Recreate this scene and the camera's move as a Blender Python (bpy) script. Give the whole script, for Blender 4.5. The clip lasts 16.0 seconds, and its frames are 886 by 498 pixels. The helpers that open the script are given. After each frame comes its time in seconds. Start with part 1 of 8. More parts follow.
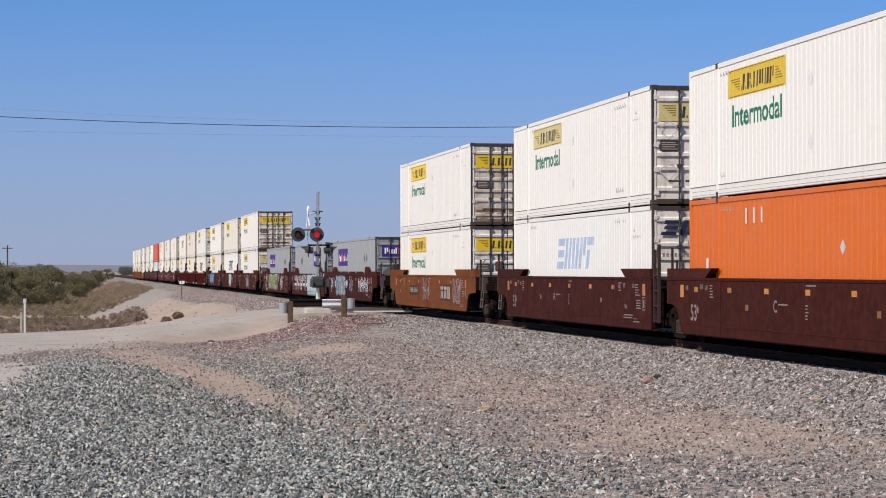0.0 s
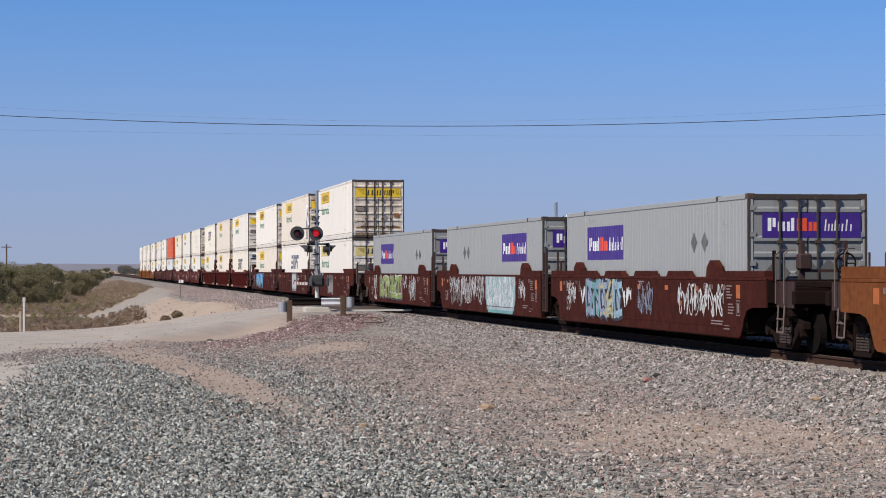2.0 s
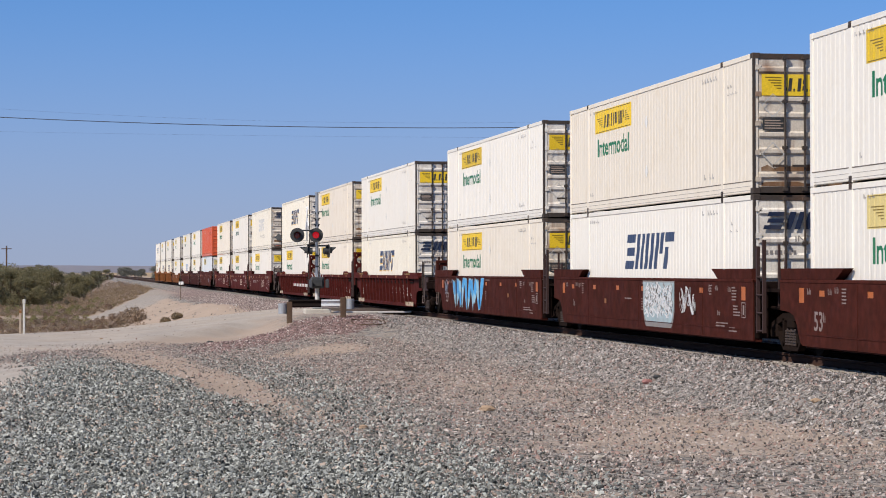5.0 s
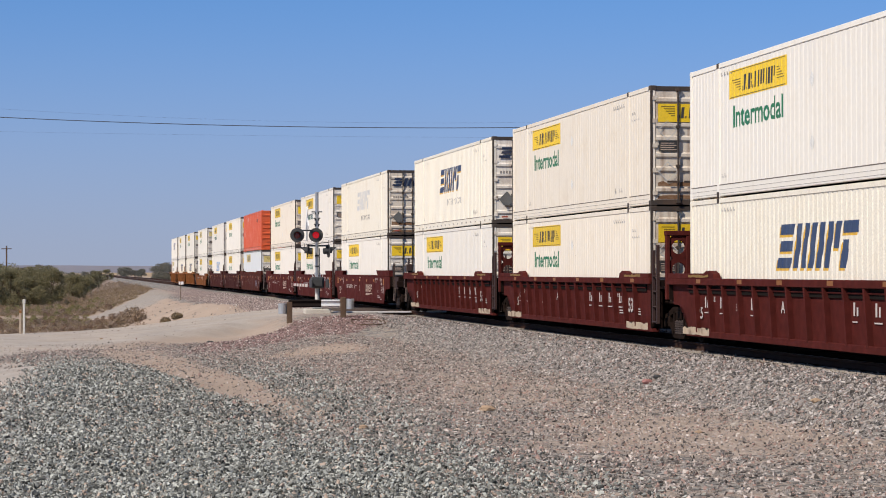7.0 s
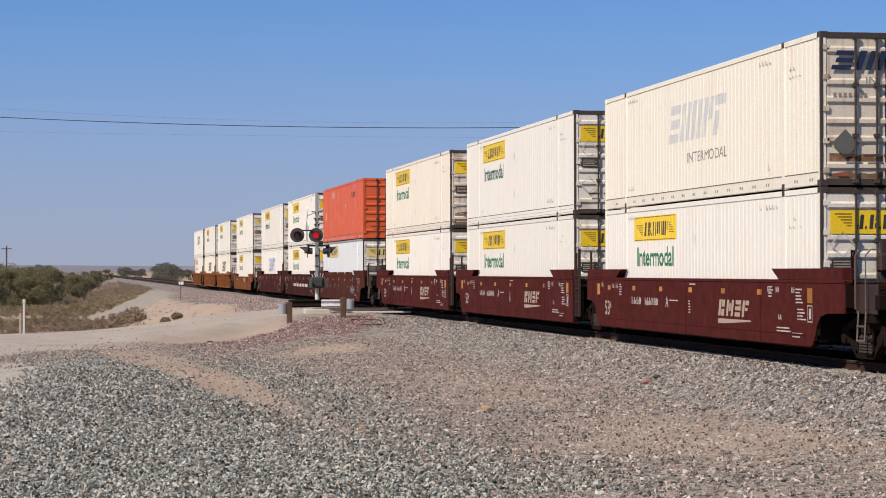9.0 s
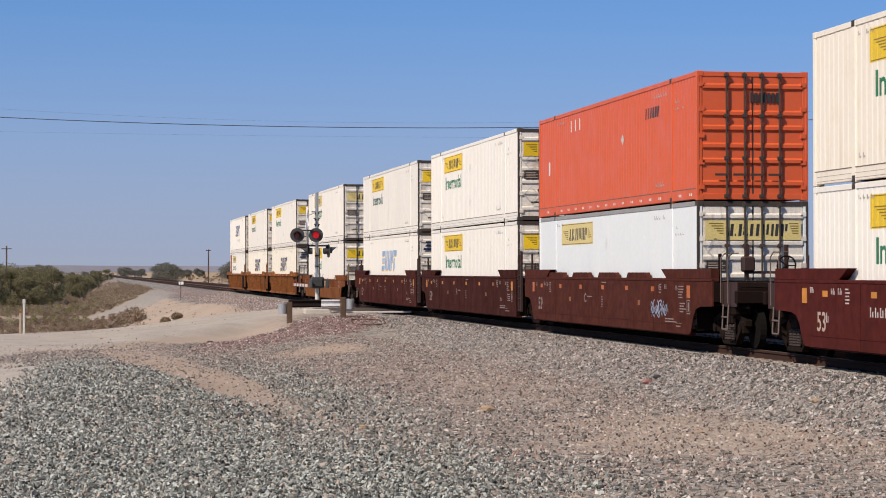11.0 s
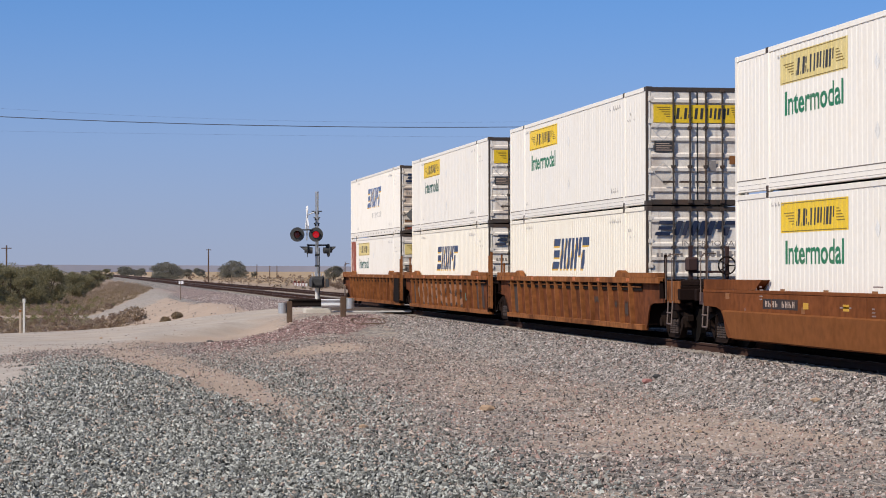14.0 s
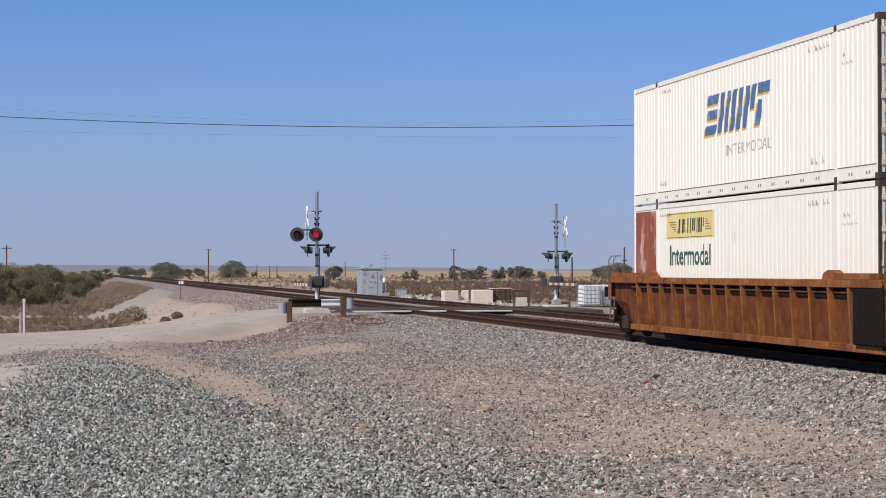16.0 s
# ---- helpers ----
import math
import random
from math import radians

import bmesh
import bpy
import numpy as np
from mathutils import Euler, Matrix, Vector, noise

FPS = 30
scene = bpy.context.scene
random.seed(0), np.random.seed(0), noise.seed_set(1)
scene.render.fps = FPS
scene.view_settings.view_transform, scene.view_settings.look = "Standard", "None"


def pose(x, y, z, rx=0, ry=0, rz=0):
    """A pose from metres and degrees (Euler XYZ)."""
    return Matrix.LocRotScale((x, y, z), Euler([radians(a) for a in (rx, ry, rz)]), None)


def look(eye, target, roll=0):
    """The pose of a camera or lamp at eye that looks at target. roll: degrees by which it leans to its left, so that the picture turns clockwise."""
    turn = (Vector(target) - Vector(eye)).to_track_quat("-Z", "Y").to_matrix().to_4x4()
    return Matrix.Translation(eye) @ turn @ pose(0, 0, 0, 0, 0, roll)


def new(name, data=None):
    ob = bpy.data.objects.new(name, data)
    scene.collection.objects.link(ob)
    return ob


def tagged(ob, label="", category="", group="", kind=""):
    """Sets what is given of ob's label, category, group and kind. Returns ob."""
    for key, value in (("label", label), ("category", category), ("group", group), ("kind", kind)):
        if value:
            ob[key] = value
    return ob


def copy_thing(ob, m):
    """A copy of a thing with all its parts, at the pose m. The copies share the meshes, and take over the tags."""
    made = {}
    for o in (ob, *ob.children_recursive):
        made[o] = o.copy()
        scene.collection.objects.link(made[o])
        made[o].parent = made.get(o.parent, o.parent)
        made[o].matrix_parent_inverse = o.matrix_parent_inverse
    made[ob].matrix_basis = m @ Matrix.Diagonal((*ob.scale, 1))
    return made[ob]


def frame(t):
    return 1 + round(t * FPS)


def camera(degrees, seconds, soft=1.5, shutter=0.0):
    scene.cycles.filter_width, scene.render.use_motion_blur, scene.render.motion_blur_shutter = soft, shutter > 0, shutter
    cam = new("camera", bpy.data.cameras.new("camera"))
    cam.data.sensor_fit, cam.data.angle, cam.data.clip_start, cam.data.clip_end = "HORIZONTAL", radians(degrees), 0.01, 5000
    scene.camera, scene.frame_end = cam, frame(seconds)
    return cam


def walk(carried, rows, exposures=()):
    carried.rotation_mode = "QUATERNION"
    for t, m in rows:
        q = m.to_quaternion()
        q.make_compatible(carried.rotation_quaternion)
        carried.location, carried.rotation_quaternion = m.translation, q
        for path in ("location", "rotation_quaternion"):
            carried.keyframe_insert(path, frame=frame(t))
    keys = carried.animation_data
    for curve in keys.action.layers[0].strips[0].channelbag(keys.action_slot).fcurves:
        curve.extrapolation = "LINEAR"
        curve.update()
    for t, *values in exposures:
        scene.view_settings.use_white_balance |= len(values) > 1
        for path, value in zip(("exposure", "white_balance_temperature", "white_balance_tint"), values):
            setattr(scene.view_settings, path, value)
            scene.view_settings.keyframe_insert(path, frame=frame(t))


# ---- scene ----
# The camera stands at the origin, 1.674 m above the rails; y runs along the track, z = 0 is the top of the rails.
EYE = (0.0, 0.0, 1.674)
cam = camera(23.62, 16.0, soft=1.0)


def view(dx=0.0, dy=0.0):
    yaw, pitch = radians(9.970) - dx / 3750, radians(0.580) + dy / 3750
    t = (EYE[0] + math.sin(yaw) * math.cos(pitch), EYE[1] + math.cos(yaw) * math.cos(pitch), EYE[2] + math.sin(pitch))
    return look(EYE, t, -0.109)


walk(cam, [(0.0, view(1.5, 0)), (0.4, view(0, -0.5)), (0.9, view(0, -2)), (2.1, view(0, -2)), (2.5, view()), (3.5, view()),
           (4.0, view(0, 1)), (9.0, view(0, 1)), (11.3, view(0, 1)), (12.0, view()), (16.0, view())],
     exposures=[(0, 0.28, 6450, 10), (4.2, 0.28, 6450, 10), (6.5, 0.28, 6580, 10), (8.5, 0.28, 6900, 10.5), (11.5, 0.28, 6880, 11), (13.5, 0.28, 6620, 11), (15.0, 0.28, 6500, 10), (16.0, 0.28, 6450, 10)])

# ---- light ----
SUN_ELEVATION, SUN_AZIMUTH = 44.0, -124.0   # degrees; azimuth from +y towards +x
world = bpy.data.worlds.new("world")
scene.world = world
world.use_nodes = True
wn = world.node_tree.nodes
sky = wn.new("ShaderNodeTexSky")
sky.sky_type, sky.sun_disc = "NISHITA", False
sky.sun_elevation, sky.sun_rotation = radians(SUN_ELEVATION), radians(SUN_AZIMUTH)
sky.air_density, sky.dust_density, sky.ozone_density = 1.0, 0.2, 4.0
wn["Background"].inputs["Strength"].default_value = 0.10
wl = world.node_tree.links
way = wn.new("ShaderNodeTexCoord")
lift = wn.new("ShaderNodeVectorMath")
lift.inputs[1].default_value = (0, 0, 0.15)
wl.new(way.outputs["Generated"], lift.inputs[0])
wl.new(lift.outputs[0], sky.inputs["Vector"])
tint = wn.new("ShaderNodeMix")
tint.data_type, tint.blend_type = "RGBA", "MULTIPLY"
tint.inputs["Factor"].default_value = 1.0
wl.new(sky.outputs[0], tint.inputs["A"])
up = wn.new("ShaderNodeSeparateXYZ")
wl.new(way.outputs["Generated"], up.inputs[0])
deep = wn.new("ShaderNodeMapRange")                   # a deep clear zenith
deep.interpolation_type = "SMOOTHSTEP"
for k, v in (("From Min", 0.12), ("From Max", 0.7), ("To Min", 0.0), ("To Max", 1.0)):
    deep.inputs[k].default_value = v
wl.new(up.outputs["Z"], deep.inputs["Value"])
hue = wn.new("ShaderNodeMix")
hue.data_type = "RGBA"
hue.inputs["A"].default_value, hue.inputs["B"].default_value = (0.665, 0.945, 1.21, 1), (0.47, 0.53, 0.62, 1)
wl.new(deep.outputs[0], hue.inputs["Factor"])
wl.new(hue.outputs["Result"], tint.inputs["B"])
depth = wn.new("ShaderNodeMapRange")
depth.interpolation_type = "SMOOTHSTEP"
for k, v in (("From Min", -0.03), ("From Max", 0.15), ("To Min", 1.0), ("To Max", 0.0)):
    depth.inputs[k].default_value = v
wl.new(up.outputs["Z"], depth.inputs["Value"])
haze = wn.new("ShaderNodeMix")                        # dusty haze towards the horizon
haze.data_type = "RGBA"
haze.inputs["B"].default_value = (2.85, 3.2, 4.25, 1)
wl.new(depth.outputs[0], haze.inputs["Factor"])
wl.new(tint.outputs["Result"], haze.inputs["A"])
wl.new(haze.outputs["Result"], wn["Background"].inputs["Color"])
sun = new("sun", bpy.data.lights.new("sun", "SUN"))
sun.data.energy, sun.data.angle, sun.data.color = 4.2, radians(0.5), (1.0, 0.925, 0.82)
se, sa = radians(SUN_ELEVATION), radians(SUN_AZIMUTH)
sun.matrix_world = look((math.sin(sa) * math.cos(se) * 100, math.cos(sa) * math.cos(se) * 100, math.sin(se) * 100), (0, 0, 0))


# ---- materials ----
def material(name, color, rough=0.6, metal=0.0, grain=30.0, amount=0.12, stain=1.5, stain_amount=0.2, bump=0.1, streak=0.0, vary=0.0, dirt=(0.25, 0.2, 0.15)):
    """A surface with fine grain, broad stains, bump, optional run-down streaks and a small change from piece to piece."""
    m = bpy.data.materials.new(name)
    m.use_nodes = True
    n, l = m.node_tree.nodes, m.node_tree.links
    b = n["Principled BSDF"]
    b.inputs["Roughness"].default_value, b.inputs["Metallic"].default_value = rough, metal
    if rough > 0.8:
        b.inputs["Specular IOR Level"].default_value = 0.08
    co = n.new("ShaderNodeTexCoord")
    info = n.new("ShaderNodeObjectInfo")

    def noise_at(scale, detail, stretch=(1, 1, 1)):
        mp = n.new("ShaderNodeMapping")
        mp.inputs["Scale"].default_value = stretch
        off = n.new("ShaderNodeVectorMath")
        off.operation = "ADD"
        sc = n.new("ShaderNodeVectorMath")
        sc.operation = "SCALE"
        sc.inputs["Scale"].default_value = 37.0
        comb = n.new("ShaderNodeCombineXYZ")
        for k in range(3):
            l.new(info.outputs["Random"], comb.inputs[k])
        l.new(comb.outputs[0], sc.inputs[0])
        l.new(co.outputs["Object"], mp.inputs[0])
        l.new(mp.outputs[0], off.inputs[0])
        l.new(sc.outputs[0], off.inputs[1])
        t = n.new("ShaderNodeTexNoise")
        t.inputs["Scale"].default_value, t.inputs["Detail"].default_value = scale, detail
        l.new(off.outputs[0], t.inputs["Vector"])
        return t.outputs["Fac"]

    def mix(kind, fac, a, b2):
        x = n.new("ShaderNodeMix")
        x.data_type, x.blend_type = "RGBA", kind
        for sock, v in ((x.inputs["Factor"], fac), (x.inputs["A"], a), (x.inputs["B"], b2)):
            if isinstance(v, (int, float)):
                sock.default_value = v
            elif isinstance(v, tuple):
                sock.default_value = (*v, 1)
            else:
                l.new(v, sock)
        return x.outputs["Result"]

    def ramp(v, lo, hi, a=0.0, b2=1.0):
        r = n.new("ShaderNodeMapRange")
        for k, q in zip(("From Min", "From Max", "To Min", "To Max"), (lo, hi, a, b2)):
            r.inputs[k].default_value = q
        l.new(v, r.inputs["Value"])
        return r.outputs["Result"]

    g = noise_at(grain, 3)
    s = noise_at(stain, 5)
    c = mix("MIX", ramp(g, 0.3, 0.7), tuple(v * (1 - amount) for v in color), tuple(min(1, v * (1 + amount)) for v in color))
    c = mix("MIX", ramp(s, 0.52, 0.75, 0, stain_amount), c, dirt)
    if streak:
        k = noise_at(1.0, 4, (6, 6, 0.35))
        c = mix("MIX", ramp(k, 0.55, 0.8, 0, streak), c, dirt)
    if vary:
        hv = n.new("ShaderNodeHueSaturation")
        l.new(ramp(info.outputs["Random"], 0, 1, 1 - vary, 1 + vary), hv.inputs["Value"])
        l.new(c, hv.inputs["Color"])
        c = hv.outputs["Color"]
    l.new(c, b.inputs["Base Color"])
    l.new(ramp(s, 0.3, 0.7, max(0.05, rough - 0.12), min(1, rough + 0.12)), b.inputs["Roughness"])
    if bump:
        bm = n.new("ShaderNodeBump")
        bm.inputs["Strength"].default_value, bm.inputs["Distance"].default_value = bump, 0.01
        l.new(g, bm.inputs["Height"])
        l.new(bm.outputs[0], b.inputs["Normal"])
    return m


RUST = (0.16, 0.07, 0.035)
M = {
    "white_a": material("white_paint", (0.775, 0.733, 0.66), 0.5, grain=9, amount=0.025, stain_amount=0.10, streak=0.22, vary=0.05, bump=0.03, dirt=(0.45, 0.36, 0.25)),
    "white_b": material("cream_paint", (0.765, 0.692, 0.585), 0.55, grain=9, amount=0.025, stain_amount=0.16, streak=0.3, vary=0.05, bump=0.03, dirt=(0.45, 0.33, 0.2)),
    "white_c": material("cool_white_paint", (0.765, 0.735, 0.68), 0.5, grain=9, amount=0.025, stain_amount=0.06, streak=0.1, vary=0.03, bump=0.03, dirt=(0.5, 0.48, 0.44)),
    "white_d": material("bright_cool_white_paint", (0.71, 0.735, 0.74), 0.5, grain=9, amount=0.025, stain_amount=0.06, streak=0.08, bump=0.03, dirt=(0.5, 0.5, 0.48)),
    "grey_box": material("pale_grey_paint", (0.295, 0.305, 0.308), 0.65, grain=9, amount=0.025, stain_amount=0.1, streak=0.2, bump=0.03, dirt=(0.35, 0.32, 0.28)),
    "red_orange": material("red_orange_paint", (0.62, 0.10, 0.03), 0.45, grain=9, amount=0.025, stain_amount=0.12, streak=0.2, bump=0.03, dirt=(0.4, 0.12, 0.05)),
    "orange": material("orange_paint", (0.62, 0.128, 0.007), 0.45, grain=9, amount=0.025, stain_amount=0.1, streak=0.2, bump=0.03, dirt=(0.5, 0.15, 0.03)),
    "black": material("black_rubber", (0.02, 0.02, 0.02), 0.6),
    # Darker than bare steel: shade under the cars is in the colour.
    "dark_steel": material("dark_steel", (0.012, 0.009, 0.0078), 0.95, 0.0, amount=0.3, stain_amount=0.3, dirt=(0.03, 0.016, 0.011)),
    "rod": material("grimy_rod_steel", (0.042, 0.031, 0.025), 0.7, 0.0, stain_amount=0.3, dirt=RUST),
    "yellow": material("yellow_panel", (0.75, 0.50, 0.02), 0.45, stain_amount=0.12, bump=0.02, vary=0.12, dirt=(0.6, 0.5, 0.25)),
    "green": material("green_lettering", (0.01, 0.16, 0.07), 0.5, bump=0),
    "ink": material("black_lettering", (0.03, 0.03, 0.03), 0.5, bump=0),
    "pale_ink": material("faded_lettering", (0.40, 0.38, 0.36), 0.6, bump=0),
    "blue": material("blue_lettering", (0.030, 0.052, 0.115), 0.5, bump=0, stain=3, stain_amount=0.35, dirt=(0.12, 0.15, 0.2)),
    "navy": material("navy_lettering", (0.012, 0.02, 0.05), 0.5, bump=0),
    "blue_light": material("sunned_blue_lettering", (0.065, 0.125, 0.26), 0.5, bump=0, stain=3, stain_amount=0.6, dirt=(0.3, 0.36, 0.45)),
    "blue_sunned": material("sun_faded_bright_blue_lettering", (0.20, 0.34, 0.56), 0.5, bump=0, stain=1.3, stain_amount=0.95, dirt=(0.62, 0.66, 0.70)),
    "purple": material("purple_panel", (0.045, 0.015, 0.19), 0.45, bump=0.02, stain_amount=0.08),
    "logo_orange": material("orange_lettering", (0.75, 0.075, 0.015), 0.5, bump=0),
    "logo_white": material("white_lettering", (0.78, 0.78, 0.78), 0.5, bump=0),
    "placard": material("placard_grey", (0.52, 0.50, 0.47), 0.55, bump=0.02),
    "car_brown": material("oxide_brown_car_paint", (0.054, 0.0130, 0.0088), 0.82, grain=5, amount=0.28, stain_amount=0.55, streak=0.5, vary=0.12, bump=0.08, dirt=(0.033, 0.0125, 0.009)),
    "car_umber": material("dark_oxide_brown_car_paint", (0.047, 0.0122, 0.0086), 0.82, grain=5, amount=0.28, stain_amount=0.55, streak=0.5, vary=0.1, bump=0.08, dirt=(0.026, 0.0105, 0.008)),
    "car_sienna": material("faded_oxide_brown_car_paint", (0.068, 0.0185, 0.0125), 0.82, grain=5, amount=0.28, stain=0.6, stain_amount=0.6, streak=0.5, bump=0.08, dirt=(0.045, 0.0135, 0.010)),
    "car_maroon": material("maroon_car_paint", (0.072, 0.0135, 0.011), 0.82, grain=5, amount=0.2, stain_amount=0.4, streak=0.35, bump=0.06, dirt=(0.04, 0.013, 0.01)),
    "car_rust": material("rusty_orange_brown_car_paint", (0.22, 0.084, 0.030), 0.82, grain=6, amount=0.25, stain=0.9, stain_amount=1.0, streak=0.85, bump=0.1, dirt=(0.06, 0.02, 0.011)),
    "car_tan": material("faded_orange_brown_car_paint", (0.158, 0.052, 0.018), 0.82, grain=6, amount=0.2, stain=0.45, stain_amount=0.95, streak=0.7, bump=0.1, dirt=(0.085, 0.028, 0.011)),
    # Grime plus the shade between cars, both put into this colour.
    "end_grime_shade": material("grimy_oxide_paint", (0.0125, 0.0065, 0.0052), 0.9, stain_amount=0.6, streak=0.5, bump=0.15, dirt=(0.012, 0.009, 0.008)),
    "ladder_worn": material("worn_brown_ladder_steel", (0.036, 0.0145, 0.0115), 0.7, stain_amount=0.6, streak=0.4, dirt=(0.018, 0.011, 0.009)),
    "rail_pale": material("scuffed_grey_rail_steel", (0.13, 0.092, 0.076), 0.6, stain_amount=0.7, dirt=(0.04, 0.025, 0.02)),
    # Blackened to carry the shade that falls on the wheels.
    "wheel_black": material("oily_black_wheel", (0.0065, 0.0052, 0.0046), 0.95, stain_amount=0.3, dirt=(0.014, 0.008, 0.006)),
    # Dusty brown steel, darkened further for the shade at the car ends.
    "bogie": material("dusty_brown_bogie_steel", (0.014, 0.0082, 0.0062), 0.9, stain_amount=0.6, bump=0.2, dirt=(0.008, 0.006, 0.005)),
    "spring": material("dusty_spring_steel", (0.045, 0.029, 0.023), 0.7, stain_amount=0.4, bump=0.1, dirt=(0.03, 0.02, 0.016)),
    "marker": material("amber_marker_tape", (0.43, 0.17, 0.018), 0.5, bump=0, stain=2.5, stain_amount=0.6, vary=0.3, dirt=(0.2, 0.065, 0.02)),
    "rail": material("rail_steel", (0.045, 0.024, 0.018), 0.85, 0.0, stain_amount=0.5, dirt=(0.07, 0.035, 0.024)),
    "rail_top": material("worn_rail_head", (0.16, 0.13, 0.115), 0.5, 0.3),
    "tie": material("concrete_tie", (0.26, 0.23, 0.20), 0.9, stain_amount=0.4, vary=0.15),
    "galv": material("galvanised_steel", (0.42, 0.43, 0.44), 0.5, 0.6, stain=4, stain_amount=0.5, dirt=(0.3, 0.28, 0.25)),
    "alu": material("weathered_aluminium", (0.40, 0.41, 0.42), 0.42, 0.75, stain=6, stain_amount=0.7, streak=0.3, dirt=(0.14, 0.14, 0.14)),
    "concrete": material("weathered_concrete", (0.48, 0.45, 0.40), 0.9, stain_amount=0.3, bump=0.3),
    "timber": material("weathered_timber", (0.10, 0.065, 0.045), 0.85, stain_amount=0.4, bump=0.4),
}


def emissive(name, color, strength):
    m = material(name, color, 0.2, bump=0)
    b = m.node_tree.nodes["Principled BSDF"]
    b.inputs["Emission Color"].default_value = (*color, 1)
    b.inputs["Emission Strength"].default_value = strength
    return m


M["red_lens"] = emissive("red_signal_lens", (0.50, 0.010, 0.018), 0.6)


# ---- mesh helpers ----
def box(bm, x0, x1, y0, y1, z0, z1, bevel=0.0):
    """A box between two corners, with small chamfers if asked."""
    vs = [bm.verts.new(v) for v in ((x0, y0, z0), (x1, y0, z0), (x1, y1, z0), (x0, y1, z0), (x0, y0, z1), (x1, y0, z1), (x1, y1, z1), (x0, y1, z1))]
    fs = [bm.faces.new([vs[i] for i in q]) for q in ((3, 2, 1, 0), (4, 5, 6, 7), (0, 1, 5, 4), (1, 2, 6, 5), (2, 3, 7, 6), (3, 0, 4, 7))]
    if bevel:
        es = list({e for f in fs for e in f.edges})
        bmesh.ops.bevel(bm, geom=es, offset=bevel, segments=1, affect="EDGES")


def tube(bm, a, b, r, r2=None, n=8):
    """A capped, possibly tapered tube from a to b."""
    a, b = Vector(a), Vector(b)
    q = (b - a).to_track_quat("Z", "Y")
    rings = []
    for c, rr in ((a, r), (b, r if r2 is None else r2)):
        rings.append([bm.verts.new(c + q @ Vector((math.cos(t) * rr, math.sin(t) * rr, 0))) for t in (2 * math.pi * i / n for i in range(n))])
    for i in range(n):
        bm.faces.new((rings[0][i], rings[0][(i + 1) % n], rings[1][(i + 1) % n], rings[1][i]))
    bm.faces.new(rings[0][::-1])
    bm.faces.new(rings[1])


def prism_y(bm, outline, y0, y1):
    """Extrude an outline of (x, z) points, listed counter-clockwise seen from -y, along y."""
    a = [bm.verts.new((x, y0, z)) for x, z in outline]
    b = [bm.verts.new((x, y1, z)) for x, z in outline]
    k = len(outline)
    for i in range(k):
        bm.faces.new((a[i], b[i], b[(i + 1) % k], a[(i + 1) % k]))
    bm.faces.new(a)
    bm.faces.new(b[::-1])


def prism_x(bm, outline, x0, x1):
    """Extrude an outline of (y, z) points along x."""
    a = [bm.verts.new((x0, y, z)) for y, z in outline]
    b = [bm.verts.new((x1, y, z)) for y, z in outline]
    k = len(outline)
    for i in range(k):
        bm.faces.new((a[i], b[i], b[(i + 1) % k], a[(i + 1) % k]))
    bm.faces.new(a[::-1])
    bm.faces.new(b)
    bmesh.ops.recalc_face_normals(bm, faces=bm.faces[:])


def part(name, bm, mat, parent=None, label="", smooth=False):
    me = bpy.data.meshes.new(name)
    bm.to_mesh(me)
    bm.free()
    me.materials.append(M[mat] if isinstance(mat, str) else mat)
    if smooth:
        me.polygons.foreach_set("use_smooth", [True] * len(me.polygons))
    ob = new(name, me)
    ob.parent = parent
    if label:
        tagged(ob, label)
    return ob


def pieces(name, bm, mat, parent, label=""):
    """Each loose piece of the mesh as a part of its own."""
    bm.verts.index_update()
    left, out = set(bm.verts), []
    while left:
        seed = left.pop()
        group, todo = [seed], [seed]
        while todo:
            for e in todo.pop().link_edges:
                for v in e.verts:
                    if v in left:
                        left.discard(v)
                        group.append(v)
                        todo.append(v)
        group.sort(key=lambda v: v.index)
        out.append(group)
    out.sort(key=lambda g: g[0].index)
    for group in out:
        num = {v: i for i, v in enumerate(group)}
        faces = {f for v in group for f in v.link_faces}
        me = bpy.data.meshes.new(name)
        me.from_pydata([v.co[:] for v in group], [], [[num[v] for v in f.verts] for f in sorted(faces, key=lambda f: min(num[v] for v in f.verts))])
        me.materials.append(M[mat])
        ob = new(name, me)
        ob.parent = parent
        if label:
            tagged(ob, label)
    bm.free()


def again(ob, parent, m=None):
    """The same part once more, on the same mesh."""
    o = new(ob.name.split(".")[0], ob.data)
    o.parent = parent
    if m is not None:
        o.matrix_basis = m
    if "label" in ob:
        o["label"] = ob["label"]
    return o


def boxes(name, mat, parent, rows, bevel=0.0, label=""):
    bm = bmesh.new()
    for r in rows:
        box(bm, *r, bevel=bevel)
    return part(name, bm, mat, parent, label)


TEXTS = {}


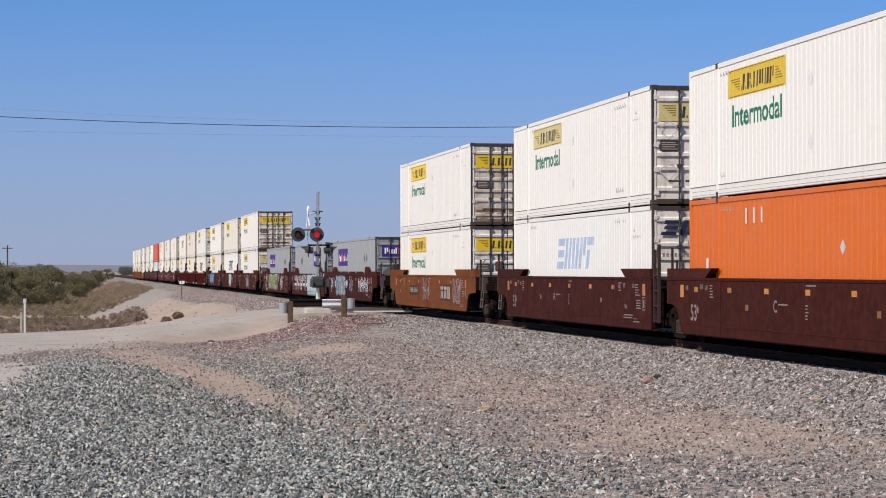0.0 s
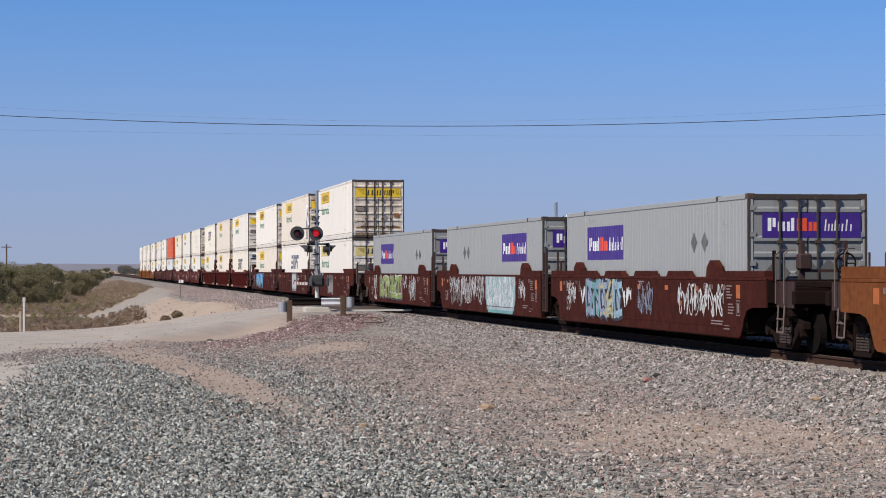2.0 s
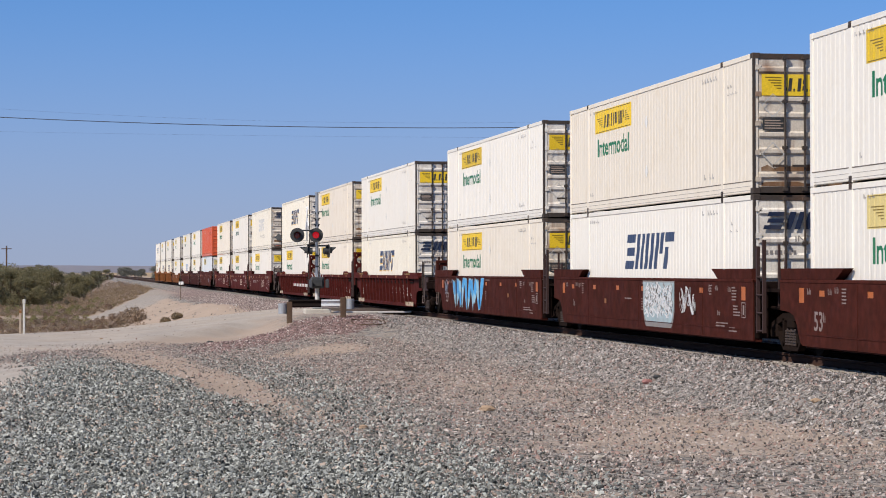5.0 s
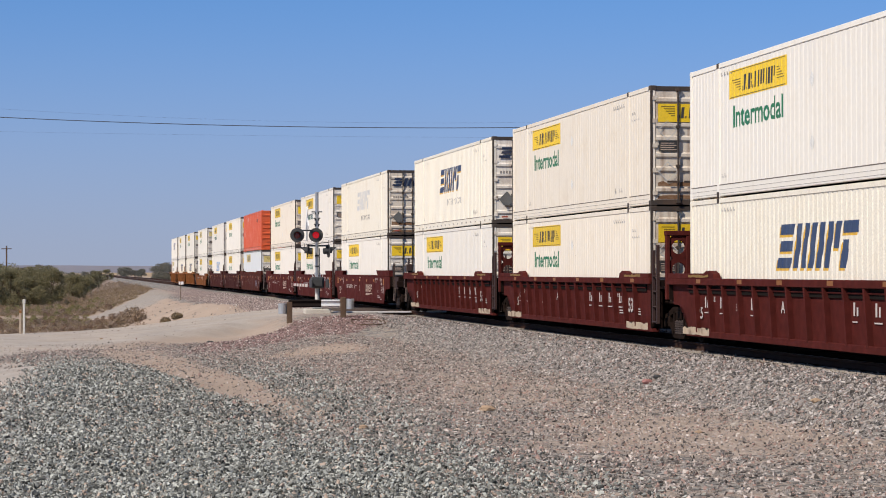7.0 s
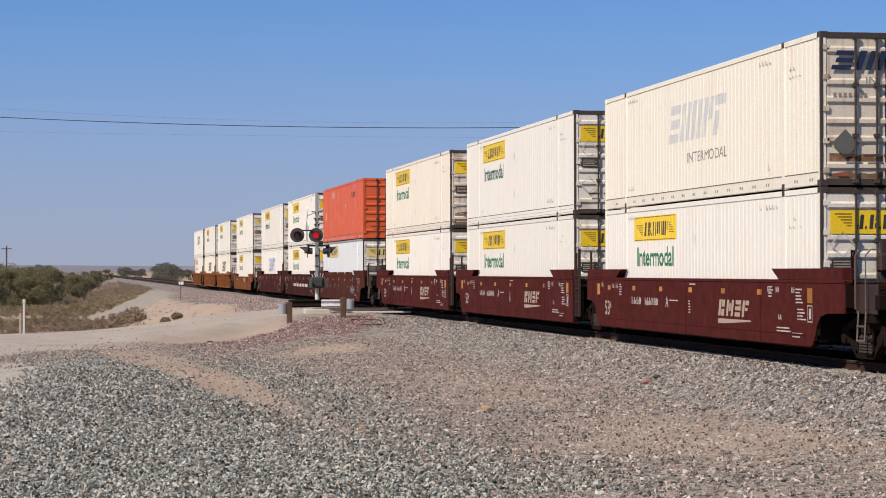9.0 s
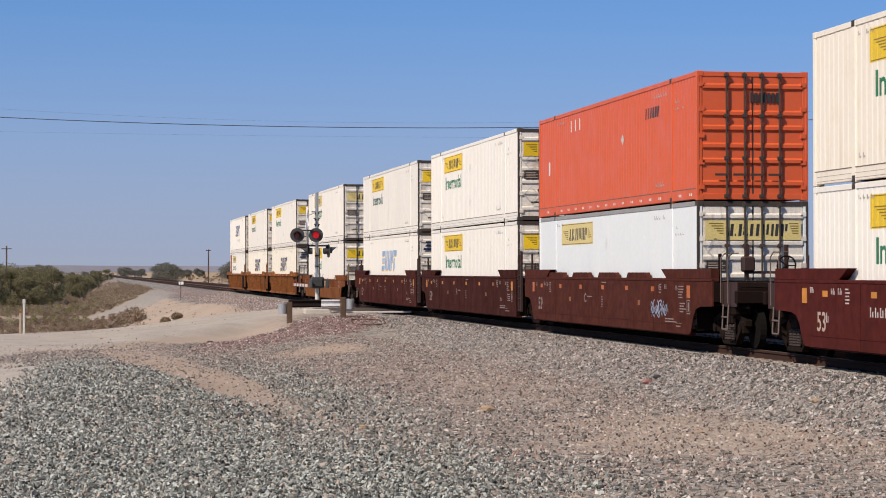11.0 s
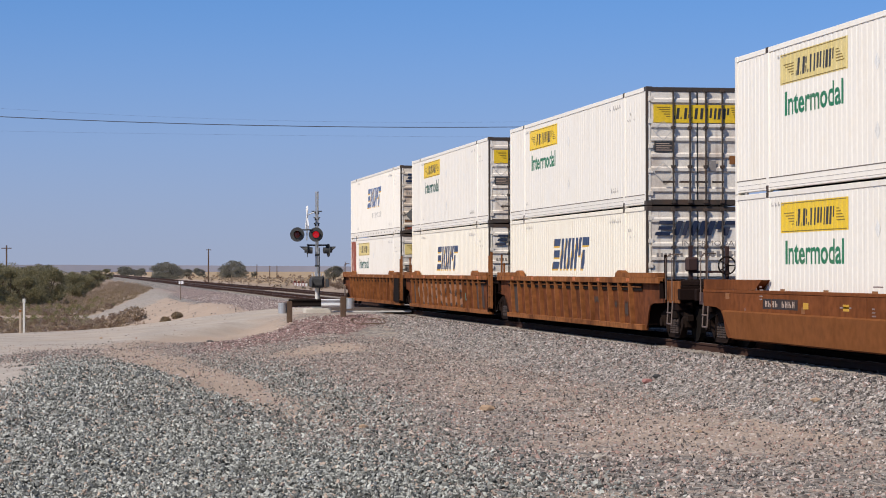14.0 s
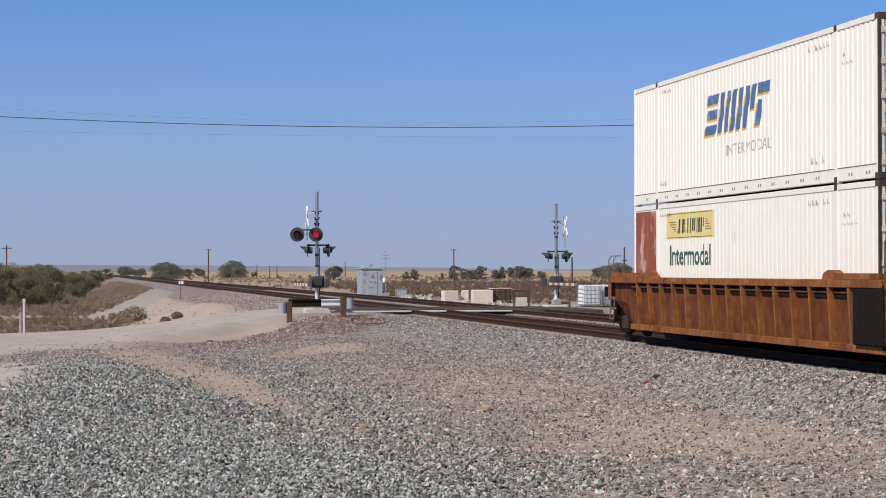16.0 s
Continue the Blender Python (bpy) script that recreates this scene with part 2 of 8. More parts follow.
def lettering(name, text, height, mat, parent, m, width=None, shear=0.0, bold=0.0, label=""):
    """Flat raised letters in the built-in font; m places the left end of the base line."""
    key = (text, height, width, shear, bold)
    if key not in TEXTS:
        cu = bpy.data.curves.new("letters", "FONT")
        cu.body, cu.size, cu.extrude, cu.shear, cu.offset = text, height / 0.72, 0.0, shear, bold
        cu.resolution_u = 3
        ob = new("letters", cu)
        bpy.context.view_layer.update()
        me = bpy.data.meshes.new_from_object(ob.evaluated_get(bpy.context.evaluated_depsgraph_get()))
        if width:
            wide = max(v.co.x for v in me.vertices)
            me.transform(Matrix.Diagonal((width / wide, 1, 1, 1)))
        bpy.data.objects.remove(ob)
        TEXTS[key] = me
    me = TEXTS[key].copy()
    me.materials.clear()
    me.materials.append(M[mat])
    o = new(name, me)
    o.parent, o.matrix_basis = parent, m
    if label:
        tagged(o, label)
    return o


SIDE = Matrix(((0, 0, -1, 0), (-1, 0, 0, 0), (0, 1, 0, 0), (0, 0, 0, 1)))   # letters on the side that faces -x: reading along -y
END = Matrix(((1, 0, 0, 0), (0, 0, -1, 0), (0, 1, 0, 0), (0, 0, 0, 1)))     # letters on the end that faces -y: reading along +x


def on_side(x, y, z):
    return Matrix.Translation((x, y, z)) @ SIDE


def on_end(x, y, z):
    return Matrix.Translation((x, y, z)) @ END


# ---- train: containers ----
CL, CW, CH = 16.154, 2.591, 2.896     # length, width and height of a container
POST = 2.09                           # from the end to the lifting post


def corrugated(bm, x, y0, y1, z0, z1, pitch, depth):
    """A sheet in the plane of x with vertical waves, and x as its outer face."""
    s = 1 if x > 0 else -1
    n = max(1, round((y1 - y0) / pitch))
    p = (y1 - y0) / n
    ys = []
    for i in range(n):
        ys += [(y0 + i * p, 0), (y0 + (i + 0.52) * p, 0), (y0 + (i + 0.64) * p, 1), (y0 + (i + 0.88) * p, 1)]
    ys.append((y1, 0))
    prev = None
    for y, d in ys:
        v = (bm.verts.new((x - s * d * depth, y, z0)), bm.verts.new((x - s * d * depth, y, z1)))
        if prev:
            bm.faces.new((prev[0], v[0], v[1], prev[1]) if s > 0 else (prev[1], v[1], v[0], prev[0]))
        prev = v


def swoosh(bm, pts, x):
    """A flat painted mark on the side from (along, up) corner points; along runs towards the camera."""
    f = bm.faces.new([bm.verts.new((x, -a, z)) for a, z in pts])
    f.normal_update()
    if f.normal.x > 0:
        f.normal_flip()


def drape(me, m, y0, y1, pitch, depth):
    """Press a flat mark into the waves of the sheet that it is painted on."""
    n = max(1, round((y1 - y0) / pitch))
    p = (y1 - y0) / n
    bm = bmesh.new()
    bm.from_mesh(me)
    bm.transform(m)
    ys = [v.co.y for v in bm.verts]
    for i in range(int((min(ys) - y0) / p) - 1, int((max(ys) - y0) / p) + 2):
        for k in (0.0, 0.52, 0.64, 0.88):
            y = y0 + (i + k) * p
            if min(ys) < y < max(ys):
                bmesh.ops.bisect_plane(bm, geom=bm.verts[:] + bm.edges[:] + bm.faces[:], dist=1e-5, plane_co=(0, y, 0), plane_no=(0, 1, 0))
    for v in bm.verts:
        q = ((v.co.y - y0) / p) % 1.0
        d = 0 if q < 0.52 else (q - 0.52) / 0.12 if q < 0.64 else 1 if q < 0.88 else (1 - q) / 0.12
        v.co.x += d * depth
    bm.transform(m.inverted())
    bm.to_mesh(me)
    bm.free()


def slant_word(bm, a, z, w, h, lean, x, strokes):
    """A word mark as plain slanted bars: strokes are (start, end, low, high) in parts of the width and height."""
    for s0, s1, l, t in strokes:
        q = [(a + s0 * w + l * h * lean, z + l * h), (a + s1 * w + l * h * lean, z + l * h), (a + s1 * w + t * h * lean, z + t * h), (a + s0 * w + t * h * lean, z + t * h)]
        swoosh(bm, q, x)


# word marks are plain rows of blocks: start, end, low and high of each
FIVE = ((0.0, 0.20, 0.0, 0.24), (0.02, 0.20, 0.38, 0.62), (0.0, 0.20, 0.76, 1.0), (0.24, 0.31, 0.0, 1.0), (0.35, 0.41, 0.0, 1.0), (0.45, 0.52, 0.0, 1.0), (0.56, 0.63, 0.0, 1.0),
        (0.67, 0.74, 0.0, 1.0), (0.77, 0.84, 0.42, 1.0), (0.87, 1.06, 0.74, 1.0), (0.88, 0.96, 0.0, 0.60))
SIX = ((0.0, 0.03, 0.0, 0.3), (0.05, 0.10, 0.0, 1.0), (0.13, 0.15, 0.0, 0.2), (0.19, 0.24, 0.0, 1.0), (0.265, 0.30, 0.08, 0.44), (0.265, 0.30, 0.56, 0.94), (0.33, 0.35, 0.0, 0.2), (0.38, 0.43, 0.0, 1.0), (0.48, 0.53, 0.0, 1.0),
       (0.57, 0.61, 0.12, 1.0), (0.65, 0.69, 0.12, 1.0), (0.73, 0.77, 0.0, 1.0), (0.80, 0.85, 0.0, 1.0), (0.89, 0.94, 0.0, 1.0), (0.96, 1.0, 0.4, 1.0))
FOUR = ((0.0, 0.08, 0.0, 1.0), (0.10, 0.20, 0.0, 0.42), (0.10, 0.20, 0.56, 1.0), (0.27, 0.34, 0.0, 1.0), (0.36, 0.41, 0.3, 0.8), (0.43, 0.50, 0.0, 1.0), (0.56, 0.74, 0.0, 0.26), (0.56, 0.74, 0.38, 0.62), (0.56, 0.74, 0.74, 1.0), (0.80, 0.87, 0.0, 1.0), (0.89, 1.0, 0.72, 1.0), (0.89, 0.97, 0.36, 0.56))
THREE = ((0.0, 0.28, 0.74, 1.0), (0.03, 0.11, 0.0, 0.62), (0.17, 0.25, 0.0, 0.62), (0.36, 0.64, 0.74, 1.0), (0.39, 0.47, 0.0, 0.62), (0.53, 0.61, 0.0, 0.62), (0.71, 0.79, 0.0, 1.0), (0.82, 0.89, 0.0, 1.0), (0.93, 1.0, 0.0, 1.0))


def badge_side(box_thing, a0, z0, w, h, x, style, faded=False):
    """A yellow company panel on the side, with plain bars for its word mark. a0: from the middle towards the camera."""
    bm = bmesh.new()
    swoosh(bm, [(a0, z0), (a0 + w, z0), (a0 + w, z0 + h), (a0, z0 + h)], x)
    panel = part("company_panel", bm, "yellow_faded" if faded else "yellow", box_thing, "yellow panel with dark bars")
    bm = bmesh.new()
    slant_word(bm, a0 + w * 0.24, z0 + h * 0.20, w * 0.56, h * 0.55, 0.12, x - 0.002, SIX)
    pieces("mark_bar", bm, "ink", panel)
    bm = bmesh.new()
    for k in range(5):                                     # stepped stripes on both sides of the bars
        u = 0.05 + 0.03 * k
        swoosh(bm, [(a0 + w * u, z0 + h * (0.62 - 0.09 * k)), (a0 + w * 0.215, z0 + h * (0.62 - 0.09 * k)), (a0 + w * 0.215, z0 + h * (0.655 - 0.09 * k)), (a0 + w * u, z0 + h * (0.655 - 0.09 * k))], x - 0.002)
        u = 0.96 - 0.02 * k
        swoosh(bm, [(a0 + w * 0.84, z0 + h * (0.30 + 0.09 * k)), (a0 + w * u, z0 + h * (0.30 + 0.09 * k)), (a0 + w * u, z0 + h * (0.335 + 0.09 * k)), (a0 + w * 0.84, z0 + h * (0.335 + 0.09 * k))], x - 0.002)
    for lo, hi in ((0.03, 0.06), (0.94, 0.97)):
        swoosh(bm, [(a0 + w * 0.02, z0 + h * lo), (a0 + w * 0.98, z0 + h * lo), (a0 + w * 0.98, z0 + h * hi), (a0 + w * 0.02, z0 + h * hi)], x - 0.002)
    tagged(part("border_line", bm, "gold_ink", panel), kind="stuff")
    return panel


M["yellow_faded"] = material("sun_faded_yellow_panel", (0.62, 0.50, 0.20), 0.5, stain_amount=0.3, bump=0.02, vary=0.1, dirt=(0.7, 0.65, 0.5))
M["gold_ink"] = material("dark_gold_line", (0.20, 0.13, 0.01), 0.5, bump=0)
M["door_white"] = material("dusty_white_door_paint", (0.70, 0.65, 0.58), 0.5, stain_amount=0.5, streak=0.6, vary=0.08, bump=0.05, dirt=(0.22, 0.13, 0.08))
M["grey_door"] = material("dusty_grey_door_paint", (0.23, 0.235, 0.235), 0.6, stain_amount=0.5, streak=0.5, bump=0.05, dirt=(0.12, 0.105, 0.09))
M["door_rust"] = material("rust_stained_door_paint", (0.60, 0.53, 0.44), 0.6, stain=1.1, stain_amount=0.95, streak=0.85, bump=0.08, dirt=(0.20, 0.095, 0.045))
M["rust_splash"] = material("rust_stain", (0.17, 0.085, 0.04), 0.8, stain=3, stain_amount=0.8, streak=0.6, bump=0, dirt=(0.34, 0.25, 0.17))
M["faded_mark"] = material("sun_faded_blue_lettering", (0.38, 0.47, 0.60), 0.5, bump=0, stain=2.2, stain_amount=0.95, dirt=(0.7, 0.7, 0.68))
M["ghost"] = material("ghost_of_removed_lettering", (0.56, 0.56, 0.55), 0.5, bump=0, stain=1.6, stain_amount=0.9, dirt=(0.74, 0.70, 0.62))


def container(style):
    """A 53-foot container, its origin at the middle of its underside, its doors towards -y.
    style: a dict with the wall paint, the marks on the side and on the doors."""
    kind = style["kind"]
    wall, doorp = style["wall"], style["door"]
    thing = new("shipping_container")
    h, w, e = CL / 2, CW / 2, CH
    ribs = style.get("pitch", 0.25)
    bm = bmesh.new()
    for y0, y1 in ((-h + 0.1, -h + POST - 0.09), (-h + POST + 0.09, h - POST - 0.09), (h - POST + 0.09, h - 0.1)):
        corrugated(bm, -w + 0.014, y0, y1, 0.26, e - 0.1, ribs, style.get("depth", 0.008))
    part("side_panel", bm, wall, thing)
    boxes("side_panel", wall, thing, [(w - 0.05, w - 0.02, -h + 0.1, h - 0.1, 0.26, e - 0.1)])
    boxes("front_wall", wall, thing, [(-w + 0.1, w - 0.1, h - 0.06, h - 0.02, 0.12, e - 0.08)])
    boxes("roof", wall, thing, [(-w + 0.05, w - 0.05, -h + 0.08, h - 0.08, e - 0.06, e - 0.02)])
    boxes("floor", "dark_steel", thing, [(-w + 0.05, w - 0.05, -h + 0.08, h - 0.08, 0.10, 0.16)])
    for s in (-1, 1):
        boxes("top_rail", style.get("rail", wall), thing, [(min(s * w, s * (w - 0.08)), max(s * w, s * (w - 0.08)), -h + 0.09, h - 0.09, e - 0.11, e - 0.004)], bevel=0.008)
        boxes("bottom_rail", wall, thing, [(min(s * w, s * (w - 0.1)), max(s * w, s * (w - 0.1)), -h + 0.09, h - 0.09, 0.03, 0.27)], bevel=0.01)
    # Thin dark strips painted in as the shadow line over the bottom rail.
    for y0, y1 in ((-h + 0.1, -h + POST - 0.09), (-h + POST + 0.09, h - POST - 0.09), (h - POST + 0.09, h - 0.1)):
        boxes("rail_seam", "seam", thing, [(-w - 0.004, -w + 0.03, y0, y1, 0.262, 0.281)], label="painted shadow line above the bottom rail")
    bm = bmesh.new()
    if kind == "blue" or style.get("slots"):
        y = -h + 0.5
        while y < h - 0.4:                                 # paired slots along the bottom rail
            if abs(abs(y) - (h - POST)) > 0.25:
                box(bm, -w - 0.003, -w + 0.01, y - 0.10, y - 0.03, 0.11, 0.17)
                box(bm, -w - 0.003, -w + 0.01, y + 0.03, y + 0.10, 0.11, 0.17)
            y += 0.85
        tagged(part("rail_slot", bm, style.get("slots", "slot_grey"), thing), kind="stuff")
    else:
        box(bm, -w - 0.003, -w + 0.01, -h + 0.2, h - 0.2, 0.075, 0.083)
        box(bm, -w - 0.003, -w + 0.01, -h + 0.2, h - 0.2, 0.165, 0.172)
        part("rail_crease", bm, "slot_grey", thing)
    for sx in (-1, 1):
        for sy in (-1, 1):
            xa, xb = sorted((sx * (w + 0.003), sx * (w - 0.12)))
            ya, yb = sorted((sy * h, sy * (h - 0.13)))
            boxes("corner_post", wall, thing, [(xa, xb, ya, yb, 0, e)] if sy > 0 else [(xa, xb, ya + 0.005, yb, 0.12, e - 0.1)], bevel=0.008)
            if sy < 0:
                xa, xb = sorted((sx * (w + 0.006), sx * (w - 0.055)))
                boxes("door_edge", style.get("frame", "rod"), thing, [(xa, xb, -h - 0.006, -h + 0.035, 0.12, e - 0.1)], bevel=0.006, label="grimy edge of the door frame")
            xa, xb = sorted((sx * (w + 0.004), sx * (w - 0.1)))
            yc = sy * (h - POST)
            boxes("lifting_post", wall, thing, [(xa, xb, yc - 0.09, yc + 0.09, 0, e)], bevel=0.01)
            for z0, z1 in ((0.0, 0.13), (e - 0.12, e + 0.006)):
                boxes("casting", "rod", thing, [(xa - 0.004, xb + 0.004, yc - 0.085, yc + 0.085, z0, z1)], bevel=0.01)
            xa, xb = sorted((sx * (w + 0.006), sx * (w - 0.16)))
            ya, yb = sorted((sy * (h + 0.002), sy * (h - 0.17)))
            for z0, z1 in ((0.0, 0.13), (e - 0.12, e + 0.004)):
                boxes("corner_casting", style.get("frame", "rod") if sy < 0 else wall, thing, [(xa, xb, ya, yb, z0, z1)], bevel=0.012)
    # door end
    f = style.get("frame", "rod")
    boxes("door_header", f, thing, [(-w + 0.12, w - 0.12, -h + 0.005, -h + 0.1, e - 0.12, e - 0.01)], bevel=0.006)
    boxes("door_sill", f, thing, [(-w + 0.12, w - 0.12, -h + 0.005, -h + 0.1, 0.02, 0.15)], bevel=0.006)
    for s in (-1, 1):
        d = part("door", door_leaf(s, w, h, e), doorp, thing)
        for k in (0.20, 0.62):
            x = s * k
            bm = bmesh.new()
            tube(bm, (x, -h - 0.045, 0.05), (x, -h - 0.045, e - 0.03), 0.024, n=6)
            rod = part("lock_rod", bm, style.get("rods", "rod"), d)
            for z in (0.1, 0.95, 1.9, e - 0.09):
                boxes("rod_guide", "rod", rod, [(x - 0.05, x + 0.05, -h - 0.073, -h + 0.02, z - 0.035, z + 0.035)])
            bm = bmesh.new()
            box(bm, x - 0.28, x + 0.03, -h - 0.095, -h - 0.07, 0.55, 0.6)
            part("handle", bm, "rod", d)
        for z in (0.3, 0.85, 1.45, 2.05, 2.6):
            x = s * (w - 0.11)
            boxes("hinge", doorp, d, [(x - 0.06, x + 0.06, -h - 0.02, -h + 0.03, z - 0.05, z + 0.05)])
    if doorp == "door_rust":
        r3 = random.Random(style["seed"] + 70)
        for s in (-1, 1):
            for z0, top in ((0.16, 0.29), (0.47, 0.62)):
                bm = bmesh.new()
                xs = [s * (0.06 + (w - 0.24) * i / 8) for i in range(9)]
                f = bm.faces.new([bm.verts.new((u, -h + 0.016, z0)) for u in xs] + [bm.verts.new((u, -h + 0.016, z0 + (top - z0) * r3.uniform(0.35, 1.0))) for u in xs[::-1]])
                bmesh.ops.triangulate(bm, faces=[f])
                bmesh.ops.recalc_face_normals(bm, faces=bm.faces[:])
                for f in bm.faces:
                    if f.normal.y > 0:
                        f.normal_flip()
                part("rust_stain", bm, "rust_splash", thing, "brown rust stain at the foot of the door")
    boxes("gasket", "black", thing, [(-0.018, 0.018, -h + 0.012, -h + 0.05, 0.15, e - 0.12)])
    # marks
    x = -w + 0.012
    if kind == "yellow":
        fade = style.get("faded", False)
        badge_side(thing, -h + 2.85, 2.06, 3.67, 0.60, x, style, fade)
        if not style.get("noword"):
            lettering("word", "Intermodal", 0.46, style.get("word", "green"), thing, on_side(x, h - 3.08, 1.46), width=3.22, bold=0.014)
        door_yellow(thing, w, h, fade)
    elif kind == "blue":
        bm = bmesh.new()
        slant_word(bm, -h + 5.9, 1.38, 3.95, 0.86, 0.33, x, FIVE)
        pieces("mark_bar", bm, style.get("ink", "blue"), thing, style.get("ink_label", "dark blue slanted bars"))
        if style.get("gold"):
            bm = bmesh.new()
            slant_word(bm, -h + 5.83, 1.33, 3.95, 0.86, 0.33, x + 0.0015, FIVE)
            pieces("word_shadow", bm, "gold", thing, "gold edge of the bars")
        if style.get("sub"):
            lettering("word", "INTERMODAL", 0.24, style["sub"], thing, on_side(x, h - 7.42, 0.87), width=2.96)
        door_blue(thing, w, h)
    elif kind == "purple":
        a = -h + 2.32 if not style.get("reverse") else h - 6.1
        bm = bmesh.new()
        swoosh(bm, [(a, 1.58), (a + 3.78, 1.58), (a + 3.78, 2.46), (a, 2.46)], x)
        part("company_panel", bm, "purple", thing, "purple panel with white and orange bars")
        bm = bmesh.new()
        a += 0.2
        slant_word(bm, a, 1.82, 1.0, 0.36, 0, x - 0.002, ((0, 0.15, 0, 1), (0.2, 0.33, 0.3, 1), (0.42, 0.54, 0, 0.72), (0.59, 0.71, 0, 0.72), (0.80, 0.92, 0, 0.72), (0.97, 1.1, 0, 1)))
        pieces("mark_bar", bm, "logo_white", thing)
        bm = bmesh.new()
        slant_word(bm, a + 1.2, 1.82, 0.5, 0.36, 0, x - 0.002, ((0, 0.32, 0, 1), (0.4, 0.72, 0, 1), (0.86, 1.12, 0, 0.7), (1.2, 1.5, 0, 0.7)))
        pieces("mark_bar", bm, "logo_orange", thing)
        bm = bmesh.new()
        slant_word(bm, a + 2.15, 1.82, 1.35, 0.34, 0.12, x - 0.002, tuple((k, k + 0.045, 0, 0.62 + 0.38 * (j % 3 == 0)) for j, k in enumerate((0, 0.1, 0.2, 0.28, 0.4, 0.48, 0.6, 0.68, 0.8, 0.92))))
        pieces("mark_bar", bm, "logo_white", thing)
        door_purple(thing, w, h)
        bm = bmesh.new()
        for k in ((4.2, 5.0) if not style.get("reverse") else (-4.6, -3.9)):   # two faded placards
            swoosh(bm, [(k - 0.25, 1.93), (k, 1.70), (k + 0.25, 1.93), (k, 2.16)], x - 0.003)
        pieces("placard", bm, "placard_dark", thing)
    elif kind == "plain":
        bm = bmesh.new()
        slant_word(bm, h - POST - 2.3, 2.1, 1.3, 0.26, 0.2, x, tuple((k, k + 0.1, 0, 1) for k in (0, 0.17, 0.34, 0.5, 0.66, 0.82)))
        pieces("mark_bar", bm, style["ink"], thing)
        bm = bmesh.new()
        swoosh(bm, [(1.4, 1.75), (1.55, 1.6), (1.7, 1.75), (1.55, 1.9)], x)
        pieces("placard", bm, "placard", thing)
        bm = bmesh.new()
        for k in (-h + 4.0, -h + 4.5, -h + 5.0):               # pale dashes below the top rail
            swoosh(bm, [(k, 2.30), (k + 0.10, 2.30), (k + 0.10, 2.62), (k, 2.62)], x - 0.001)
        swoosh(bm, [(-h + POST - 0.85, 1.2), (-h + POST - 0.68, 1.2), (-h + POST - 0.68, 1.6), (-h + POST - 0.85, 1.6)], x - 0.001)
        tagged(part("stencil", bm, "placard_white", thing), kind="stuff")
        boxes("number_mark", style["ink"], thing, [(-0.3 + 0.1 * k + 0.25, -0.3 + 0.1 * k + 0.31, -h - 0.012, -h + 0.03, 2.2, 2.42) for k in range(7)])
    # small unreadable stencils: bars near the posts
    bm = bmesh.new()
    rr = random.Random(style["seed"])
    for a0, z0, k, hh in ((h - POST - 1.5, 2.55, 6, 0.10), (-h + POST + 0.2, 2.6, 5, 0.08), (h - POST - 1.35, 0.42, 4, 0.12), (-h + POST + 0.22, 0.42, 3, 0.10), (h - POST + 0.35, 2.3, 2, 0.07), (h - POST + 0.3, 2.15, 4, 0.05)):
        for i in range(k):
            if rr.random() < 0.8:
                swoosh(bm, [(a0 + i * 0.2, z0), (a0 + i * 0.2 + 0.035, z0), (a0 + i * 0.2 + 0.035, z0 + hh), (a0 + i * 0.2, z0 + hh)], x)
                swoosh(bm, [(a0 + i * 0.2 + 0.06, z0), (a0 + i * 0.2 + 0.12, z0), (a0 + i * 0.2 + 0.12, z0 + hh * 0.4), (a0 + i * 0.2 + 0.06, z0 + hh * 0.4)], x)
    tagged(part("stencil", bm, "pale_ink", thing), kind="stuff")
    if style.get("red_end"):
        boxes("end_bay", "rust_red", thing, [(x - 0.004, x + 0.02, h - POST + 0.12, h - 0.14, 0.3, e - 0.14)], label="rusty red end bay")
    if kind in ("yellow",):
        bm = bmesh.new()
        for z in (0.85, 2.05):
            swoosh(bm, [(-h + 7.82, z), (-h + 7.95, z - 0.16), (-h + 8.08, z), (-h + 7.95, z + 0.16)], x - 0.003)
        pieces("placard_holder", bm, "placard_white", thing)
    marks = ("company_panel", "mark_bar", "border_line", "word", "word_shadow", "placard_holder")
    for ob in [c for c in thing.children_recursive if c.name.split(".")[0] in marks and c.type == "MESH"]:
        m = ob.matrix_basis
        if sum((m @ v.co).x for v in ob.data.vertices) / len(ob.data.vertices) < -w + 0.03:
            drape(ob.data, m, -h + POST + 0.09, h - POST - 0.09, ribs, style.get("depth", 0.008))
    return tagged(thing, style["label"], "container", group="containers on the train")


M["rail_grey"] = material("bare_grey_rail", (0.27, 0.27, 0.265), 0.6, stain_amount=0.4, bump=0.02)
M["seam"] = material("dirty_seam", (0.13, 0.105, 0.085), 0.8, stain_amount=0.5, dirt=(0.05, 0.035, 0.025), bump=0)
# Grey marks paint in the shade of the rail's slots and creases.
M["slot_grey"] = material("shadowed_slot", (0.26, 0.235, 0.21), 0.8, bump=0)
M["rust_red"] = material("peeling_red_rust", (0.24, 0.055, 0.028), 0.8, stain=1.3, stain_amount=1.0, streak=1.0, dirt=(0.72, 0.63, 0.55))
M["placard_dark"] = material("weathered_grey_placard", (0.105, 0.105, 0.10), 0.6, stain_amount=0.5, bump=0, dirt=(0.2, 0.2, 0.19))
M["tape_red"] = material("faded_red_tape", (0.30, 0.06, 0.04), 0.5, bump=0)
M["gold"] = material("gold_lettering", (0.62, 0.36, 0.04), 0.5, bump=0)
M["placard_white"] = material("placard_frame_white", (0.68, 0.67, 0.64), 0.5, bump=0)


